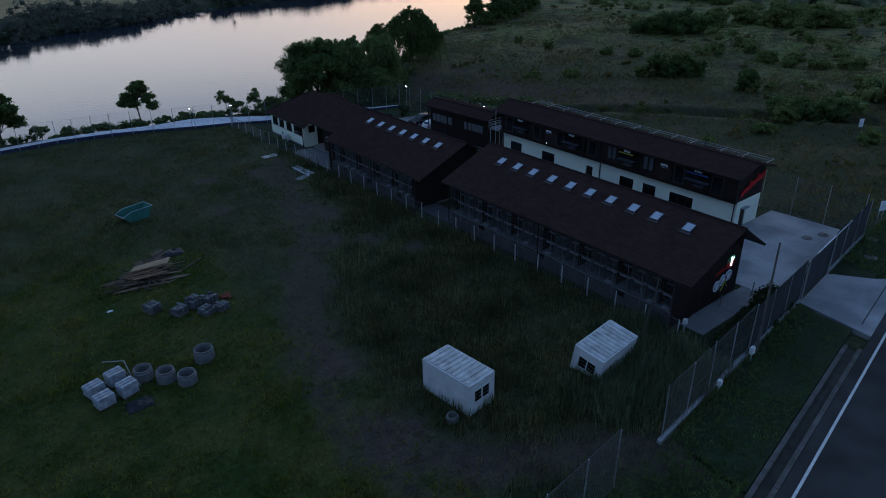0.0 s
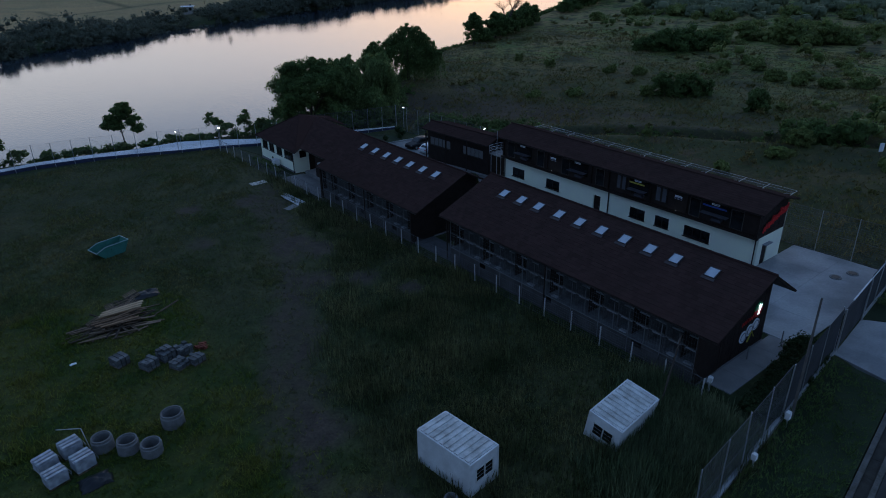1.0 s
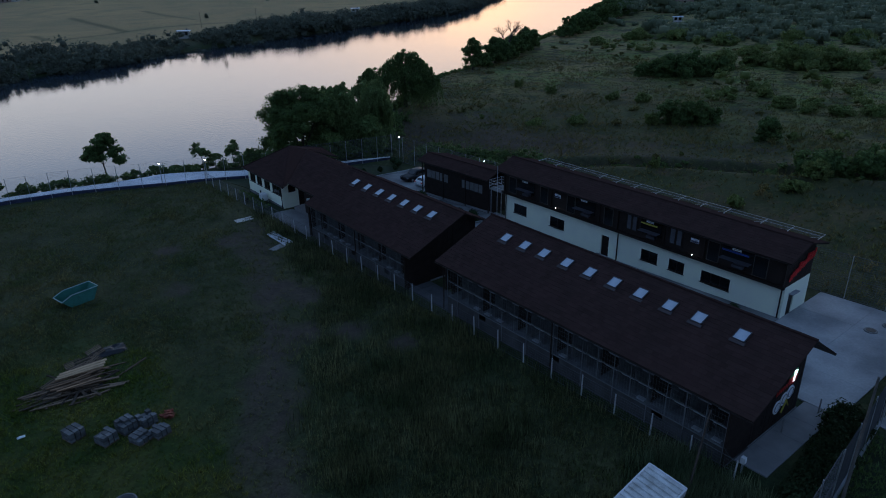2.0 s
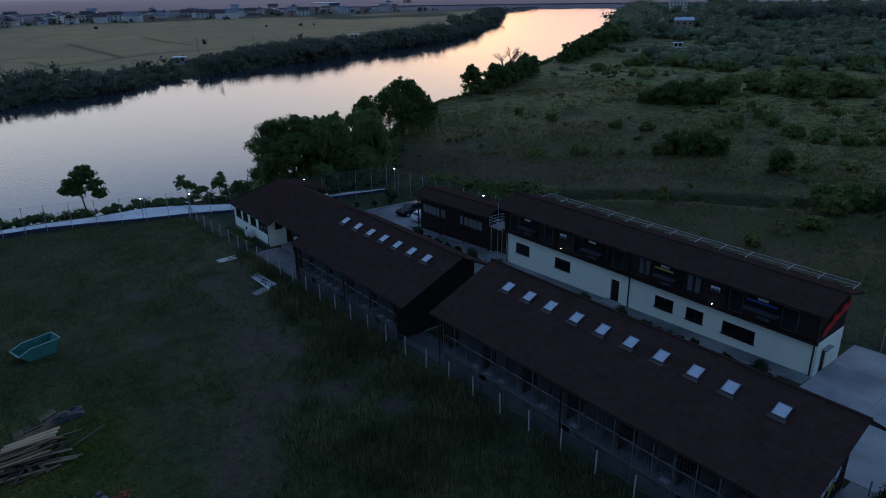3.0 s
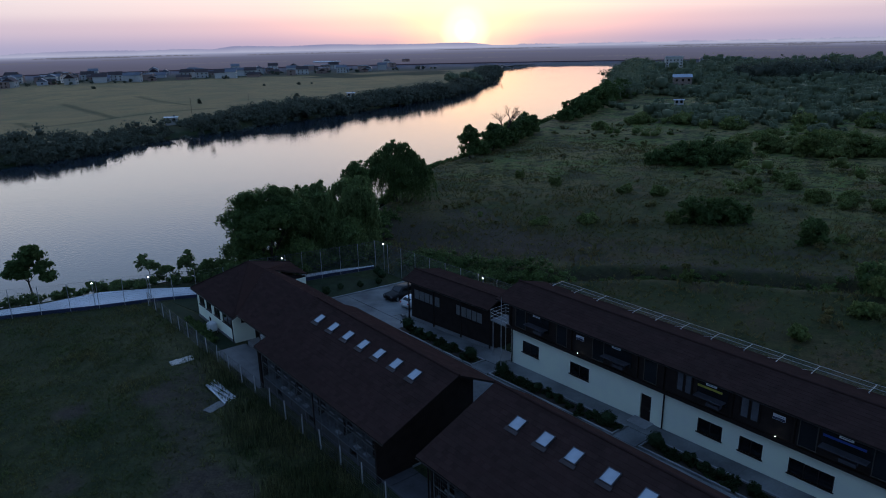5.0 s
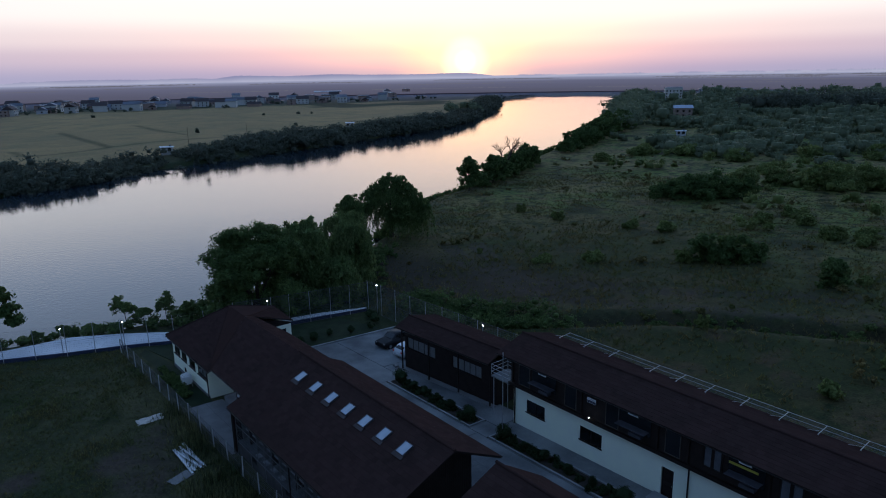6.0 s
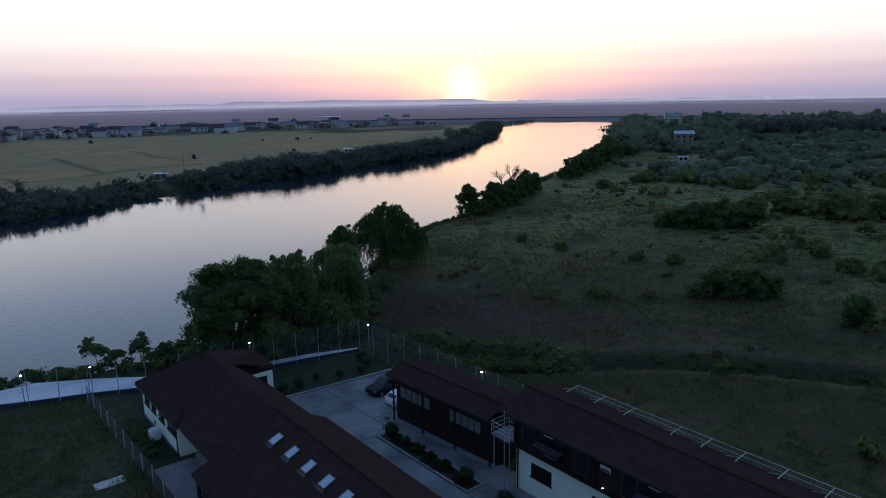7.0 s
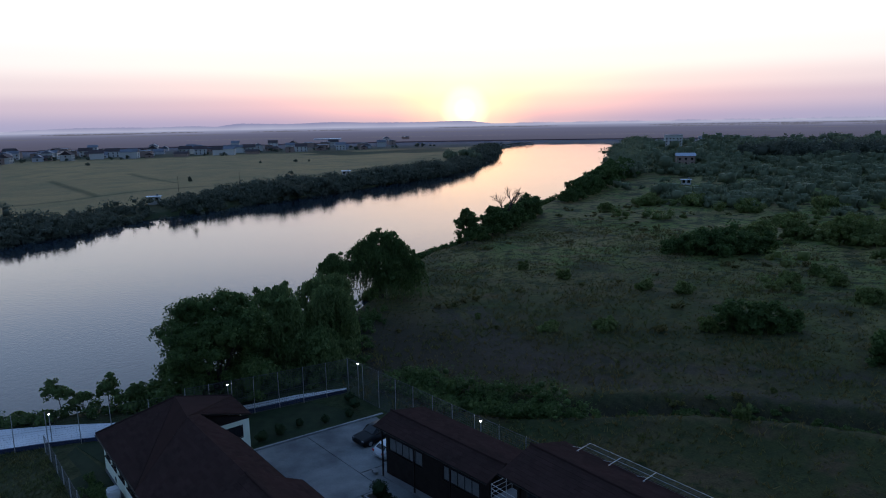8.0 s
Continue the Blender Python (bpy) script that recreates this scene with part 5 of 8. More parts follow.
for x, y, r in ((63.7, 19.2, 0.45), (68.0, 20.8, 0.4), (63.5, 25.0, 0.42), (65.4, 24.3, 0.42)):
    mh = thing("manhole_cover", "round concrete manhole rim with dark lid", "manhole", at=(x, y, base_plane(y, x) + (0.085 if y > 22 else 0.02)))
    bm = bmesh.new()
    bmesh.ops.create_cone(bm, cap_ends=True, segments=24, radius1=r + 0.12, radius2=r + 0.08, depth=0.08)
    part("rim", bm, M["ring"], mh)
    bm = bmesh.new()
    bmesh.ops.create_cone(bm, cap_ends=True, segments=24, radius1=r - 0.05, radius2=r - 0.07, depth=0.06)
    part("lid", bm, M["frame"], mh, "dark iron lid").location = (0, 0, 0.03)


def post_mesh(h, w=0.09, mat="post"):
    bm = B(-w / 2, w / 2, -w / 2, w / 2, -0.3, h)
    top = [v for v in bm.verts if v.co.z > 0.1]
    for v in top:
        v.co.x *= 0.8
        v.co.y *= 0.8
    return as_mesh("post", bm, M[mat])


def tube_mesh(h, r=0.04):
    return as_mesh("post", rod(bmesh.new(), (0, 0, -0.3), (0, 0, h), r, 8), M["steel"])


def panel_mesh(length, h, gap_v=0.25, gap_h=0.22, z0=0.05, wire=0.006):
    bm = bmesh.new()
    n = round(length / gap_v)
    for i in range(1, n):
        x = length * i / n
        box(bm, x - wire * 0.7, x + wire * 0.7, -wire * 0.7, wire * 0.7, z0, h)
    m = round((h - z0) / gap_h)
    for i in range(m + 1):
        z = z0 + (h - z0) * i / m
        w = wire * (2.4 if i in (0, m // 2, m) else 1.0)
        box(bm, 0.03, length - 0.03, -w, w, z - w, z + w)
    return as_mesh("wire_panel", bm, M["mesh_wire"])


def fence(label, pts, spacing, h, kind="tube", panel=True, cloth=None, group="", tilt=0.03, wire=0.006):
    f = thing("fence", label, "fence", group)
    pm = tube_mesh(h) if kind == "tube" else post_mesh(h)
    for (ax, ay), (bx, by) in zip(pts[:-1], pts[1:]):
        d = math.hypot(bx - ax, by - ay)
        n = max(1, round(d / spacing))
        L = d / n
        rot = math.degrees(math.atan2(by - ay, bx - ax))
        wm = panel_mesh(L, h - 0.05, wire=wire) if panel else None
        cm = as_mesh("shade_cloth", B(0.02, L - 0.02, 0.012, 0.02, 0.15, h - 0.1), M[cloth]) if cloth else None
        for i in range(n + (1 if (bx, by) == pts[-1] else 0)):
            x, y = ax + (bx - ax) * i / n, ay + (by - ay) * i / n
            z = gz(x, y)
            piece("post", pm, f, Matrix.Translation((x, y, z)) @ pose(0, 0, 0, random.uniform(-1, 1) * tilt * 40, random.uniform(-1, 1) * tilt * 40, rot))
            if i < n:
                z2 = gz(ax + (bx - ax) * (i + 1) / n, ay + (by - ay) * (i + 1) / n)
                m = Matrix.Translation((x, y, z)) @ pose(0, 0, 0, 0, -math.degrees(math.atan2(z2 - z, L)), rot)
                if wm:
                    tagged(piece("wire_panel", wm, f, m), kind="stuff")
                if cm:
                    piece("shade_cloth", cm, f, m)
    return f


M["cloth"] = material("dark_shade_cloth", (0.034, 0.040, 0.046), 0.85, var=0.25, scale=0.6, fine=40, bump=0.3)
fence("low fence of pale concrete posts and wire before the lofts", [(38.25, 23.0), (38.2, 58.0), (37.9, 84.0), (37.6, 105.4)], 2.83, 1.75, "post", tilt=0.04)
fence("tall fence of steel posts and wire along the shore", [(-38, 111.7), (-10, 115.2), (6, 114.8), (13.7, 115.0), (21.2, 113.4), (26.9, 111.0), (32.7, 108.3), (38, 106.3), (43.2, 104.2), (50, 103.1)], 3.0, 3.7, wire=0.003)
fence("tall fence of steel posts and wire at the shore corner", [(50, 103.1), (57.0, 102.5), (68.2, 101.4)], 2.7, 4.2, wire=0.010)
fence("tall rear fence of steel posts and wire before the scrub", [(68.2, 101.4), (68.2, 60), (68.3, 22.2)], 3.3, 4.3, wire=0.009)
RF = lambda x: 17.0 + (x - 27.8) * 0.1166
fence("tall road fence of steel posts and wire on a concrete footing", [(27.8, RF(27.8)), (40.5, RF(40.5))], 3.2, 4.3)
fence("tall road fence hung with dark shade cloth", [(40.6, RF(40.6)), (50.8, RF(50.8))], 3.4, 4.0, cloth="cloth", panel=False)
fence("tall road fence hung with dark shade cloth", [(57.6, RF(57.6)), (68.2, RF(68.2))], 3.4, 4.0, cloth="cloth", panel=False)
fence("tall wire fence with a dirt gateway beside it", [(-6, 13.4), (22.6, 16.5)], 3.1, 4.3)
footing = thing("fence_footing", "rough concrete footing under the road fence", "low wall")
for a, b in ((27.5, 34.0), (34.0, 40.5), (40.5, 50.8), (57.6, 68.3)):
    part("footing_block", slab(bmesh.new(), [(a, RF(a) - 0.14, 0.62), (b - 0.02, RF(b) - 0.14, 0.62), (b - 0.02, RF(b) + 0.14, 0.62), (a, RF(a) + 0.14, 0.62)], 0.6), M["concrete"], footing)

# sliding gate in the road fence
gate = thing("sliding_gate", "dark clad sliding gate with pale top rail", "gate")
bm = bmesh.new()
slab(bm, [(51.0, RF(51.0) - 0.03, 3.9), (57.5, RF(57.5) - 0.03, 3.9), (57.5, RF(57.5) + 0.03, 3.9), (51.0, RF(51.0) + 0.03, 3.9)], 3.45)
part("gate_leaf", bm, M["cloth"], gate)
bm = bmesh.new()
rod(bm, (53.0, RF(53.0), 4.0), (62.0, RF(62.0), 4.05), 0.06, 8)
part("top_rail", bm, M["pale_slab"], gate, "pale grey top rail")
for x in (51.0, 57.5):
    bm = bmesh.new()
    rod(bm, (x, RF(x) - 0.1, 0.2), (x, RF(x) - 0.1, 4.1), 0.07, 8)
    part("gate_post", bm, M["steel"], gate)


# lamps on posts
def post_lamp(x, y, z, label="slim grey lamp post with a small lit head"):
    l = thing("post_lamp", label, "lamp", "lamps on the fences")
    g = gz(x, y)
    bm = bmesh.new()
    rod(bm, (x, y, g - 0.3), (x, y, z), 0.045, 8)
    part("pole", bm, M["steel"], l)
    bm = bmesh.new()
    bmesh.ops.create_cone(bm, cap_ends=True, segments=10, radius1=0.16, radius2=0.06, depth=0.14)
    part("head", bm, M["frame"], l).location = (x, y, z + 0.16)
    bm = bmesh.new()
    bmesh.ops.create_icosphere(bm, subdivisions=2, radius=0.10)
    part("bulb", bm, M["bulb"], l, "lit white bulb").location = (x, y, z + 0.02)


for x, y, z in ((32.4, 108.9, 2.55), (38.4, 106.9, 2.45), (54.4, 103.0, 2.3), (68.0, 98.9, 2.4), (68.0, 78.1, 2.75)):
    post_lamp(x, y, z)


# timber utility pole inside the road fence, leaning pole by the cabin, flagpole
def pole(name, a, b, r0, r1, mat, label, category):
    bm = bmesh.new()
    va, vb = Vector(a), Vector(b)
    n = 10
    prev = None
    for i in range(6):
        c = va.lerp(vb, i / 5)
        r = r0 + (r1 - r0) * i / 5
        ring = [bm.verts.new(c + Vector((r * math.cos(2 * math.pi * k / n), r * math.sin(2 * math.pi * k / n), 0))) for k in range(n)]
        if prev:
            for k in range(n):
                bm.faces.new((prev[k], prev[(k + 1) % n], ring[(k + 1) % n], ring[k]))
        prev = ring
    bm.faces.new(prev)
    return solo(name, bm, M[mat], label, category)


M["old_pole"] = material("old_pole_timber", (0.13, 0.12, 0.11), 0.9, var=0.3, scale=1.5, fine=20)
pole("utility_pole", (40.8, 18.0, 0.1), (39.9, 17.7, 9.9), 0.10, 0.06, "old_pole", "tall weathered grey timber utility pole by the road fence", "pole")
pole("leaning_pole", (34.6, 23.9, 0.0), (37.9, 24.9, 4.7), 0.07, 0.05, "bark", "leaning weathered timber pole beside the cabin", "pole")
pole("flagpole", (57.0, 63.6, -0.3), (57.0, 63.6, 7.4), 0.045, 0.03, "steel", "slim bare steel flagpole before the house", "flagpole")
bm = bmesh.new()
for i in range(10):
    u, v = i / 10, (i + 1) / 10
    f = lambda s: Vector((37.9, 24.9, 4.6)).lerp(Vector((38.9, 23.0, 1.2)), s) - Vector((0, 0, 0.6 * math.sin(math.pi * s)))
    rod(bm, f(u), f(v), 0.015, 5)
solo("slack_cable", bm, M["mesh_wire"], "slack grey cable from the leaning pole", "cable")

# road sign, seen from behind
sg = thing("road_sign", "rectangular road sign on two grey posts", "road sign", at=(72.5, 22.0, 0.3), rz=-20)
for x in (-0.25, 0.25):
    part("post", rod(bmesh.new(), (x, 0, -0.3), (x, 0, 2.6), 0.04, 8), M["steel"], sg)
part("panel", B(-0.45, 0.45, -0.07, -0.045, 1.5, 2.6), M["white_sign"], sg, "pale sign panel")
sg = thing("board_sign", "pale tilted notice board in the scrub", "sign", at=(103.0, 36.5, gz(103, 36.5)), rz=-30)
part("post", rod(bmesh.new(), (0, 0, -0.3), (0, 0, 1.2), 0.04, 8), M["bark"], sg)
part("panel", B(-0.35, 0.35, -0.05, -0.02, 1.0, 2.2), M["white_sign"], sg, "pale board")

# boxes and lamps at the fence corner
for x, y, s, lab in ((39.75, 18.1, 0.36, "small white meter box on the fence"), (34.7, 17.6, 0.3, "small white junction box on the fence"), (39.5, 23.4, 0.3, "small pale box on the low fence")):
    g = gz(x, y)
    m = thing("utility_box", lab, "utility box", at=(x, y - 0.25, g))
    bm = B(-s / 2, s / 2, -0.14, 0.14, 0.75, 0.75 + 1.5 * s)
    bmesh.ops.bevel(bm, geom=bm.edges[:], offset=0.02, segments=1, affect="EDGES")
    part("case", bm, M["cabin"], m)
    part("door", B(-s / 2 + 0.05, s / 2 - 0.05, -0.155, -0.143, 0.80, 0.70 + 1.5 * s), M["white_sign"], m)
    part("stand", B(-0.05, 0.05, -0.05, 0.05, -0.2, 0.747), M["steel"], m)
# ---- things in the yard ----
def site_cabin(at, rz, tilt, label, dirty):
    p = thing("site_cabin", label, "site cabin", "site cabins")
    p.matrix_world = pose(*at, tilt[0], tilt[1], rz)
    W, L, H = 1.22, 2.2, 2.65
    hole = (-0.75, 0.75, 1.05, 2.05)
    bm = holed_wall(-W + 0.1, W - 0.1, 0.12, H - 0.12, [hole], lambda b, a, c, lo, hi: box(b, a, c, -L + 0.03, -L + 0.09, lo, hi))
    part("end_wall", bm, M["cabin"], p)
    part("end_wall", B(-W + 0.1, W - 0.1, L - 0.09, L - 0.03, 0.12, H - 0.12), M["cabin"], p)
    for s in (-1, 1):
        n = 3
        for i in range(n):
            a, b = -L + 0.1 + (2 * L - 0.2) * i / n, -L + 0.1 + (2 * L - 0.2) * (i + 1) / n
            part("side_panel", B(min(s * (W - 0.09), s * (W - 0.03)), max(s * (W - 0.09), s * (W - 0.03)), a + 0.006, b - 0.006, 0.12, H - 0.12), M["cabin"], p)
    for x in (-W, W - 0.12):
        for y in (-L, L - 0.12):
            bm = B(x, x + 0.12, y, y + 0.12, 0, H)
            bmesh.ops.bevel(bm, geom=bm.edges[:], offset=0.02, segments=2, affect="EDGES")
            part("corner_post", bm, M["cabin"], p)
    for z in (0.0, H - 0.12):
        for a in ((-W + 0.12, W - 0.12, -L, -L + 0.1), (-W + 0.12, W - 0.12, L - 0.1, L)):
            part("frame_beam", B(*a, z, z + 0.12), M["cabin"], p)
        for a in ((-W, -W + 0.1, -L + 0.12, L - 0.12), (W - 0.1, W, -L + 0.12, L - 0.12)):
            part("frame_beam", B(*a, z, z + 0.12), M["cabin"], p)
    bm = bmesh.new()
    n = 10
    for i in range(n):
        a = -L + 0.14 + (2 * L - 0.28) * i / n
        s = (2 * L - 0.28) / n
        for y0, y1, z0, z1 in ((a, a + 0.30 * s, 0.0, 0.0), (a + 0.30 * s, a + 0.36 * s, 0.0, 0.075), (a + 0.36 * s, a + 0.94 * s, 0.075, 0.075), (a + 0.94 * s, a + s, 0.075, 0.0)):
            v = [bm.verts.new(q) for q in ((-W + 0.1, y0, H + z0 - 0.03), (W - 0.1, y0, H + z0 - 0.03), (W - 0.1, y1, H + z1 - 0.03), (-W + 0.1, y1, H + z1 - 0.03))]
            bm.faces.new(v)
    bmesh.ops.remove_doubles(bm, verts=bm.verts, dist=0.001)
    part("roof_sheet", bm, M["cabin_roof"], p, "ribbed weathered roof sheet")
    part("inside", B(-W + 0.15, W - 0.15, -L + 0.4, L - 0.15, 0.15, H - 0.15), M["dark_sheet"], p)
    w = thing("window")
    w.parent = p
    bm = bmesh.new()
    for a in ((-0.75, -0.68, 1.05, 2.05), (0.68, 0.75, 1.05, 2.05), (-0.04, 0.04, 1.12, 1.98), (-0.68, 0.68, 1.05, 1.12), (-0.68, 0.68, 1.98, 2.05)):
        box(bm, a[0], a[1], -L - 0.01, -L + 0.06, a[2], a[3])
    part("window_frame", bm, M["window_white"], w, "pale plastic window frame")
    bm = bmesh.new()
    for i in range(2):
        box(bm, -0.67, 0.67, -L + 0.0, -L + 0.012, 1.40 + 0.28 * i, 1.412 + 0.28 * i)
    part("window_bars", bm, M["steel"], w)
    for a, b in ((-0.68, -0.04), (0.04, 0.68)):
        part("pane", B(a, b, -L + 0.03, -L + 0.04, 1.12, 1.98), M["glass"], w)
    return p


site_cabin((21.22, 28.6, 0.06), 5.8, (0, 0), "white ribbed steel site cabin standing upright in tall weeds", False)
site_cabin((31.75, 24.95, -0.42), -84, (1.5, 9.0), "white steel site cabin, tilted and half sunk in weeds", True)


def concrete_ring(x, y, r, h, label):
    bm = bmesh.new()
    n = 36
    prof = [(r, 0.0), (r, h * 0.78), (r - 0.05, h * 0.82), (r - 0.05, h), (r - 0.13, h), (r - 0.13, h * 0.9), (r - 0.16, h * 0.86), (r - 0.16, 0.0)]
    rings = [[bm.verts.new((q * math.cos(2 * math.pi * k / n), q * math.sin(2 * math.pi * k / n), z)) for k in range(n)] for q, z in prof]
    for a, b in zip(rings, rings[1:] + rings[:1]):
        for k in range(n):
            bm.faces.new((a[k], a[(k + 1) % n], b[(k + 1) % n], b[k]))
    ob = solo("concrete_ring", bm, M["ring"], label, "concrete ring", "concrete rings in the grass")
    ob.matrix_world = pose(x, y, gz(x, y) - 0.05, random.uniform(-2, 2), random.uniform(-2, 2), random.uniform(0, 90))


concrete_ring(9.45, 44.0, 0.74, 1.05, "grey concrete well ring standing alone in grass")
concrete_ring(5.2, 44.5, 0.66, 0.95, "grey concrete well ring in a row of three")
concrete_ring(6.35, 43.2, 0.66, 0.95, "grey concrete well ring in a row of three")
concrete_ring(7.45, 42.0, 0.66, 0.90, "grey concrete well ring in a row of three")
concrete_ring(19.2, 26.75, 0.42, 0.5, "small concrete ring lying beside the cabin")


def pallet_parts(p, w, d):
    for i in range(5):
        x = -w / 2 + (w - 0.1) * i / 4
        part("slat", B(x, x + 0.1, -d / 2, d / 2, 0.10, 0.125), M["timber"], p)
    for y in (-d / 2, -0.05, d / 2 - 0.1):
        part("runner", B(-w / 2, w / 2, y, y + 0.1, 0.0, 0.098), M["timber"], p)


def paver_pallet(x, y, rz, layers, missing, label):
    p = thing("paver_pallet", label, "pallet of pavers", "pallets of pavers", at=(x, y, gz(x, y) - 0.03), rz=rz)
    pallet_parts(p, 1.1, 1.1)
    k = 3
    brick = as_mesh("paver", B(-0.155, 0.155, -0.17, 0.17, 0, 0.15), M["paver"])
    for l in range(layers):
        for i in range(k):
            for j in range(k):
                if l == layers - 1 and (i * k + j) in missing:
                    continue
                piece("paver", brick, p, pose(-0.37 + 0.37 * i + random.uniform(-0.01, 0.01), -0.36 + 0.36 * j + random.uniform(-0.01, 0.01), 0.126 + 0.165 * l, 0, 0, random.uniform(-2, 2)))


paver_pallet(8.7, 53.7, 20, 4, (), "full pallet of grey paving blocks in the grass")
paver_pallet(10.3, 51.8, 22, 4, (2, 5), "full pallet of grey paving blocks in the grass")
paver_pallet(11.7, 52.2, 18, 5, (0, 1, 3, 6), "tall pallet of grey paving blocks, top layer broken")
paver_pallet(13.0, 52.1, 14, 4, (1, 4, 5, 7), "tall pallet of grey paving blocks, top layer broken")
paver_pallet(12.1, 50.4, 24, 3, (0, 3, 6), "low pallet of grey paving blocks, partly used")
paver_pallet(13.3, 50.3, 20, 3, (2, 8), "low pallet of grey paving blocks, partly used")
p = thing("brick_heap", "small heap of broken red brick in grass", "bricks", at=(14.4, 52.0, gz(14.4, 52.0)))
red = as_mesh("brick", B(-0.14, 0.14, -0.07, 0.07, 0, 0.1), material("red_brick", (0.22, 0.055, 0.035), 0.9, var=0.3, random_amount=0.3))
for i in range(26):
    piece("brick", red, p, pose(random.gauss(0, 0.25), random.gauss(0, 0.25), 0.12 * (i // 9), random.uniform(-15, 15), random.uniform(-15, 15), random.uniform(0, 180)))


def wrapped_pallet(x, y, rz, h, label):
    p = thing("wrapped_pallet", label, "wrapped pallet", "wrapped pallets", at=(x, y, gz(x, y) - 0.02), rz=rz)
    pallet_parts(p, 1.2, 1.0)
    bm = B(-0.6, 0.6, -0.5, 0.5, 0.127, h)
    bmesh.ops.subdivide_edges(bm, edges=bm.edges[:], cuts=5, use_grid_fill=True)
    for v in bm.verts:
        n = noise.noise(v.co * 3.1 + Vector((x, y, 0)))
        v.co.x *= 1 + 0.05 * n
        v.co.y *= 1 + 0.05 * n
        v.co.z += 0.05 * n if v.co.z > 0.4 else 0
    bmesh.ops.bevel(bm, geom=[e for e in bm.edges if e.calc_face_angle(0) > 1.0], offset=0.05, segments=2, affect="EDGES")
    part("wrapped_load", bm, M["wrap"], p, "load under torn pale plastic wrap")
    for i in range(3):
        y0 = -0.46 + 0.33 * i
        bm = B(-0.58, 0.58, y0, y0 + 0.24, h + 0.03, h + 0.09)
        bmesh.ops.bevel(bm, geom=bm.edges[:], offset=0.02, segments=1, affect="EDGES")
        part("bag", bm, M["wrap"], p)
    bm = bmesh.new()
    for i in range(6):
        a = 0.6 + 0.05 * math.sin(i * 2.0)
        v = [bm.verts.new(q) for q in ((a, -0.5 + 0.17 * i, h - 0.1), (a, -0.34 + 0.17 * i, h - 0.08), (a + 0.16 + 0.05 * (i % 2), -0.36 + 0.17 * i, 0.3 + 0.08 * (i % 3)), (a + 0.14, -0.5 + 0.17 * i, 0.28))]
        bm.faces.new(v)
    bmesh.ops.solidify(bm, geom=bm.faces[:], thickness=0.01)
    part("loose_flap", bm, M["wrap"], p, "torn plastic flap")


wrapped_pallet(3.5, 45.3, 12, 0.95, "pallet of sacks in torn pale plastic wrap")
wrapped_pallet(3.8, 43.4, 14, 0.95, "pallet of sacks in torn pale plastic wrap")
wrapped_pallet(2.0, 44.9, 16, 0.8, "lower pallet of sacks in grey plastic wrap")
wrapped_pallet(2.2, 43.1, 12, 0.85, "lower pallet of sacks in grey plastic wrap")


M["pale_card"] = material("pale_card", (0.52, 0.48, 0.44), 0.8, var=0.2, scale=2)
M["pale_metal"] = material("pale_zinc_sheet", (0.62, 0.65, 0.68), 0.35, metal=0.5, var=0.15, scale=2)


def crumpled(name, x, y, rx, ry, h, mat, label, category):
    bm = bmesh.new()
    bmesh.ops.create_grid(bm, x_segments=16, y_segments=16, size=1.0)
    for v in bm.verts:
        e = max(0.0, 1 - max(abs(v.co.x), abs(v.co.y)) ** 2)
        k = noise.noise(v.co * 2.3 + Vector((x, y, 3)))
        v.co = Vector((v.co.x * rx * (1 + 0.2 * k), v.co.y * ry * (1 - 0.2 * k), h * e * (0.6 + 0.6 * k) + 0.03))
    bmesh.ops.solidify(bm, geom=bm.faces[:], thickness=0.015)
    ob = solo(name, bm, M[mat], label, category, smooth=True)
    ob.location = (x, y, gz(x, y))
    return ob


crumpled("black_tarpaulin", 4.0, 41.6, 0.9, 0.7, 0.45, "dark_sheet", "crumpled black tarpaulin beside the pallets", "tarpaulin")
crumpled("black_tarpaulin", 13.6, 64.2, 1.3, 0.8, 0.5, "dark_sheet", "black tarpaulin over the end of a timber pile", "tarpaulin")
crumpled("cardboard_sheets", 35.3, 86.8, 1.1, 0.6, 0.12, "pale_card", "flattened pale sheets lying beside the fence", "sheets")
crumpled("plastic_scrap", 5.9, 56.2, 0.25, 0.12, 0.15, "white_sign", "small white plastic scrap in grass", "scrap")

# bent pipe frame behind the pallets
bm = bmesh.new()
g = gz(4.3, 45.7)
for a, b in (((4.5, 45.0, g), (4.35, 45.6, g + 1.35)), ((4.35, 45.6, g + 1.35), (3.1, 46.6, g + 1.25))):
    rod(bm, a, b, 0.03, 8)
solo("pipe_frame", bm, M["post"], "bent pale pipe frame standing in the grass", "pipe frame")


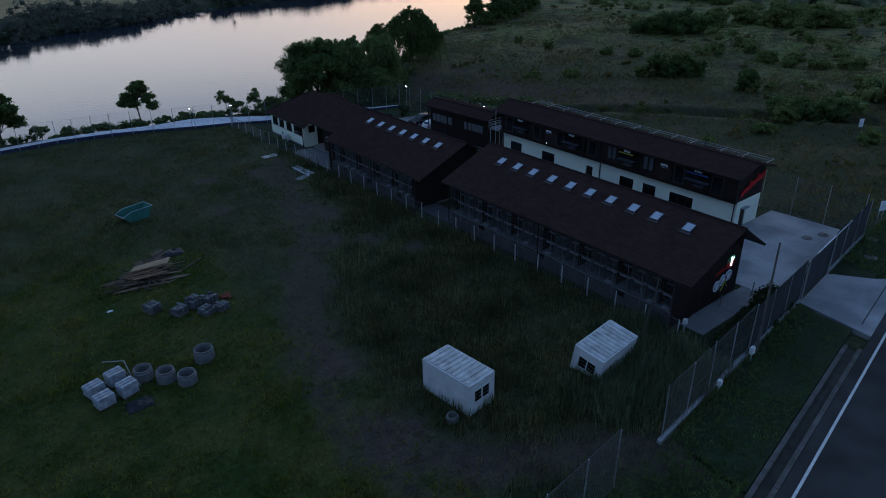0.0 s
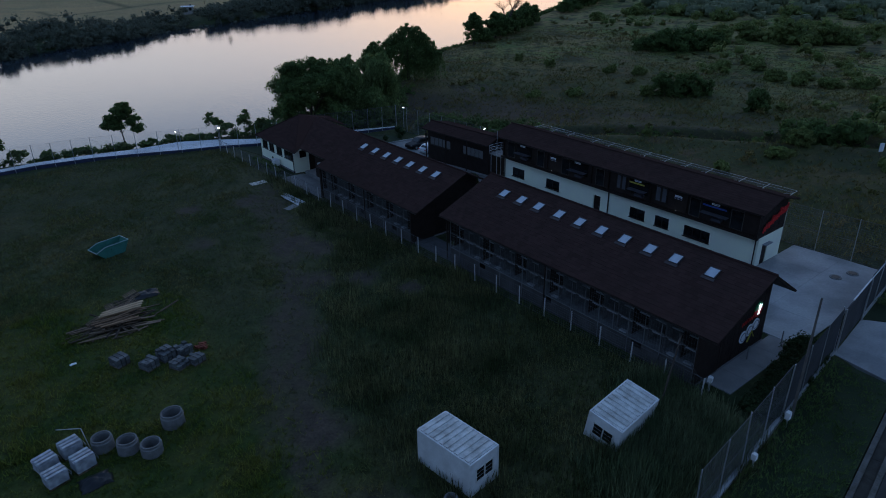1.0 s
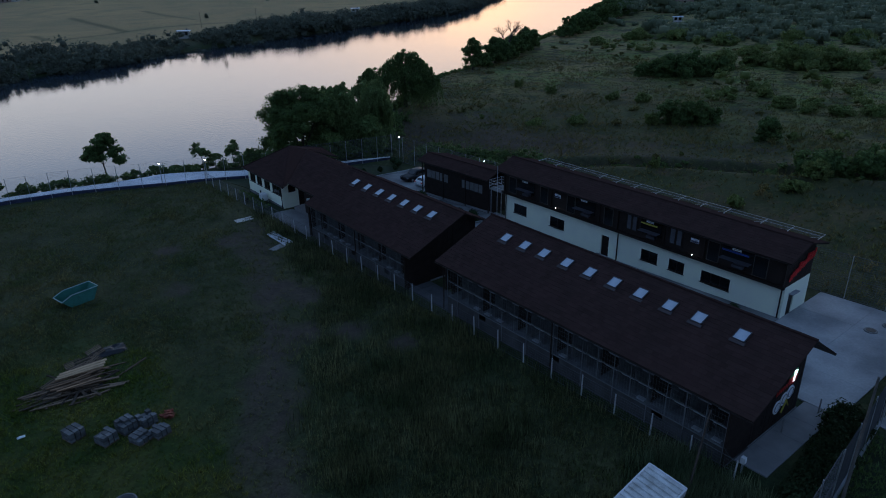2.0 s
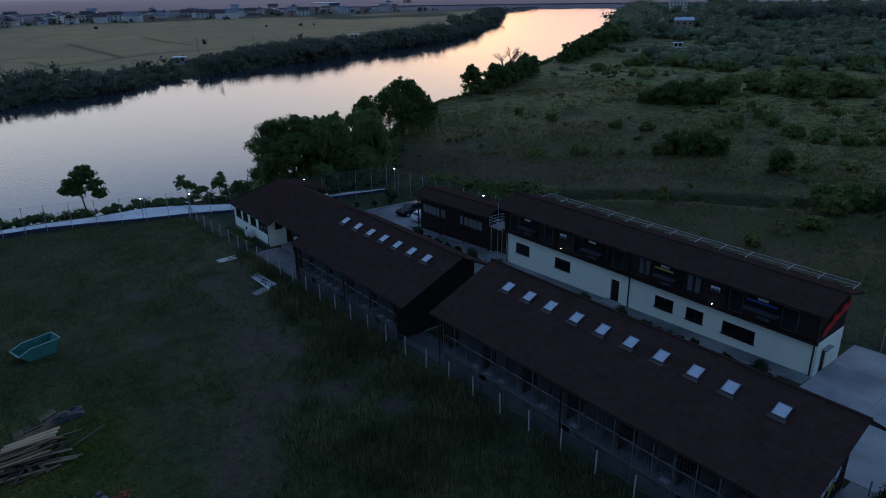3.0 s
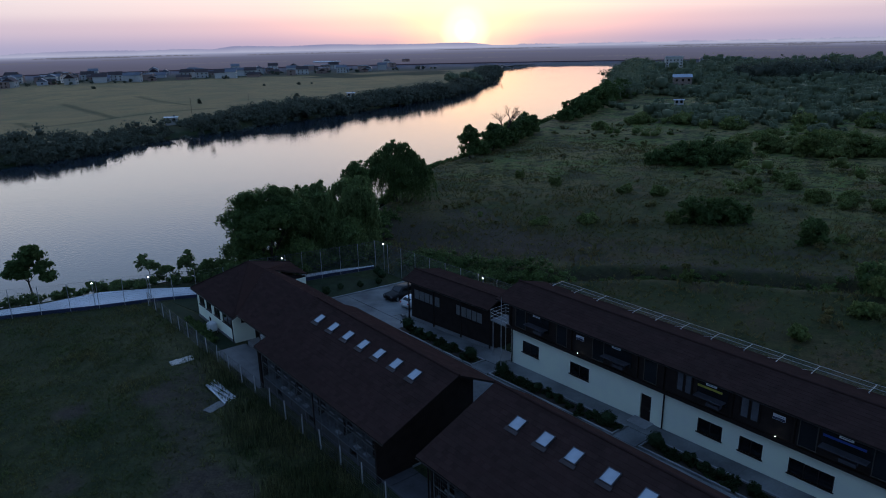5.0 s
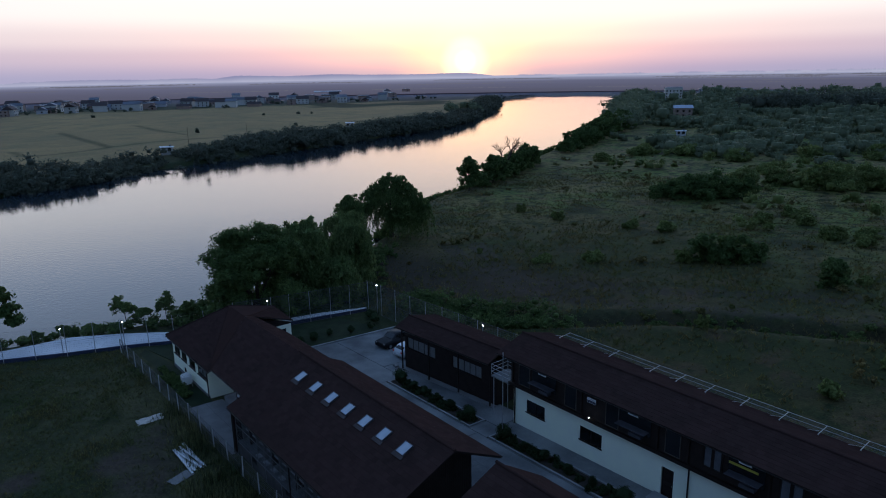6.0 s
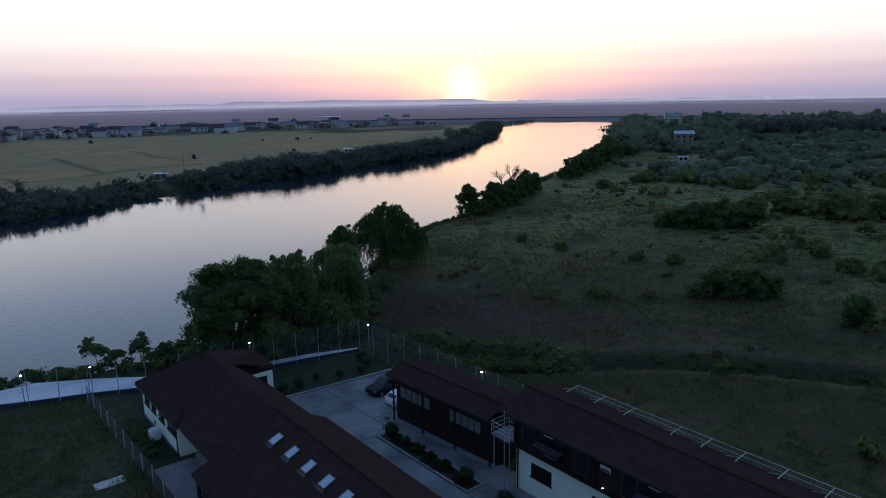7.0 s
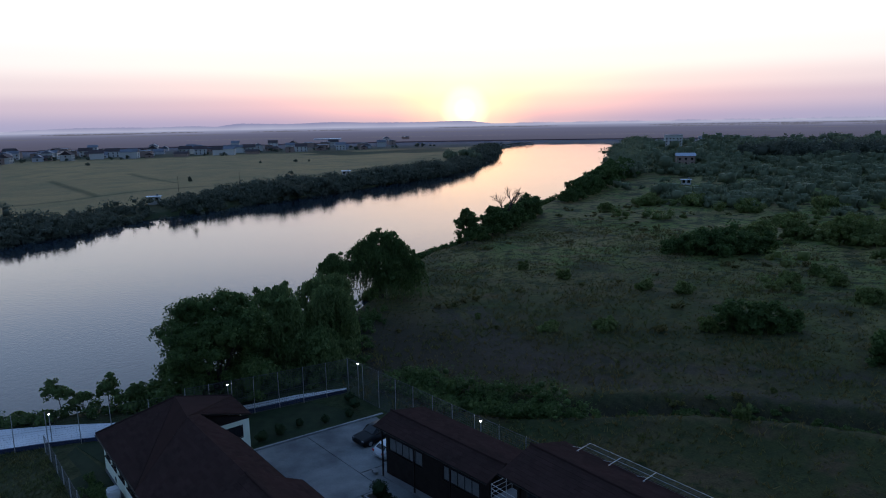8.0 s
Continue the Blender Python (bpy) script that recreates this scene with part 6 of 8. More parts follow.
def skip(x, y, rz):
    p = thing("skip_container", "green painted steel skip standing empty in the meadow", "skip", at=(x, y, gz(x, y) - 0.02), rz=rz)
    L, W, H = 1.75, 0.85, 1.25
    for s in (-1, 1):
        bm = bmesh.new()
        prof = [(-L, H * 0.70), (-0.95, 0.02), (1.15, 0.02), (L, H), (-0.75, H)]
        plate(bm, [(a, s * W, b) for a, b in prof], (0, -s * 0.03, 0))
        part("side_plate", bm, M["skip"], p)
        bm = bmesh.new()
        for a, b in (((-L, H * 0.70), (-0.75, H)), ((-0.75, H), (L, H))):
            rod(bm, (a[0], s * W, a[1]), (b[0], s * W, b[1]), 0.04, 6)
        part("rim", bm, M["skip_rim"], p)
        part("lug", B(-0.2, 0.0, min(s * (W + 0.003), s * (W + 0.12)), max(s * (W + 0.003), s * (W + 0.12)), 0.8, 0.95), M["skip"], p)
    for a, b in (((-L, H * 0.70), (-0.95, 0.02)), ((-0.95, 0.02), (1.15, 0.02)), ((1.15, 0.02), (L, H))):
        bm = bmesh.new()
        n = Vector((-(b[1] - a[1]), 0, b[0] - a[0])).normalized() * 0.03
        plate(bm, [(a[0], -W + 0.035, a[1]), (a[0], W - 0.035, a[1]), (b[0], W - 0.035, b[1]), (b[0], -W + 0.035, b[1])], tuple(n))
        part("bottom_plate", bm, M["skip_in"] if a[1] < 0.1 and b[1] < 0.1 else M["skip"], p)
    for x0, z0 in ((-L, H * 0.70), (L, H)):
        part("rim", rod(bmesh.new(), (x0, -W, z0), (x0, W, z0), 0.04, 6), M["skip_rim"], p)


M["skip_in"] = material("scraped_steel", (0.16, 0.22, 0.25), 0.6, var=0.3, scale=2)
M["skip_rim"] = material("worn_green_rim", (0.30, 0.42, 0.42), 0.5, var=0.2, scale=3)
skip(13.75, 75.9, 14)


def timber_pile():
    p = thing("timber_pile", "untidy pile of weathered boards and broken pallets", "timber pile", at=(10.2, 60.2, gz(10.2, 60.2)), rz=-14)
    plank = [as_mesh("plank", B(-l / 2, l / 2, -w / 2, w / 2, 0, t), M["timber"]) for l, w, t in ((3.2, 0.2, 0.05), (2.4, 0.16, 0.045), (1.6, 0.22, 0.05), (1.2, 0.14, 0.04), (4.0, 0.12, 0.08))]
    fresh = as_mesh("plank", B(-1.7, 1.7, -0.14, 0.14, 0, 0.06), material("fresh_timber", (0.40, 0.27, 0.16), 0.8, var=0.2, scale=1.5, fine=14, random_amount=0.2))
    worn = as_mesh("plank", B(-1.5, 1.5, -0.10, 0.10, 0, 0.05), material("brown_timber", (0.24, 0.14, 0.08), 0.85, var=0.3, scale=1.5, fine=14, random_amount=0.6))
    for i in range(62):
        k = random.randrange(5)
        x, y = random.gauss(0, 1.25), random.gauss(-0.2, 1.0)
        h = max(0.02, 0.75 - 0.26 * math.hypot(x, y * 0.9)) * random.random() + 0.02
        piece("plank", plank[k], p, pose(x, y, h, random.uniform(-5, 5), random.uniform(-9, 9), random.gauss(8, 14 if i % 2 else 45)))
    for i in range(16):
        piece("plank", plank[(0, 4)[i % 2]], p, pose(random.uniform(-2.4, 0.6), random.uniform(-1.5, 0.3), 0.06 + 0.02 * i, random.uniform(-4, 4), random.uniform(-5, 5), random.gauss(10, 7)))
    for i in range(9):
        piece("plank", worn, p, pose(random.uniform(-0.8, 1.0), -0.9 + 0.2 * i, 0.62 + 0.02 * i, random.uniform(-4, 4), random.uniform(-4, 4), random.gauss(12, 6)), "brown board")
    for i in range(3):
        piece("plank", fresh, p, pose(0.4 + 0.12 * i, 0.7 + 0.30 * i, 0.86 + 0.03 * i, 0, 1.5, 13 + 2 * i), "fresh pale board")
    for x, y, z, r in ((0.2, 2.0, 0.35, 20), (1.3, 4.6, 0.25, 28), (0.5, 2.9, 0.4, 10), (1.1, 3.2, 0.2, 50), (-0.3, 3.4, 0.1, 12), (0.9, 1.9, 0.45, 70), (-1.6, 0.4, 0.4, 35)):
        q = thing("broken_pallet")
        q.parent = p
        q.matrix_basis = pose(x, y, z, 12, -8, r)
        for i in range(6):
            part("slat", B(-0.6, 0.6, -0.5 + 0.18 * i, -0.4 + 0.18 * i, 0.08, 0.1), M["timber"], q)
        for xx in (-0.6, -0.05, 0.5):
            part("runner", B(xx, xx + 0.1, -0.5, 0.5, 0, 0.078), M["timber"], q)
    part("dark_sheet", slab(bmesh.new(), [(-2.6, -1.7, 0.10), (1.6, -1.3, 0.12), (1.9, -0.4, 0.16), (-2.2, -0.8, 0.14)], 0.03), M["dark_sheet"], p, "black sheeting")
    b = thing("brush_heap", "heap of dry twigs beside the timber pile", "twigs", at=(8.0, 61.0, gz(8, 61)))
    for i in range(40):
        a, c = random.uniform(-1.3, 1.3), random.uniform(-0.8, 0.8)
        d = random.uniform(0, 6.3)
        bm = rod(bmesh.new(), (a, c, random.uniform(0.0, 0.25)), (a + math.cos(d) * 0.8, c + math.sin(d) * 0.8, random.uniform(0.05, 0.5)), 0.018, 5)
        part("twig", bm, M["bark"], b)


timber_pile()

# metal sheets beside the fence
p = thing("metal_profiles", "bundle of pale zinc profiles lying by the fence", "metal profiles", at=(35.7, 77.6, gz(35.7, 77.6)), rz=96)
for i in range(9):
    w, long = random.uniform(0.05, 0.13), random.uniform(1.6, 2.5)
    bm = bmesh.new()
    for a, b, c, d in ((-w, w, 0.0, 0.012), (-w, -w + 0.012, 0.012, 0.07), (w - 0.012, w, 0.012, 0.07)):
        box(bm, -long, long, a, b, c, d)
    part("metal_profile", bm, M["pale_metal"], p).matrix_basis = pose(random.uniform(-0.5, 0.5), -0.55 + 0.14 * i, 0.02 + 0.08 * (i % 3), 0, 0, random.uniform(-6, 6))
p = thing("flat_board", "grey board lying flat in the weeds", "board", at=(34.3, 75.4, gz(34.3, 75.4)), rz=20)
part("board", B(-0.9, 0.9, -0.5, 0.5, 0.03, 0.07), M["plinth"], p)

# water tank at the white house, bicycle-like clutter in the entrance
p = thing("water_tank", "white plastic tank on a frame beside the house", "tank", at=(40.3, 91.6, base_plane(91.6, 40) + 0.06))
bm = B(-0.45, 0.45, -0.5, 0.5, 0.25, 1.25)
bmesh.ops.bevel(bm, geom=bm.edges[:], offset=0.12, segments=3, affect="EDGES")
part("tank", bm, M["cabin"], p, smooth=False)
for x in (-0.4, 0.35):
    for y in (-0.45, 0.4):
        part("leg", B(x, x + 0.05, y, y + 0.05, 0, 0.26), M["steel"], p)
p = thing("garden_stool", "small dark stool by the loft entrance", "stool", at=(39.9, 77.5, base_plane(77.5) + 0.07))
part("seat", B(-0.22, 0.22, -0.22, 0.22, 0.42, 0.46), M["frame"], p)
for x in (-0.2, 0.16):
    for y in (-0.2, 0.16):
        part("leg", B(x, x + 0.04, y, y + 0.04, 0, 0.42), M["frame"], p)


def car(x, y, rz, paint, label, tall):
    p = thing("parked_car", label, "car", "parked cars", at=(x, y, base_plane(y, x) + 0.09), rz=rz)
    L, W, H = (2.25, 0.92, 1.62) if tall else (2.05, 0.86, 1.45)
    prof = [(-L, 0.35), (-L, 0.72), (-L + 0.12, 0.88), (-L * 0.42, 0.98), (-L * 0.12, H - 0.06), (0.15, H), (L * 0.62, H - 0.04), (L * 0.88, 1.02), (L, 0.86), (L, 0.4), (L - 0.1, 0.25), (-L + 0.12, 0.25)]
    bm = bmesh.new()
    rows = []
    for s, k in ((-1.0, 0), (-0.8, 1), (0.8, 1), (1.0, 0)):
        rows.append([bm.verts.new((a, s * W * (1 - 0.20 * max(0, b - 0.95) / 0.6), b if (k or b < 1.0) else b - 0.05)) for a, b in prof])
    for r0, r1 in zip(rows[:-1], rows[1:]):
        for i in range(len(prof)):
            j = (i + 1) % len(prof)
            bm.faces.new((r0[i], r0[j], r1[j], r1[i]))
    bm.faces.new(rows[0])
    bm.faces.new(rows[-1][::-1])
    bmesh.ops.recalc_face_normals(bm, faces=bm.faces)
    bmesh.ops.bevel(bm, geom=[e for e in bm.edges if e.calc_face_angle(0) > 0.3], offset=0.05, segments=2, affect="EDGES")
    part("body", bm, M[paint], p, smooth=True)
    zt = H - 0.16
    bm = bmesh.new()
    plate(bm, [(-L * 0.40, -W * 0.72, 1.03), (-L * 0.40, W * 0.72, 1.03), (-L * 0.15, W * 0.66, zt), (-L * 0.15, -W * 0.66, zt)], (-0.03, 0, 0.04))
    part("windscreen", bm, M["glass"], p, "dark glass windscreen")
    bm = bmesh.new()
    plate(bm, [(L * 0.87, -W * 0.70, 1.06), (L * 0.87, W * 0.70, 1.06), (L * 0.66, W * 0.64, zt), (L * 0.66, -W * 0.64, zt)], (0.03, 0, 0.03))
    part("rear_window", bm, M["glass"], p, "dark glass rear window")
    for s in (-1, 1):
        for a, b in ((-0.36, 0.10), (0.13, 0.62)):
            bm = bmesh.new()
            plate(bm, [(L * a, s * W * 0.985, 1.02), (L * b, s * W * 0.985, 1.02), (L * (b - 0.02), s * W * 0.89, zt - 0.02), (L * (a + 0.18 if a < 0 else a), s * W * 0.89, zt - 0.02)], (0, s * 0.02, 0))
            part("side_window", bm, M["glass"], p)
        for wx in (-L * 0.62, L * 0.62):
            w = thing("wheel")
            w.parent = p
            w.matrix_basis = pose(wx, s * (W - 0.08), 0.34, 90, 0, 0)
            bm = bmesh.new()
            bmesh.ops.create_cone(bm, cap_ends=True, segments=20, radius1=0.34, radius2=0.34, depth=0.22)
            part("tyre", bm, M["dark_sheet"], w)
            bm = bmesh.new()
            bmesh.ops.create_cone(bm, cap_ends=True, segments=16, radius1=0.22, radius2=0.2, depth=0.235)
            part("rim", bm, M["steel"], w)
        part("headlight", B(-L - 0.012, -L + 0.1, min(s * W * 0.6, s * W * 0.95), max(s * W * 0.6, s * W * 0.95), 0.68, 0.82), M["pale_glass"], p, "clear headlight")
        part("tail_light", B(L - 0.1, L + 0.012, min(s * W * 0.66, s * W * 0.95), max(s * W * 0.66, s * W * 0.95), 0.72, 0.9), M["red"], p, "red tail light")
    part("number_plate", B(L + 0.003, L + 0.016, -0.26, 0.26, 0.55, 0.66), M["white_sign"], p, "plain pale number plate")
    return p


M["car_black"] = material("black_car_paint", (0.006, 0.006, 0.008), 0.38, var=0.1, bump=0, spec=0.25)
M["car_white"] = material("white_car_paint", (0.62, 0.64, 0.66), 0.25, var=0.05, bump=0, spec=0.6)
car(63.4, 88.4, 5, "car_black", "large black car parked beside the lodge", True)
car(63.1, 84.7, 184, "car_white", "white hatchback parked close to the lodge", False)
# ---- plants ----
BALL_V = np.array([(a, b, c) for a in (-1, 1) for b in (-1, 1) for c in (-1, 1)], float) / math.sqrt(3)
BALL_F = np.array([(0, 1, 3, 2), (4, 6, 7, 5), (0, 4, 5, 1), (2, 3, 7, 6), (0, 2, 6, 4), (1, 5, 7, 3)])


def foliage(centres, radii, per, size, seed=1, core=0.7, loose=1.1, thin=0.5, low=-0.4):
    """Masses of leaves: every mass is a knobbly dark heart under a skin of leaves that lie along it."""
    r = np.random.default_rng(seed)
    centres, radii = np.asarray(centres, float), np.asarray(radii, float)
    if radii.ndim == 1:
        radii = radii[:, None] * (1, 1, 0.85)
    k = len(centres)
    d = r.normal(size=(k, per, 3))
    d /= np.linalg.norm(d, axis=-1, keepdims=True)
    d[..., 2] = np.where(d[..., 2] < low, -d[..., 2], d[..., 2])
    c = (centres[:, None] + d * radii[:, None] * r.uniform(0.66, 1.22, (k, per, 1))).reshape(-1, 3)
    nrm = (d / radii[:, None]).reshape(-1, 3)
    nrm /= np.linalg.norm(nrm, axis=1, keepdims=True)
    nrm = nrm + loose * r.normal(size=nrm.shape) * 0.6
    nrm /= np.linalg.norm(nrm, axis=1, keepdims=True)
    u = np.cross(nrm, r.normal(size=nrm.shape))
    u /= np.linalg.norm(u, axis=1, keepdims=True) + 1e-9
    w = np.cross(nrm, u)
    s = size * r.uniform(0.55, 1.4, (len(c), 1))
    v = np.stack([c - u * s, c + w * s * thin + nrm * s * 0.2, c + u * s, c - w * s * thin + nrm * s * 0.2], 1).reshape(-1, 3)
    f = np.arange(len(v)).reshape(-1, 4)
    if core:
        b = centres[:, None] + BALL_V[None] * radii[:, None] * core * r.uniform(0.8, 1.25, (k, 8, 1))
        g = (BALL_F[None] + len(v) + 8 * np.arange(k)[:, None, None]).reshape(-1, 4)
        v, f = np.concatenate([v, b.reshape(-1, 3)]), np.concatenate([f, g])
    return v, f.ravel()


def strands(centres, radii, per, hang, size, seed, floor):
    """Hanging willow twigs: leaves strung along lines that fall from the top of each dome."""
    r = np.random.default_rng(seed)
    centres, radii = np.asarray(centres, float), np.asarray(radii, float)
    k, m = len(centres), 15
    d = r.normal(size=(k, per, 3))
    d /= np.linalg.norm(d, axis=-1, keepdims=True)
    d[..., 2] = np.abs(d[..., 2]) * 1.1 - 0.12
    start = (centres[:, None] + d * radii[:, None] * r.uniform(0.72, 1.04, (k, per, 1))).reshape(-1, 3)
    out = (d * (1, 1, 0)).reshape(-1, 3)
    long = hang * r.uniform(0.08, 1.3, (len(start), 1)) * (1.15 - 0.75 * np.clip(d[..., 2], 0, 1).reshape(-1, 1))
    t = np.linspace(0, 1, m)[None, :, None]
    sway = r.normal(size=(len(start), 1, 3)) * (0.4, 0.4, 0)
    c = start[:, None] + out[:, None] * (0.5 * np.sqrt(t)) * long[:, None] * 0.35 + (0, 0, -1) * t * long[:, None] + sway * t + r.normal(size=(len(start), m, 3)) * 0.07
    c = c.reshape(-1, 3)
    c = c[c[:, 2] > floor]
    n = len(c)
    u = r.normal(size=(n, 3)) * (0.35, 0.35, 0.25) + (0, 0, -1)
    u /= np.linalg.norm(u, axis=1, keepdims=True)
    w = np.cross(u, r.normal(size=(n, 3)))
    w /= np.linalg.norm(w, axis=1, keepdims=True) + 1e-9
    s = size * r.uniform(0.6, 1.4, (n, 1))
    v = np.stack([c - u * s, c + w * s * 0.36, c + u * s, c - w * s * 0.36], 1).reshape(-1, 3)
    return v, np.arange(4 * n)


def trunk_mesh(h, r0, targets, seed, name="trunk"):
    """A tapered trunk with limbs that reach towards the targets."""
    rr = random.Random(seed)
    bm = bmesh.new()

    def limb(a, b, ra, rb, n=4, sides=7):
        a, b = Vector(a), Vector(b)
        prev = None
        side = (b - a).orthogonal().normalized() * (b - a).length * 0.08 * rr.uniform(-1, 1)
        for i in range(n + 1):
            t = i / n
            c = a.lerp(b, t) + side * math.sin(math.pi * t)
            r = ra + (rb - ra) * t
            ring = [bm.verts.new(c + Vector((r * math.cos(2 * math.pi * q / sides), r * math.sin(2 * math.pi * q / sides), 0))) for q in range(sides)]
            if prev:
                for q in range(sides):
                    bm.faces.new((prev[q], prev[(q + 1) % sides], ring[(q + 1) % sides], ring[q]))
            prev = ring
        return b

    fork = (rr.uniform(-0.2, 0.2), rr.uniform(-0.2, 0.2), h)
    limb((0, 0, -0.4), fork, r0 * 1.25, r0 * 0.75, 5, 9)
    for t in targets:
        mid = Vector(fork).lerp(Vector(t), 0.45) + Vector((0, 0, 0.12 * (Vector(t) - Vector(fork)).length))
        limb(fork, mid, r0 * 0.5, r0 * 0.3, 3, 6)
        limb(mid, t, r0 * 0.3, r0 * 0.08, 3, 5)
    return as_mesh(name, bm, M["bark"])


ALONG, INLAND = np.array((0.76, -0.65, 0)), np.array((-0.65, -0.76, 0))


def lobed_tree(x, y, lobes, leaf, mat, label, seed=1, per=70, sub=15, trunk=0.25, name="tree", group="", hang=0.0, knob=(0.24, 0.44), core=0.6):
    """A tree whose crown is a set of domes: (along the bank, inland, height of the middle, radius, half height)."""
    g = gz(x, y)
    r = np.random.default_rng(seed)
    t = thing(name, label, "tree", group, at=(x, y, g))
    mid = np.array([ALONG * a + INLAND * b + (0, 0, z) for a, b, z, q, h in lobes])
    rad = np.array([(q, q, h) for a, b, z, q, h in lobes])
    if hang:
        v, f = strands(mid, rad, per, hang, leaf, seed + 1, 0.25)
        knots = mid[:, None] + r.normal(size=(len(lobes), 9, 3)) * rad[:, None] * (0.46, 0.46, 0.42)
        v2, f2 = foliage(knots.reshape(-1, 3), np.repeat(rad.mean(1) * 0.30, 9), 34, leaf * 1.1, seed + 2, core=0.55)
    else:
        d = r.normal(size=(len(lobes), sub, 3))
        d /= np.linalg.norm(d, axis=-1, keepdims=True)
        d[..., 2] = np.where(d[..., 2] < -0.55, -d[..., 2], d[..., 2])
        c = (mid[:, None] + d * rad[:, None] * r.uniform(0.45, 0.88, (len(lobes), sub, 1))).reshape(-1, 3)
        q = np.repeat(rad.mean(1), sub) * r.uniform(*knob, len(lobes) * sub)
        v, f = foliage(c, q, per, leaf, seed + 1, core=core)
        v2, f2 = foliage(mid, rad * 0.55, 40, leaf, seed + 2)
    f = np.concatenate([f, f2 + len(v)])
    v = np.concatenate([v, v2])
    v[:, 2] = np.maximum(v[:, 2], 0.05)
    base = min(z - h for a, b, z, q, h in lobes)
    tops = [tuple(c) for c in mid[:10]]
    piece("trunk", trunk_mesh(max(0.5, base + 0.6), trunk, tops, seed), t)
    piece("crown", raw_mesh("crown", v, f, 4, M[mat]), t)
    return t


def round_crown(r, z0, z1, n, seed, lean=0.0):
    """Domes for an uneven crown between two heights."""
    g = random.Random(seed)
    h = (z1 - z0) / 2
    out = [(0, 0, z0 + h, r * 0.72, h * 0.86)]
    for i in range(n):
        a, u = 6.283 * (i + g.uniform(-0.3, 0.3)) / n, g.uniform(-0.5, 0.75)
        q = r * g.uniform(0.34, 0.52)
        k = (r - q) * math.sqrt(max(0.1, 1 - u * u * 0.8))
        out.append((k * math.cos(a) + lean * u, k * math.sin(a), z0 + h * (1 + u * 0.75), q, min(q, h) * g.uniform(0.7, 0.95)))
    if z0 < 0.2:
        out += [(0.62 * r * math.cos(a), 0.62 * r * math.sin(a), h * 0.42, r * 0.5, h * 0.5) for a in (0.4, 1.9, 3.3, 4.9)]
    out.append((g.uniform(-0.3, 0.3) * r + lean, 0, z1 - r * 0.3, r * 0.42, r * 0.32))
    return out


def weeping(r, z0, z1, n, seed, tilt=0.0):
    """Small domes spread over a crown that is wide below and ragged above."""
    g = random.Random(seed)
    out = []
    for i in range(n):
        v = (i + 0.5) / n
        reach = r * (1 - 0.45 * v ** 3)
        a = 2.4 * i + g.uniform(-0.7, 0.7)
        q = r * g.uniform(0.26, 0.42)
        k = max(0.0, reach - q) * g.uniform(0.55, 1.0)
        out.append((k * math.cos(a) + tilt * (1 - v), k * math.sin(a), z0 + (z1 - z0 - q * 0.7) * v, q, q * 0.78))
    return out


# on the near bank
lobed_tree(55.9, 109.6, round_crown(7.3, 0.15, 12.0, 11, 6) + [(-4.6, 0, 2.8, 2.4, 2.0), (3.6, 0.5, 2.8, 2.6, 2.2), (1.6, 0, 10.8, 2.2, 1.6)], 0.16, "leaf_dark", "large broad walnut tree with dark dense leaves on the bank", seed=3, per=120, sub=18, trunk=0.38, knob=(0.20, 0.40), core=0.5)
lobed_tree(64.6, 112.6, weeping(4.8, 2.6, 11.6, 16, 8), 0.25, "leaf_mid", "willow with drooping grey green foliage on the bank", seed=8, per=105, trunk=0.28, hang=3.6)
lobed_tree(68.2, 108.9, weeping(3.6, 1.8, 6.4, 11, 13), 0.23, "leaf_mid", "low willow with drooping foliage by the fence", seed=13, per=110, hang=2.6, trunk=0.2)
lobed_tree(73.0, 113.6, weeping(4.3, 2.4, 10.6, 15, 15), 0.25, "leaf_mid", "willow with a tall rounded crown by the fence corner", seed=15, per=105, hang=3.4)
lobed_tree(74.4, 118.2, [(0, 0, 9.2, 1.9, 1.5), (-1.9, 0, 8.3, 1.7, 1.5), (2.0, 0, 9.6, 1.6, 1.3), (-3.4, 0, 6.2, 1.6, 1.4), (1.0, 1.2, 6.6, 2.2, 1.8), (3.0, 0.6, 7.2, 1.5, 1.4), (-1.0, 1.0, 5.0, 2.0, 1.6)], 0.19, "leaf_mid", "dense bankside willow with a ragged top", seed=21, per=120, hang=2.4)
lobed_tree(83.8, 131.2, [(0, 0, 10.2, 1.6, 1.3), (-1.3, 0.2, 8.8, 1.4, 1.2), (1.2, 0, 9.0, 1.3, 1.2), (0.2, 0.8, 7.2, 1.7, 1.4), (-1.0, 0, 5.8, 1.2, 1.0), (1.4, 0.2, 6.2, 1.2, 1.0), (0, 0.5, 4.4, 1.5, 1.1)], 0.2, "leaf_dark", "upright willow with a small round head on the river bank", seed=22, per=140, hang=3.2)
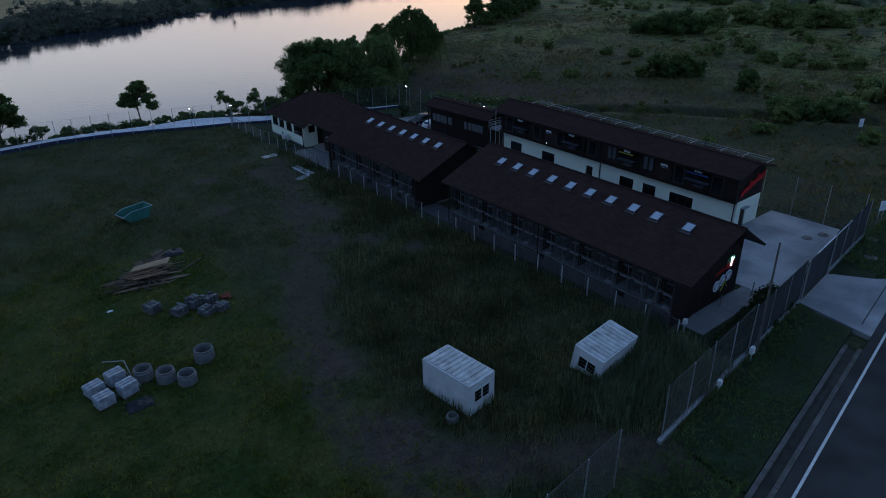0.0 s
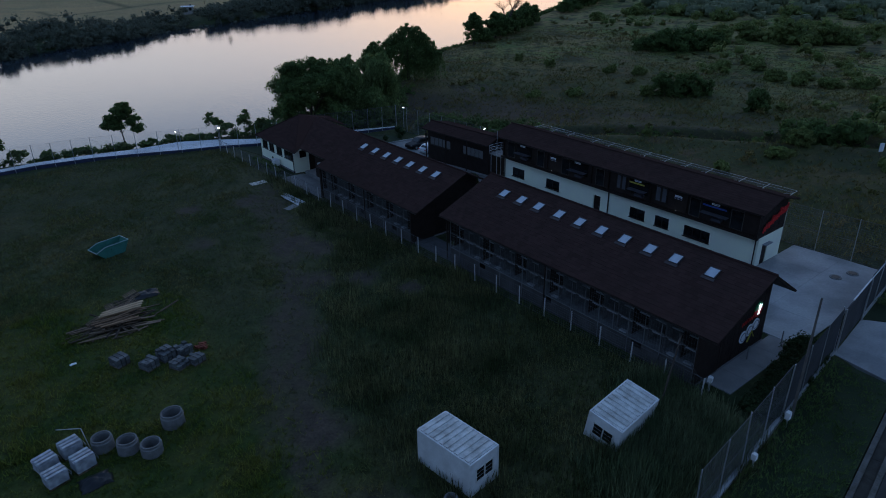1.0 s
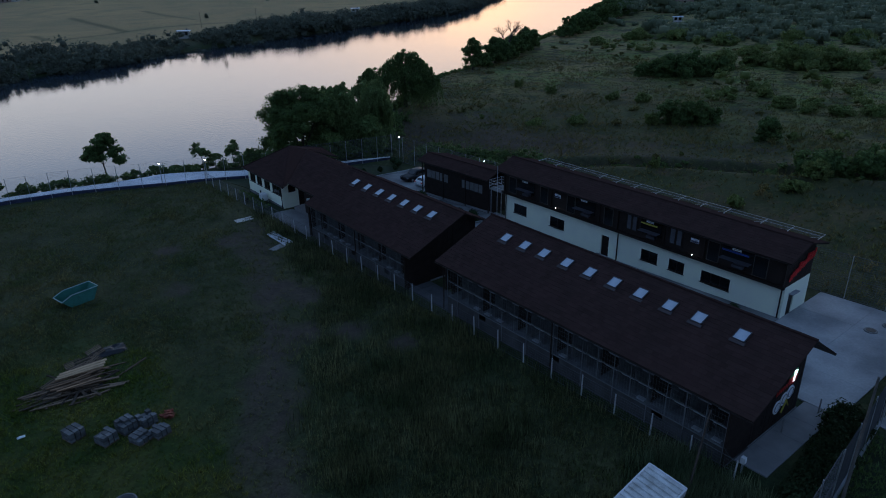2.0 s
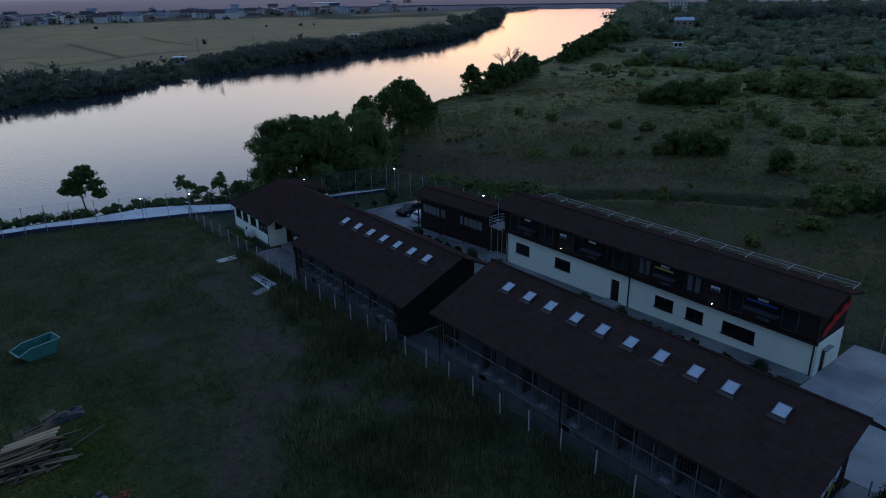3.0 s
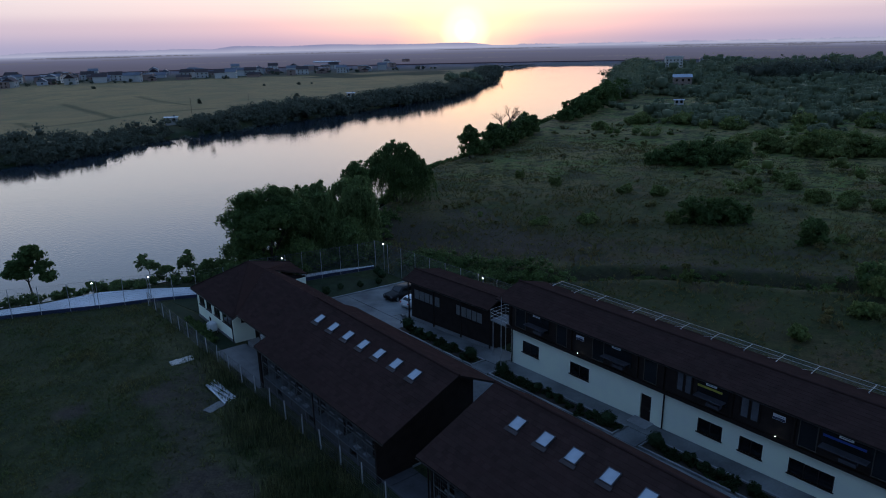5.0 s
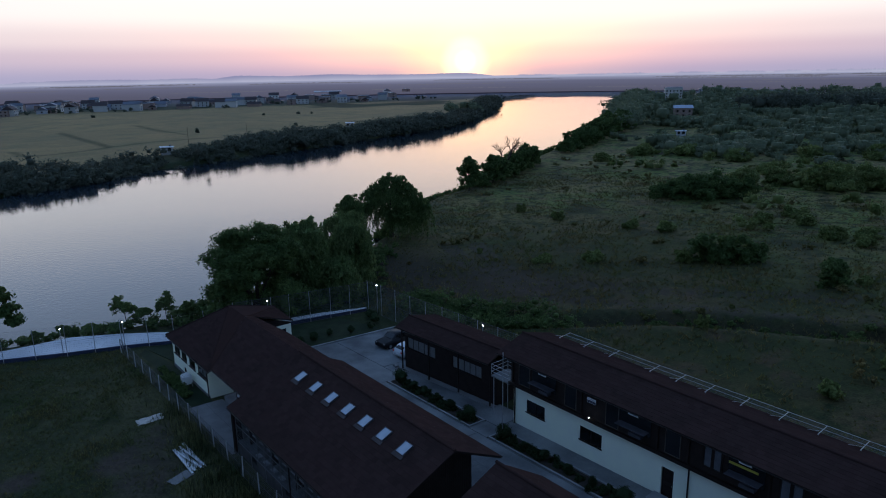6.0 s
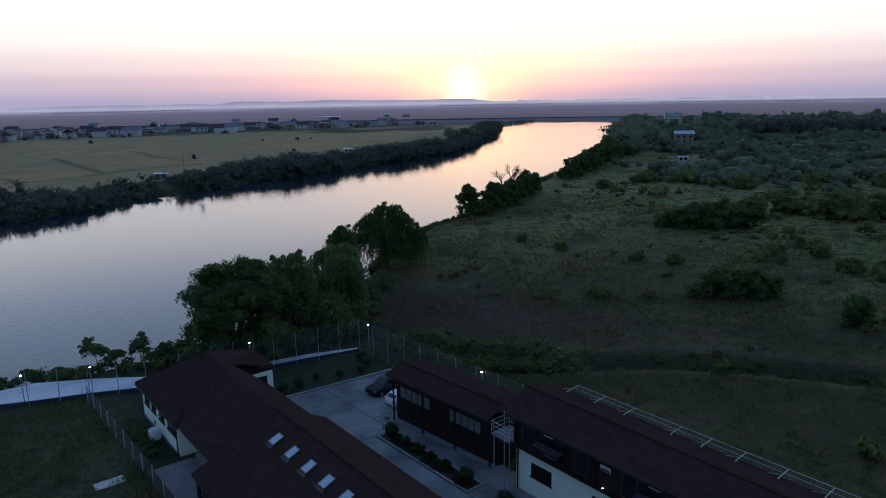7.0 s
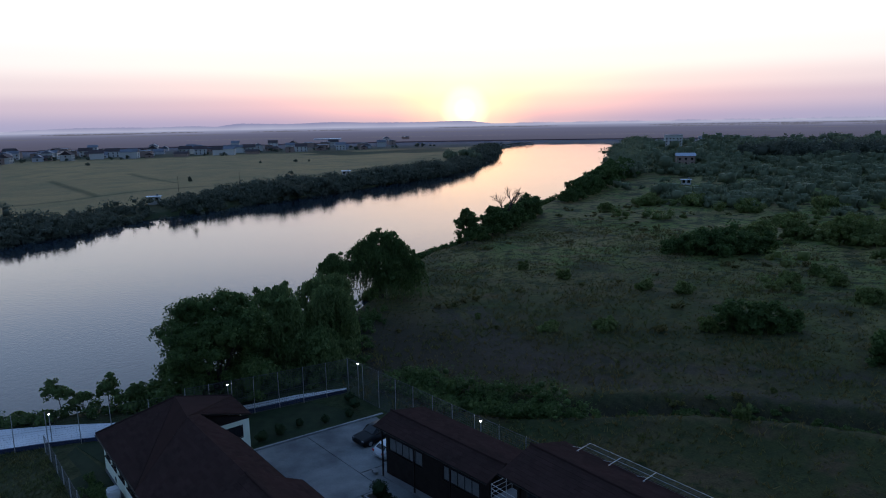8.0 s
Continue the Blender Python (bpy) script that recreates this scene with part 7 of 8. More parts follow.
BIG_WILLOW = [(-0.6, 0, 10.6, 2.0, 1.5), (1.7, -0.6, 10.9, 1.6, 1.2), (-2.7, 0.3, 9.3, 1.8, 1.5), (3.4, 0.2, 9.2, 1.7, 1.3), (-4.5, 0, 7.8, 1.6, 1.4), (5.0, 0.5, 7.5, 1.7, 1.3), (6.4, 0, 5.9, 1.3, 1.0), (0.3, 1.9, 8.2, 2.0, 1.4), (2.5, 2.3, 6.9, 1.8, 1.3), (-2.5, 2.0, 6.8, 1.8, 1.4), (-5.3, 0.6, 6.0, 1.1, 0.9), (0.8, -2, 8.6, 2.0, 1.4), (-1.8, -2.2, 7.4, 1.8, 1.3), (3.7, -2, 6.8, 1.6, 1.2), (-1.2, 2.4, 4.8, 1.7, 1.2), (1.2, 2.6, 4.6, 1.7, 1.2), (3.8, 1.8, 4.6, 1.6, 1.1), (5.8, 0.8, 4.0, 1.3, 0.9), (3.0, -1.2, 4.8, 1.7, 1.3)]
lobed_tree(94.6, 133.8, BIG_WILLOW, 0.22, "leaf_dark", "large weeping willow hanging over the water", seed=34, per=105, hang=4.4, trunk=0.4)
lobed_tree(136.3, 158.2, [(0, 0, 6.2, 2.1, 2.4), (-1.5, 0, 4.4, 2.0, 2.2), (1.4, 0, 4.8, 2.2, 2.0), (0.2, 0.5, 2.4, 2.8, 2.2), (2.9, 0, 2.8, 1.8, 1.7), (-0.4, 0, 7.8, 1.3, 1.1)], 0.30, "leaf_dark", "upright dark tree alone on the bank", seed=41, per=46, sub=13)
for x, y, q, h, n in ((143.5, 161, 2.2, 3.4, 1), (149.5, 163.6, 3.6, 8.0, 2), (155, 166.6, 4.2, 6.8, 3), (161, 169.5, 4.4, 6.2, 8), (167, 173, 4.6, 6.8, 4), (174, 176.4, 4.4, 7.0, 5), (181, 180, 4.2, 7.4, 6), (187, 184, 2.8, 4.6, 7)):
    lobed_tree(x, y, round_crown(q, 0.1, h, 6, n), 0.34, "leaf_dark", "dense dark shrub on the river bank", seed=50 + n, per=34, sub=9, name="bank_shrub", group="bank shrubs", trunk=0.16)
for x, y, q, h, n in ((217, 199, 3.6, 4.8, 1), (225, 203, 5.0, 6.8, 2), (234, 207, 5.4, 8.0, 3), (244, 212, 5.6, 7.4, 4), (254, 217, 6.2, 9.0, 5), (266, 222, 6.0, 9.4, 6), (279, 229, 6.4, 9.0, 7), (292, 236, 6.6, 10.4, 8), (306, 242, 6.4, 9.4, 9), (320, 249, 6.8, 10.0, 10), (333, 255, 6.0, 8.0, 11)):
    lobed_tree(x + 1.0, y - 2.6, round_crown(q * 0.95, 0.1, h, 6, n + 20), 0.46, "leaf_dark", "dense dark tree clump on the river bank", seed=70 + n, per=30, sub=9, name="bank_tree", group="bank trees", trunk=0.2)


def dead_tree(x, y):
    t = thing("dead_tree", "bare dead tree with thin pale branches", "tree", at=(x, y, gz(x, y)))
    rr = random.Random(12)
    bm = bmesh.new()

    def fork(a, way, long, r, depth):
        b = a + way * long
        rod(bm, a, b, r, 5)
        if depth == 0:
            return
        for i in range(3 if depth > 2 else 2):
            turn = Vector((rr.gauss(0, 1), rr.gauss(0, 1), rr.gauss(0.25, 0.6))).normalized()
            fork(b, (way + turn * 0.75).normalized(), long * rr.uniform(0.6, 0.85), r * 0.66, depth - 1)

    fork(Vector((0, 0, -0.3)), Vector((0.05, 0, 1)), 4.2, 0.26, 5)
    part("trunk", bm, M["bark"], t)


dead_tree(160, 169)

# at the shore fence
lobed_tree(27.2, 118.6, [(0.2, 0, 5.6, 2.3, 1.9), (-1.6, 0, 4.6, 1.6, 1.1), (1.8, 0, 4.4, 1.6, 1.3), (0.9, 0, 6.9, 1.3, 1.1), (-0.5, 0.3, 3.8, 1.6, 1.1), (2.4, 0, 3.3, 1.1, 0.9), (-2.3, 0, 3.9, 1.0, 0.7)], 0.19, "leaf_dark", "small round tree beyond the shore fence", seed=91, per=60, sub=15, trunk=0.12, knob=(0.26, 0.46), core=0.7)
lobed_tree(7.2, 121.0, round_crown(4.2, 0.6, 7.6, 8, 92), 0.22, "leaf_dark", "bushy tree beyond the shore fence", seed=92, per=60, sub=15, trunk=0.16)
for x, y, q, h, n in ((40.3, 114.0, 1.5, 4.3, 1), (44.9, 112.2, 1.3, 4.4, 2), (42.4, 114.2, 1.2, 2.2, 3), (47.5, 111.5, 1.2, 2.8, 4), (12.5, 121, 1.4, 2.2, 5), (16.0, 120, 1.0, 1.6, 6), (31.0, 117.4, 0.9, 1.4, 7), (34.0, 117, 1.1, 1.9, 8), (36.8, 116.3, 1.0, 1.6, 9), (50.2, 110.0, 1.4, 2.4, 10), (20.5, 119, 0.9, 1.3, 11)):
    lobed_tree(x, y, round_crown(q * 1.15, 0.25 * h, h, 5, n + 40), 0.13, "leaf_mid", "leafy sapling and reeds behind the shore fence", seed=100 + n, per=30, sub=10, trunk=0.05, name="sapling", group="saplings on the shore", core=0.5)


def shrubbery(name, pts, heights, per, size, mat, label, seed, category="shrubs", rep=5, spread=0.34, core=0.6, lobe=(0.26, 0.46)):
    """Many shrubs in one mesh, for woods and thickets that nobody could count."""
    pts, heights = np.asarray(pts, float), np.asarray(heights, float)
    r = np.random.default_rng(seed)
    z = ground_z(pts[:, 0], pts[:, 1])
    c = np.repeat(np.column_stack([pts, z + heights * 0.42]), rep, 0)
    hh = np.repeat(heights, rep)
    c += r.normal(size=c.shape) * np.column_stack([hh * spread, hh * spread, hh * 0.16])
    q = hh * r.uniform(*lobe, len(hh))
    v, f = foliage(c, np.column_stack([q * 1.1, q * 1.1, q]), per, size, seed, core)
    low = np.repeat(z, rep)
    low = np.concatenate([np.repeat(low, per * 4), np.repeat(low, 8)])
    v[:, 2] = np.maximum(v[:, 2], low - 0.1)
    return tagged(new(name, raw_mesh(name, v, f, 4, M[mat])), label, category, kind="stuff")


def scatter(n, x0, x1, y0, y1, keep, seed):
    r = np.random.default_rng(seed)
    x, y = r.uniform(x0, x1, n), r.uniform(y0, y1, n)
    k = r.random(n) < keep(x, y)
    return np.column_stack([x[k], y[k]])


# far bank belt of trees
def belt():
    r = np.random.default_rng(5)
    pts, hs = [], []
    for (ax, ay), (bx, by) in zip(FAR_BANK[1:-1], FAR_BANK[2:]):
        d = math.hypot(bx - ax, by - ay)
        n = int(d * (2.2 if bx < 400 else 1.1))
        t = r.random(n)
        east = np.clip((ax + (bx - ax) * t) / 250, 0, 1)
        deep = 33 - 15 * east
        o = np.where(r.random(n) < 0.3, r.uniform(-3.0, 3.0, n), r.random(n) * deep - 1.0)
        nx, ny = -(by - ay) / d, (bx - ax) / d
        pts.append(np.column_stack([ax + (bx - ax) * t + nx * o, ay + (by - ay) * t + ny * o]))
        lump = lattice_noise(ax + (bx - ax) * t, np.zeros(n), 13, 44)
        hs.append((np.where(o < 6, 1.6 + 4.2 * lump ** 1.5, 2.0 + 3.6 * lump) + (r.random(n) < 0.10) * r.uniform(0.5, 3.0, n) + 1.6 * east) * (1 - 0.85 * (ax + (bx - ax) * t > 585)))
    pts, hs = np.concatenate(pts), np.concatenate(hs)
    keep = (pts[:, 0] > -140)
    for hx, hy in ((108, 313), (231, 372)):
        keep &= seg_distance(pts[:, 0], pts[:, 1], [(hx, hy), (hx - 8, hy - 30)]) > 2.6
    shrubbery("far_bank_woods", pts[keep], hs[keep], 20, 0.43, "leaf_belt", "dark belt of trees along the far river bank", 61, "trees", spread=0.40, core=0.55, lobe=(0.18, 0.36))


belt()


MEADOW = [(331, 256), (352, 247), (340, 222), (316, 200), (299, 187), (282, 196), (245, 180), (214, 148), (197, 143), (214, 165), (245, 198), (282, 225)]


def clear_of_houses(x, y):
    """Open grass beside the shed and short gaps in the trees by the houses."""
    k = 1.0 - 0.85 * inside(x, y, MEADOW)
    for line, w in (([(303, 201), (272, 180)], 7), ([(420, 273), (385, 250)], 13), ([(654, 430), (560, 368)], 15)):
        k = k * (seg_distance(x, y, line) > w)
    return k


def scrub_density(x, y):
    """Bushes gather in drifts, closer together towards the south east and the distance."""
    bank = seg_distance(x, y, NEAR_BANK)
    d = lattice_noise(x, y, 26, 12) * 0.55 + lattice_noise(x, y, 9, 13) * 0.45
    far = smooth(125, 265, x + 0.5 * (120 - y))
    return np.clip((d - (0.57 - 0.42 * far)) * 3.0, 0, 1) * (0.2 + 0.8 * far) * smooth(14, 34, bank) * ~inside(x, y, RIVER) * (seg_distance(x, y, NEAR_BANK) < seg_distance(x, y, FAR_BANK)) * clear_of_houses(x, y)


def low_density(x, y):
    d = lattice_noise(x, y, 14, 31) * 0.6 + lattice_noise(x, y, 5, 32) * 0.4
    return np.clip((d - 0.46) * 2.4, 0, 1) * smooth(4, 12, seg_distance(x, y, NEAR_BANK)) * ~inside(x, y, RIVER) * smooth(74, 90, x)


pts = scatter(6400, 105, 560, -120, 420, scrub_density, 71)
hs = 1.4 + 4.8 * np.random.default_rng(3).random(len(pts)) ** 1.5
near = (pts[:, 0] < 240)
shrubbery("thicket", pts[near], hs[near] * 0.8, 46, 0.24, "leaf_scrub", "thicket of low green scrub", 72)
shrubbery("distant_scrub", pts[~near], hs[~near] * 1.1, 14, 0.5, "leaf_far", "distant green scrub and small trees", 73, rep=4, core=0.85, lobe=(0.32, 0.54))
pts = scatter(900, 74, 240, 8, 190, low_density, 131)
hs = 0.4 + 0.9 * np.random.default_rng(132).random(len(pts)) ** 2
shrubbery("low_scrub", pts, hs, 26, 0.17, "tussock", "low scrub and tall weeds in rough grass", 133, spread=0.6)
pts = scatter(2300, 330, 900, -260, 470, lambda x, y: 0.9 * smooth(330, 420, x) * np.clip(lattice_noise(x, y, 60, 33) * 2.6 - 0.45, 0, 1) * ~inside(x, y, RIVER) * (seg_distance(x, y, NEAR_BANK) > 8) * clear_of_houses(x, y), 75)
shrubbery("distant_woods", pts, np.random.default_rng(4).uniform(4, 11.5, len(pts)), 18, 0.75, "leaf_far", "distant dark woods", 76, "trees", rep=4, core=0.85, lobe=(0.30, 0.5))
g = np.random.default_rng(6)
pts = np.column_stack([g.uniform(480, 640, 230), np.zeros(230)])
pts[:, 1] = 240 - 0.85 * (pts[:, 0] - 500) + g.normal(0, 13, 230)
shrubbery("plantation", pts, g.uniform(10, 15, 230), 36, 0.8, "leaf_belt", "dark dense plantation of tall trees", 79, "trees", spread=0.22)
t = np.random.default_rng(8).random(170)
pts = np.column_stack([300 + 470 * t + np.random.default_rng(9).normal(0, 6, 170), 236 + 320 * t + np.random.default_rng(10).normal(0, 5, 170)])
pts = pts[~inside(pts[:, 0], pts[:, 1], RIVER) & (clear_of_houses(pts[:, 0], pts[:, 1]) > 0)]
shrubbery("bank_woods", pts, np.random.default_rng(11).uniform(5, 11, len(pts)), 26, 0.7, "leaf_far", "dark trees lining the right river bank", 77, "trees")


def bush(x, y, r, h, label, seed, mat):
    """A ragged bush of several mounds of different height."""
    g = np.random.default_rng(seed)
    t = thing("bush", label, "bush", "bushes in the scrub", at=(x, y, gz(x, y)))
    n = int(5 + 1.9 * r)
    cs, rs, tops = [], [], []
    for i in range(n):
        a, q = g.uniform(0, 6.28), r * 0.72 * g.random() ** 0.6
        sr, sh = r * g.uniform(0.26, 0.46), h * g.uniform(0.55, 1.0) * (1 - 0.4 * (q / r) ** 2)
        ox, oy = q * math.cos(a), 0.85 * q * math.sin(a)
        tops.append((ox, oy, sh * 0.7))
        for _ in range(7):
            d = g.normal(size=3)
            d /= np.linalg.norm(d)
            cs.append((ox + 0.7 * d[0] * sr, oy + 0.7 * d[1] * sr, max(0.2, sh * (0.42 + 0.42 * d[2]))))
            k = g.uniform(0.32, 0.6) * min(sr, sh)
            rs.append((k, k, k * 0.85))
    v, f = foliage(cs, rs, int(18 + 9 * min(r, 5)), 0.18 + 0.014 * r, seed + 1)
    v[:, 2] = np.maximum(v[:, 2], -0.1)
    piece("trunk", trunk_mesh(0.3, 0.08, tops[:6], seed), t)
    piece("crown", raw_mesh("crown", v, f, 4, M[mat]), t)


# single bushes in the scrub behind the rear fence
BUSHES = ((164, 114, 5.8, 8.2), (168.5, 109, 6.0, 8.4), (173, 104.5, 4.6, 6.4), (160.5, 117.5, 3.2, 4.4), (191, 113, 5.2, 5.4), (197, 107.5, 5.4, 5.8), (203, 102, 4.6, 5.4), (197, 95, 5.5, 8.2), (202, 90, 6.0, 8.6), (206, 84, 5.0, 5.6), (118, 80.6, 3.4, 5.6), (120.6, 77.8, 3.6, 5.8), (123, 75.6, 2.4, 3.8), (115.6, 83, 1.8, 2.6), (118.5, 62.5, 3.2, 5.4), (121.5, 59.5, 1.2, 1.4), (105.5, 47.5, 4.4, 5.2), (109, 43, 3.8, 4.4), (101.5, 47, 2.4, 3.0), (147, 73.5, 3.0, 2.8), (151, 69.5, 2.8, 2.4), (145, 67.5, 2.6, 2.2), (147.5, 62.5, 3.0, 2.4), (152, 57.5, 3.4, 2.8), (150.5, 88, 2.6, 2.6), (161, 86.5, 3.0, 2.8), (155, 82, 2.6, 2.4), (92.2, 66, 1.1, 2.2), (124.5, 128, 1.3, 2.8), (124.8, 117.6, 1.6, 2.4), (128, 102, 2.0, 1.8), (130.5, 96.5, 2.4, 2.0), (107, 94, 2.6, 1.6), (101, 99.5, 2.4, 1.2), (208, 171, 3.4, 4.0), (98, 112, 0.7, 1.2), (99.5, 34, 2.4, 1.8), (85, 49, 1.6, 1.4), (96, 46.5, 2.2, 1.6), (126, 44, 4.0, 3.8), (133, 38, 3.6, 3.4), (232, 172, 6.0, 4.6), (241, 160, 6.0, 5.0), (249, 152, 6.0, 4.6), (238, 139, 6.0, 4.4), (256, 122, 7.0, 5.0), (270, 108, 7.0, 5.4), (225, 104, 6.0, 4.4), (218, 120, 4.5, 3.2))
for i, (x, y, r, h) in enumerate(BUSHES):
    bush(x, y, r, h, "broad dark green bush in rough grass" if r > 2 else "small ragged bush in rough grass", 200 + i, "leaf_dark" if h > 3.4 and x < 180 else "leaf_scrub")

# brambles along the rear fence and the ditch
def strip(line, n, width, seed):
    r = np.random.default_rng(seed)
    seg = np.array([math.hypot(b[0] - a[0], b[1] - a[1]) for a, b in zip(line[:-1], line[1:])])
    pick = r.choice(len(seg), n, p=seg / seg.sum())
    t = r.random(n)
    a, b = np.array(line)[pick], np.array(line)[pick + 1]
    return a + (b - a) * t[:, None] + r.normal(size=(n, 2)) * width


shrubbery("brambles", np.concatenate([strip([(74.5, 98), (75, 91), (77.5, 86), (82, 81)], 150, 1.3, 81), strip(DITCH[2:], 230, 0.7, 80)]), np.concatenate([np.random.default_rng(82).uniform(0.9, 2.3, 150), np.random.default_rng(83).uniform(0.3, 0.9, 230)]), 40, 0.12, "leaf_dark", "low brambles along an overgrown ditch", 83, core=0.4)
shrubbery("bank_reeds", strip([(46, 112), (53, 113), (60, 116), (66, 119)], 60, 1.4, 84), np.random.default_rng(85).uniform(1.0, 2.4, 60), 30, 0.2, "leaf_dark", "undergrowth beneath the bankside trees", 86)
shrubbery("undergrowth", np.concatenate([strip([(50, 108.8), (58, 108), (66, 107.4), (71, 107)], 110, 0.9, 184), strip([(72, 107), (75, 112), (79, 119), (88, 127)], 60, 1.1, 185)]), np.random.default_rng(186).uniform(0.6, 1.9, 170), 40, 0.12, "leaf_dark", "dense undergrowth between fence and bankside trees", 187)
shrubbery("shore_reeds", strip([(-8, 121), (10, 121.5), (24, 118.5), (33, 116.6), (40, 114), (47, 110.8), (53, 108)], 150, 0.8, 87), np.random.default_rng(88).uniform(0.5, 1.5, 150), 22, 0.16, "leaf_dark", "reeds and weeds behind the promenade", 89)
shrubbery("bank_grass", strip([(91, 136.5), (124, 161), (136, 165.5), (173, 183), (233, 217)], 260, 1.2, 90), np.random.default_rng(91).uniform(0.8, 2.2, 260), 18, 0.3, "leaf_dark", "reeds at the waterline", 92)


# hedges and clipped balls in the court
def clipped(x, y, r, label, name="clipped_bush"):
    g = np.random.default_rng(int(x * 7 + y))
    d = g.normal(size=(16, 3))
    d *= 0.62 * r / np.linalg.norm(d, axis=1, keepdims=True)
    v, f = foliage(d + (0, 0, r * 0.9), r * g.uniform(0.3, 0.52, 16), 80, 0.05, int(x * 7 + y), core=0)
    t = thing(name, label, "shrub", "clipped bushes", at=(x, y, base_plane(y, x) + 0.1))
    bm = bmesh.new()
    bmesh.ops.create_icosphere(bm, subdivisions=3, radius=r * 0.74)
    for q in bm.verts:
        q.co *= 1 + 0.22 * noise.noise(q.co * 3.5 + Vector((x, y, 0)))
        q.co.z += r * 0.9
    part("core", bm, M["evergreen"], t)
    piece("leaves", raw_mesh("leaves", v, f, 4, M["evergreen"]), t)


for x, y, r in ((57.4, 78.8, 0.80), (57.4, 76.6, 0.5), (57.4, 74.9, 0.48), (57.4, 73.0, 0.45), (57.4, 71.0, 0.5), (57.4, 68.3, 0.75), (57.3, 63.7, 0.75), (57.3, 61.4, 0.42), (57.3, 59.2, 0.5), (57.3, 56.8, 0.45), (57.3, 54.4, 0.4), (57.3, 51.6, 0.72), (57.3, 47.2, 0.75), (57.3, 44.6, 0.45), (57.3, 42.0, 0.42), (57.3, 39.6, 0.5), (57.3, 36.8, 0.42), (57.3, 33.8, 0.72)):
    clipped(x, y, r, "round clipped evergreen bush in a bed" if r > 0.6 else "low dark bush in a planting bed")
for x, y, r in ((61.5, 95.0, 0.5), (56.5, 95.2, 0.7), (64.2, 94.8, 0.5), (54.4, 94.9, 0.6), (59.0, 96.0, 0.45), (66.0, 96.6, 0.8), (66.6, 98.6, 0.7)):
    clipped(x, y, r, "dark shrub on the lawn by the parking")
shrubbery("hedge_plants", np.concatenate([strip([(57.4, 67.8), (57.4, 79)], 50, 0.25, 95), strip([(57.3, 51.2), (57.3, 64)], 50, 0.25, 96), strip([(57.3, 33.4), (57.3, 47.6)], 60, 0.25, 97)]), np.random.default_rng(98).uniform(0.35, 0.6, 160), 30, 0.09, "evergreen", "low dark planting in the beds", 99)
shrubbery("hedge", strip([(39.8, 19.7), (50.0, 20.9)], 190, 0.38, 101), np.random.default_rng(102).uniform(0.75, 1.05, 190), 34, 0.10, "evergreen", "dark clipped hedge inside the road fence", 103, "hedge")
shrubbery("fence_creeper", strip([(39.6, 97), (39.4, 88)], 26, 0.3, 104), np.random.default_rng(105).uniform(0.4, 0.9, 26), 26, 0.1, "leaf_dark", "weeds and shrubs beside the white house", 106)


# grass and weeds
def blades(name, pts, h, per, width, lean, mat, label, seed, lift=0.0):
    r = np.random.default_rng(seed)
    n = len(pts)
    p = np.repeat(pts, per, 0) + r.normal(size=(n * per, 2)) * np.repeat(h, per)[:, None] * 0.30
    hh = np.repeat(h, per) * r.uniform(0.5, 1.2, n * per)
    z = ground_z(p[:, 0], p[:, 1]) + lift
    a = r.uniform(0, 2 * np.pi, n * per)
    d = np.column_stack([np.cos(a), np.sin(a)])
    tip = p + r.normal(size=p.shape) * (hh * lean)[:, None]
    w = width * (0.6 + 0.8 * r.random(n * per)) * (0.5 + hh)
    v = np.stack([np.column_stack([p - d * w[:, None], z - 0.02]), np.column_stack([p + d * w[:, None], z - 0.02]), np.column_stack([tip, z + hh])], 1).reshape(-1, 3)
    return tagged(new(name, raw_mesh(name, v, np.arange(3 * n * per), 3, M[mat])), label, "grass", kind="stuff")


def turf(x, y):
    return (1 - bare_mask(x, y)) * (x < 38.0) * (y > 13.5 + 0.1 * x)


pts = scatter(150000, -12, 38, 12, 113, lambda x, y: turf(x, y) * np.clip(0.15 + 1.2 * lattice_noise(x, y, 4, 20) * (0.3 + lattice_noise(x, y, 1.3, 28)), 0, 1), 120)
hgt = 0.10 + 0.42 * (lattice_noise(pts[:, 0], pts[:, 1], 6, 21) * 0.5 + 0.5 * lattice_noise(pts[:, 0], pts[:, 1], 1.7, 27)) ** 2
lush = smooth(20, 12, pts[:, 0]) * smooth(72, 60, pts[:, 1]) > 0.25 + 0.5 * lattice_noise(pts[:, 0], pts[:, 1], 5, 71)
blades("meadow_grass", pts[~lush], hgt[~lush], 4, 0.034, 0.6, "grass", "short tufted meadow grass", 121)
blades("lush_grass", pts[lush], hgt[lush] * 1.1, 5, 0.032, 0.6, "lush", "fresh green meadow grass round the stored goods", 138)
weed_edge = lambda y: np.interp(y, (17, 35, 45, 53, 58, 62, 80, 90), (18, 18.6, 21.0, 26.0, 29.0, 32, 35.2, 36.2))
weed = lambda x, y: turf(x, y) * np.clip(smooth(-1.5, 2.5, x - weed_edge(y)) * (0.1 + 0.9 * lattice_noise(x, y, 5, 22)), 0, 1) * (1 - smooth(80, 92, y))
pts = scatter(30000, 14, 38, 17, 92, weed, 122)
hgt = 0.35 + 0.75 * (0.5 * lattice_noise(pts[:, 0], pts[:, 1], 3.5, 23) + 0.5 * lattice_noise(pts[:, 0], pts[:, 1], 1.1, 29)) ** 1.3
blades("tall_weeds", pts, hgt * 1.15, 9, 0.019, 0.15, "weeds", "tall dark weeds between track and fence", 123)
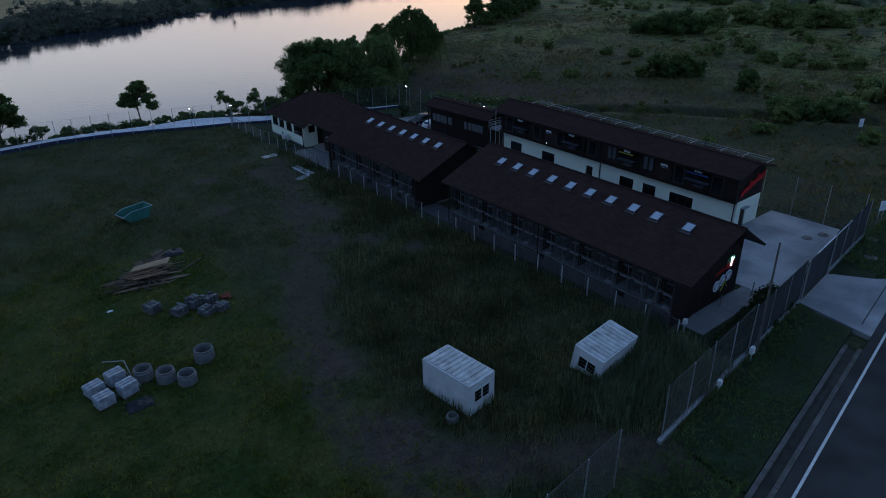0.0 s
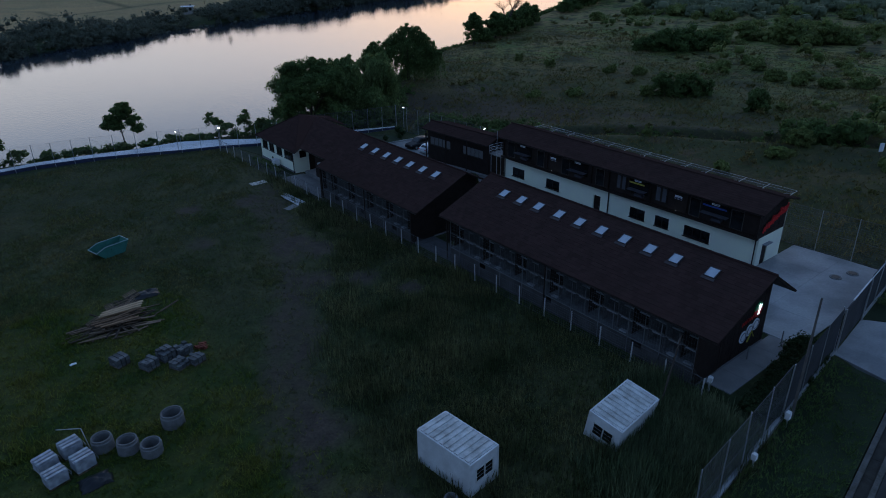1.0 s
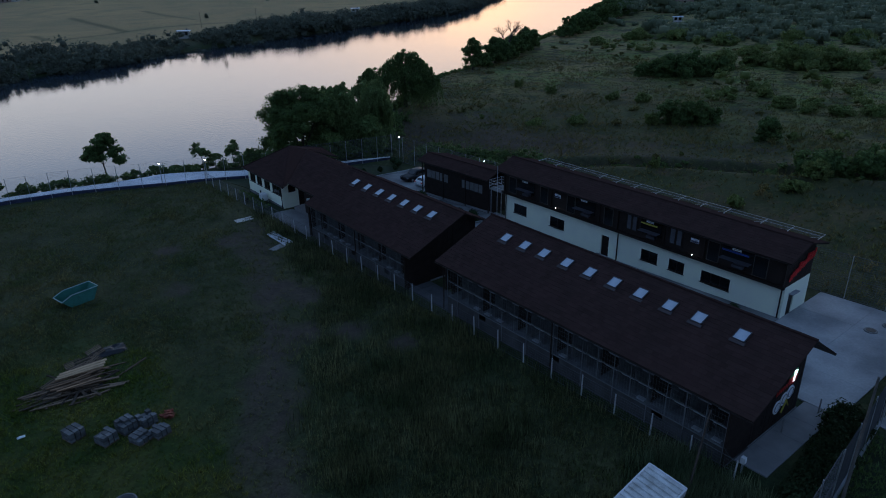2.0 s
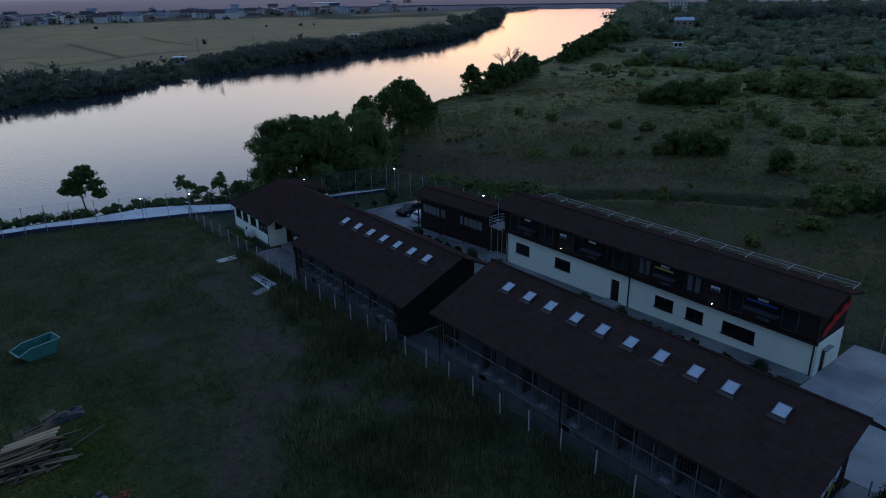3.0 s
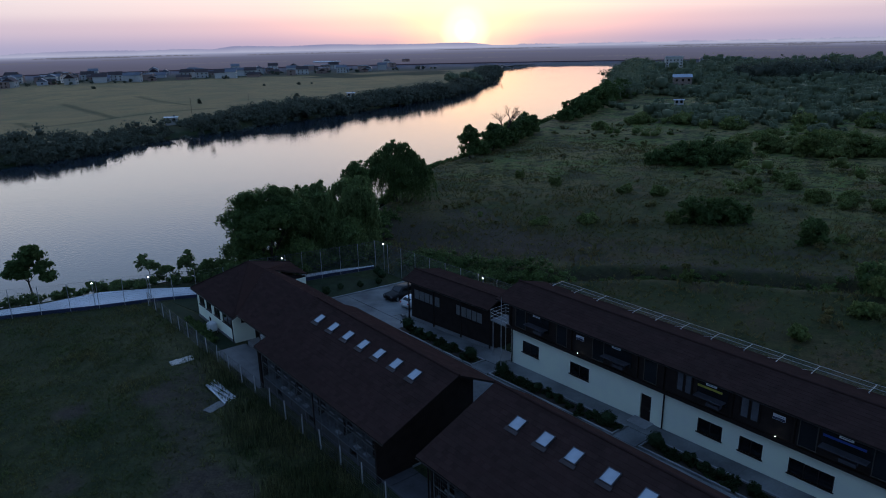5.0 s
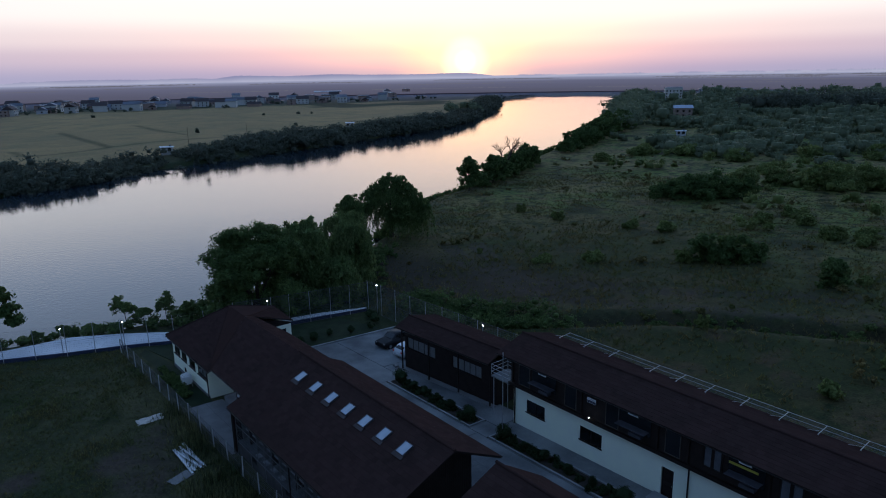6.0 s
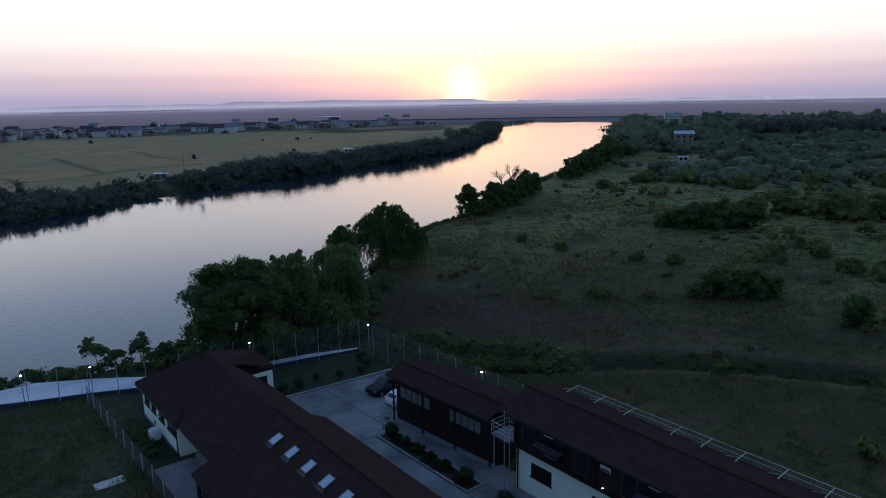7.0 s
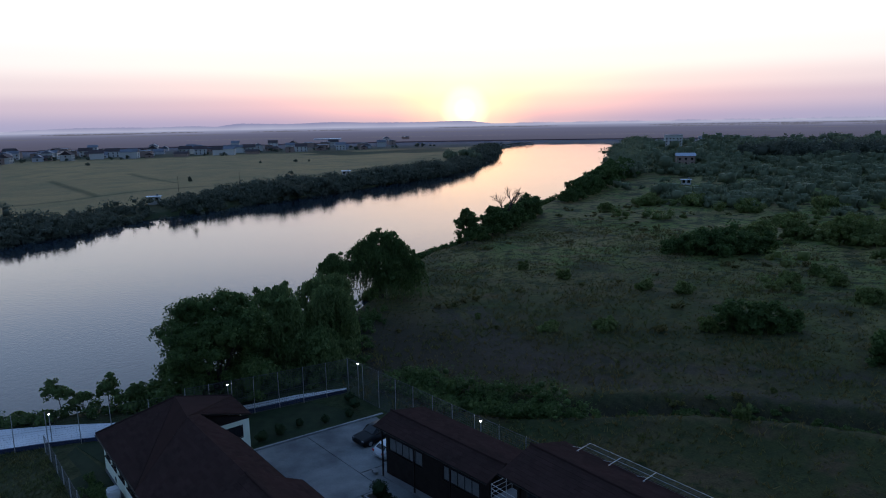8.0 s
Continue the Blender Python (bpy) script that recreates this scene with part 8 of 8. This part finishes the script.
pts = scatter(5200, 26, 38.2, 17.6, 30, lambda x, y: np.clip(1.2 - seg_distance(x, y, [(29, 21.5), (35, 20.8), (36.5, 25)]) / 3.2, 0, 1) * (0.35 + 0.65 * lattice_noise(x, y, 2.2, 62)) * (np.hypot((x - 31.75) / 2.6, (y - 24.95) / 1.7) > 1), 136)
blades("tall_weeds", pts, 0.7 + 0.9 * lattice_noise(pts[:, 0], pts[:, 1], 1.6, 63), 10, 0.02, 0.16, "weed_pale", "tall grey green weeds round the sunken cabin", 137)
pts = scatter(52000, 68.5, 190, 5, 170, lambda x, y: (seg_distance(x, y, NEAR_BANK) > 3) * ~inside(x, y, RIVER) * (0.2 + 0.8 * lattice_noise(x, y, 7, 24)), 124)
hgt = 0.18 + 0.5 * lattice_noise(pts[:, 0], pts[:, 1], 9, 25) ** 1.5
blades("rough_grass", pts, hgt, 4, 0.07, 0.7, "tussock", "rough tussock grass in the scrub", 125)
pts = scatter(26000, 20, 84, 8, 24, lambda x, y: ((y < RF(x) - 0.3) & (y > 11.95 + (x - 29.7) * 0.158) & ((x < 49.4) | (x > 60.6))) * 1.0, 126)
blades("verge_grass", pts, 0.1 + 0.22 * lattice_noise(pts[:, 0], pts[:, 1], 1.2, 128), 4, 0.05, 0.5, "leaf_dark", "short verge grass", 127, lift=0.38)
# ---- the distance ----
def far_house_kind(name, w, d, h, pitch, wall, roof, storeys):
    """A house prototype, parts under an Empty."""
    p = thing(name, "", "house", "houses of the far village")
    part("wall", B(-w / 2, w / 2, -d / 2, d / 2, -1, h), M[wall], p)
    bm = bmesh.new()
    top = h + pitch
    v = [(-w / 2 - 0.5, -d / 2 - 0.5, h), (w / 2 + 0.5, -d / 2 - 0.5, h), (w / 2 + 0.5, d / 2 + 0.5, h), (-w / 2 - 0.5, d / 2 + 0.5, h), (-w / 2 - 0.5, 0, top), (w / 2 + 0.5, 0, top)]
    v = [bm.verts.new(q) for q in v]
    for f in ((0, 1, 5, 4), (2, 3, 4, 5), (0, 4, 3), (1, 2, 5), (3, 2, 1, 0)):
        bm.faces.new([v[q] for q in f])
    r = part("roof", bm, M[roof], p)
    part("chimney", B(w * 0.2, w * 0.2 + 0.7, -0.35, 0.35, h + 0.3 * pitch, top + 0.6), M["plinth"], r)
    n = max(2, int(w // 3.2))
    for s in range(storeys):
        for i in range(n):
            x = -w / 2 + w * (i + 0.5) / n
            part("window", B(x - 0.6, x + 0.6, -d / 2 - 0.04, -d / 2 - 0.004, 0.9 + 2.8 * s, 2.2 + 2.8 * s), M["glass"], p)
        part("window", B(-w / 2 - 0.04, -w / 2 - 0.004, -0.7, 0.7, 0.9 + 2.8 * s, 2.2 + 2.8 * s), M["glass"], p)
    return p


M["wall_cream"] = material("cream_render", (0.52, 0.50, 0.47), 0.9, var=0.1, random_amount=0.15)
M["wall_block"] = material("bare_clay_block", (0.34, 0.24, 0.20), 0.9, var=0.2, random_amount=0.15)
M["wall_grey"] = material("grey_house_wall", (0.44, 0.44, 0.46), 0.9, var=0.1, random_amount=0.15)
M["roof_grey"] = material("grey_metal_roof", (0.14, 0.15, 0.18), 0.6, var=0.15, random_amount=0.2)
M["roof_dark"] = material("dark_tile_roof", (0.07, 0.05, 0.05), 0.8, var=0.2, random_amount=0.2)
M["roof_blue"] = material("pale_metal_roof", (0.36, 0.42, 0.50), 0.4, var=0.1)
kinds = [far_house_kind("village_house", 12.5, 9.5, 5.8, 3.4, "wall_cream", "roof_dark", 2), far_house_kind("village_house", 11.5, 8.5, 3.2, 3.0, "wall_grey", "roof_grey", 1), far_house_kind("village_house", 10.5, 9.5, 6.4, 2.6, "wall_cream", "roof_grey", 2), far_house_kind("village_house", 13, 7.5, 3.0, 2.2, "wall_block", "roof_dark", 1), far_house_kind("village_house", 11.5, 9, 6.0, 0.7, "wall_block", "roof_grey", 2)]
LABELS = ("cream two storey village house with dark pitched roof", "grey village house with low grey metal roof", "tall cream village house with grey roof", "low village house of bare clay block", "unfinished clay block house with flat roof")
rv = random.Random(17)
row = []
for i in range(96):
    s = (i / 95) ** 1.5
    row.append((40 + 440 * s + rv.uniform(-14, 14), 760 - 70 * s + (0, 45, 110, 190)[i % 4] * rv.uniform(0.6, 1.2) + rv.uniform(-10, 10)))
row += [(560, 800), (470, 720), (500, 735), (620, 900), (700, 960), (300, 830), (240, 850), (180, 850)]
for i, (x, y) in enumerate(row):
    k = rv.randrange(5)
    m = pose(x, y, gz(x, y) - 0.2, 0, 0, -25 + rv.choice((0, 90, 180)) + rv.uniform(-14, 14))
    if i < 5:
        kinds[i].matrix_basis = m
        tagged(kinds[i], LABELS[i])
    else:
        copy_thing(kinds[k], m)
white = far_house_kind("block_of_flats", 17, 11, 10.5, 0.6, "wall_cream", "roof_grey", 3)
white.matrix_basis = pose(654, 430, gz(654, 430) + 1.5, 0, 0, -50)
tagged(white, "pale three storey building above distant trees", "building")
blue = far_house_kind("riverside_house", 11, 8, 6.2, 1.8, "wall_block", "roof_blue", 2)
blue.matrix_basis = pose(420, 273, gz(420, 273), 0, 0, -52)
tagged(blue, "brick house with pale blue metal roof among trees", "house")
shed = far_house_kind("field_shed", 4.0, 2.4, 2.3, 0.3, "wall_grey", "roof_blue", 1)
shed.matrix_basis = pose(303, 201, gz(303, 201), 0, 0, -52)
tagged(shed, "small pale shed in the scrub", "shed")
for x, y, r in ((108, 313, -25), (231, 372, -30)):
    hut = far_house_kind("angler_hut", 4.6, 3.0, 2.6, 0.25, "wall_cream", "white_sign", 1)
    hut.matrix_basis = pose(x, y, gz(x, y) + 0.6, 0, 0, r)
    tagged(hut, "small white flat roofed hut on the far bank", "hut")
barn = far_house_kind("long_barn", 46, 9, 3.2, 0.8, "wall_grey", "white_sign", 1)
barn.matrix_basis = pose(620, 1080, 0, 0, 0, -30)
tagged(barn, "long low barn with white roof in distant fields", "barn")
for x, y, l in ((820, 420, 40), (880, 500, 60)):
    barn = far_house_kind("long_barn", l, 9, 3.2, 0.8, "wall_grey", "roof_grey", 1)
    barn.matrix_basis = pose(x, y, 0.5, 0, 0, -55)
    tagged(barn, "long low pale shed behind distant trees", "barn")

pts = scatter(240, 20, 560, 690, 900, lambda x, y: 0.5 * (np.abs(y - (790 - 0.21 * (x - 40))) < 60), 140)
shrubbery("village_trees", pts, np.random.default_rng(141).uniform(2.0, 4.4, len(pts)), 18, 0.6, "leaf_belt", "garden trees between village houses", 142, "trees", spread=0.22)
for i, (x, y, q, h) in enumerate(((153.7, 407.3, 1.6, 3.6), (150.3, 632.4, 1.8, 3.0), (216.7, 412.3, 1.6, 2.4), (280.5, 532.4, 1.9, 3.0), (255.0, 542.0, 1.4, 2.2), (291.4, 530.5, 1.2, 2.0))):
    bush(x, y, q, h, "lone dark bush in the stubble field", 400 + i, "leaf_belt")
for x, y in ((161.7, 357.9), (129.6, 350.6)):
    z = gz(x, y)
    pole("utility_pole", (x, y, z - 0.3), (x, y, z + 7.2), 0.11, 0.08, "timber", "thin wooden pole at the field edge", "pole")
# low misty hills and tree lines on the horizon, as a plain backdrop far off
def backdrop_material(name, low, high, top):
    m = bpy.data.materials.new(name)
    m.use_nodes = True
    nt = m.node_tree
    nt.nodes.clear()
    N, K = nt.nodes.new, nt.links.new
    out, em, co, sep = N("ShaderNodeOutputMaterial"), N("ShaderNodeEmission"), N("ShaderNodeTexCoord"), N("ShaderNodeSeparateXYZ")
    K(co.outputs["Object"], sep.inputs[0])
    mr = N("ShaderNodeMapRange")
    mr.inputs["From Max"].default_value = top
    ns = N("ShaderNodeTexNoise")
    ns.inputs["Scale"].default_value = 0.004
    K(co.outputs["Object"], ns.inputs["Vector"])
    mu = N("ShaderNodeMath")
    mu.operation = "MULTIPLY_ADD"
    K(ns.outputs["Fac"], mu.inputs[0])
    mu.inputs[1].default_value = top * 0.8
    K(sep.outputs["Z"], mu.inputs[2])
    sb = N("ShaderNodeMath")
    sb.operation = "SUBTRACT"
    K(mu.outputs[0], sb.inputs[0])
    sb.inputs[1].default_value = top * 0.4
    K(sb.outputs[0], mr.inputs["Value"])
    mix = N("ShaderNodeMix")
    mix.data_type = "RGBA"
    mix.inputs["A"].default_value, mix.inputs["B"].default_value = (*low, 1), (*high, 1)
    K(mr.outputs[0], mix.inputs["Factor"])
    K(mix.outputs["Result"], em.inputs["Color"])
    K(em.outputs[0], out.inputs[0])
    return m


def horizon(name, radius, a0, a1, height, step, mat, label, seed, rough):
    """A strip of land seen edge on, with an uneven top."""
    r = np.random.default_rng(seed)
    n = int((a1 - a0) / step)
    ang = np.radians(np.linspace(a0, a1, n))
    x, y = radius * np.sin(ang), radius * np.cos(ang)
    env = np.clip(np.minimum(np.arange(n), np.arange(n)[::-1]) / (0.12 * n), 0, 1) ** 0.7
    h = height * env * (0.75 + 0.25 * lattice_noise(np.arange(n), np.zeros(n), n / 7, seed)) + rough * r.random(n)
    v = np.concatenate([np.column_stack([x, y, np.full(n, -12.0)]), np.column_stack([x, y, h])])
    i = np.arange(n - 1)
    f = np.column_stack([i, i + 1, i + 1 + n, i + n]).ravel()
    tagged(new(name, raw_mesh(name, v, f, 4, mat)), label, "backdrop", kind="structure")


# unlit strips: mist and haze are painted as emission colours
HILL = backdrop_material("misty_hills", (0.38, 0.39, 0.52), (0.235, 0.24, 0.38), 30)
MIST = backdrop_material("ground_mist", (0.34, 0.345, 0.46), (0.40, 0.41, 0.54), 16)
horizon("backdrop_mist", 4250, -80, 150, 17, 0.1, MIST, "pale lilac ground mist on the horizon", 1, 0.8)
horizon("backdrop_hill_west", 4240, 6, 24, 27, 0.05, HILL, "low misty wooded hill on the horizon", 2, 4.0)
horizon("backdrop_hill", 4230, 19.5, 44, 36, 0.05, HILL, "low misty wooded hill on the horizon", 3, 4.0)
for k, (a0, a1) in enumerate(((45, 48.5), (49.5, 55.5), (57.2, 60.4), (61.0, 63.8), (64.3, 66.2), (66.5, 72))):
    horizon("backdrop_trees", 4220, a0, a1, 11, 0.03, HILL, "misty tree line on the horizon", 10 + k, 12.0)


# the hazy plain between village and horizon: haze painted as emission, paler farther off
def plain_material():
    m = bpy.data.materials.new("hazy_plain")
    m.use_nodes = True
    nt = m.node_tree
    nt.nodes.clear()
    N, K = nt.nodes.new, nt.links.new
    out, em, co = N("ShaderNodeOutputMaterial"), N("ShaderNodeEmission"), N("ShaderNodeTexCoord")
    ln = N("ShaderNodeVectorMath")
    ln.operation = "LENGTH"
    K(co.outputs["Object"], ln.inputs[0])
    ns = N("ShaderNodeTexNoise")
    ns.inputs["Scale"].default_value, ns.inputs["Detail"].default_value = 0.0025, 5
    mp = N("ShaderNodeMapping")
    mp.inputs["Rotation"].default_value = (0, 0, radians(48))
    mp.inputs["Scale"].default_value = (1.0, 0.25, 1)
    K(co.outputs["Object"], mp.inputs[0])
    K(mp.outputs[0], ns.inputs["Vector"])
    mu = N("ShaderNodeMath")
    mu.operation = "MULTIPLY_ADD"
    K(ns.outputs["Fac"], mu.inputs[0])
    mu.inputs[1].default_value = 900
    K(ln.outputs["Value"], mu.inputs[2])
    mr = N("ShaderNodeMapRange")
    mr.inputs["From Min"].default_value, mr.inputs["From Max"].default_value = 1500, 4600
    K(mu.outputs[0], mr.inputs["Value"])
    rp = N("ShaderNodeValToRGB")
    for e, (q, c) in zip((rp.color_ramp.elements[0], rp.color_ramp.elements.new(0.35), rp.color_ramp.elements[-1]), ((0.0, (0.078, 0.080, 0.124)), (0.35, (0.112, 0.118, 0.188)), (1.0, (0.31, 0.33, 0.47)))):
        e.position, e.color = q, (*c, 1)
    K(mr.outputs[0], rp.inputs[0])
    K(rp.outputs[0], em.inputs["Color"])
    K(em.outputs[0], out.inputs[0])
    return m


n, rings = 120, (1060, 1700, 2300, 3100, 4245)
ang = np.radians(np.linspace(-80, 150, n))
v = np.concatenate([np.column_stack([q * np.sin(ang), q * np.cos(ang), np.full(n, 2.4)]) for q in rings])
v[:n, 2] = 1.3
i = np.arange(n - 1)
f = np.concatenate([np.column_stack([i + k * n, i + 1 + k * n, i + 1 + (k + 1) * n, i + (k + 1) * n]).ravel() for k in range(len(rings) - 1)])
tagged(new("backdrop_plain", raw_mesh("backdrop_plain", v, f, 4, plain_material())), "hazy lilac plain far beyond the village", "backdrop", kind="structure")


# lines of trees across the hazy plain, haze painted into their emission
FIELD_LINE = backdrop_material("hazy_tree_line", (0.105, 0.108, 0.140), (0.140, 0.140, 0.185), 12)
rl = random.Random(5)
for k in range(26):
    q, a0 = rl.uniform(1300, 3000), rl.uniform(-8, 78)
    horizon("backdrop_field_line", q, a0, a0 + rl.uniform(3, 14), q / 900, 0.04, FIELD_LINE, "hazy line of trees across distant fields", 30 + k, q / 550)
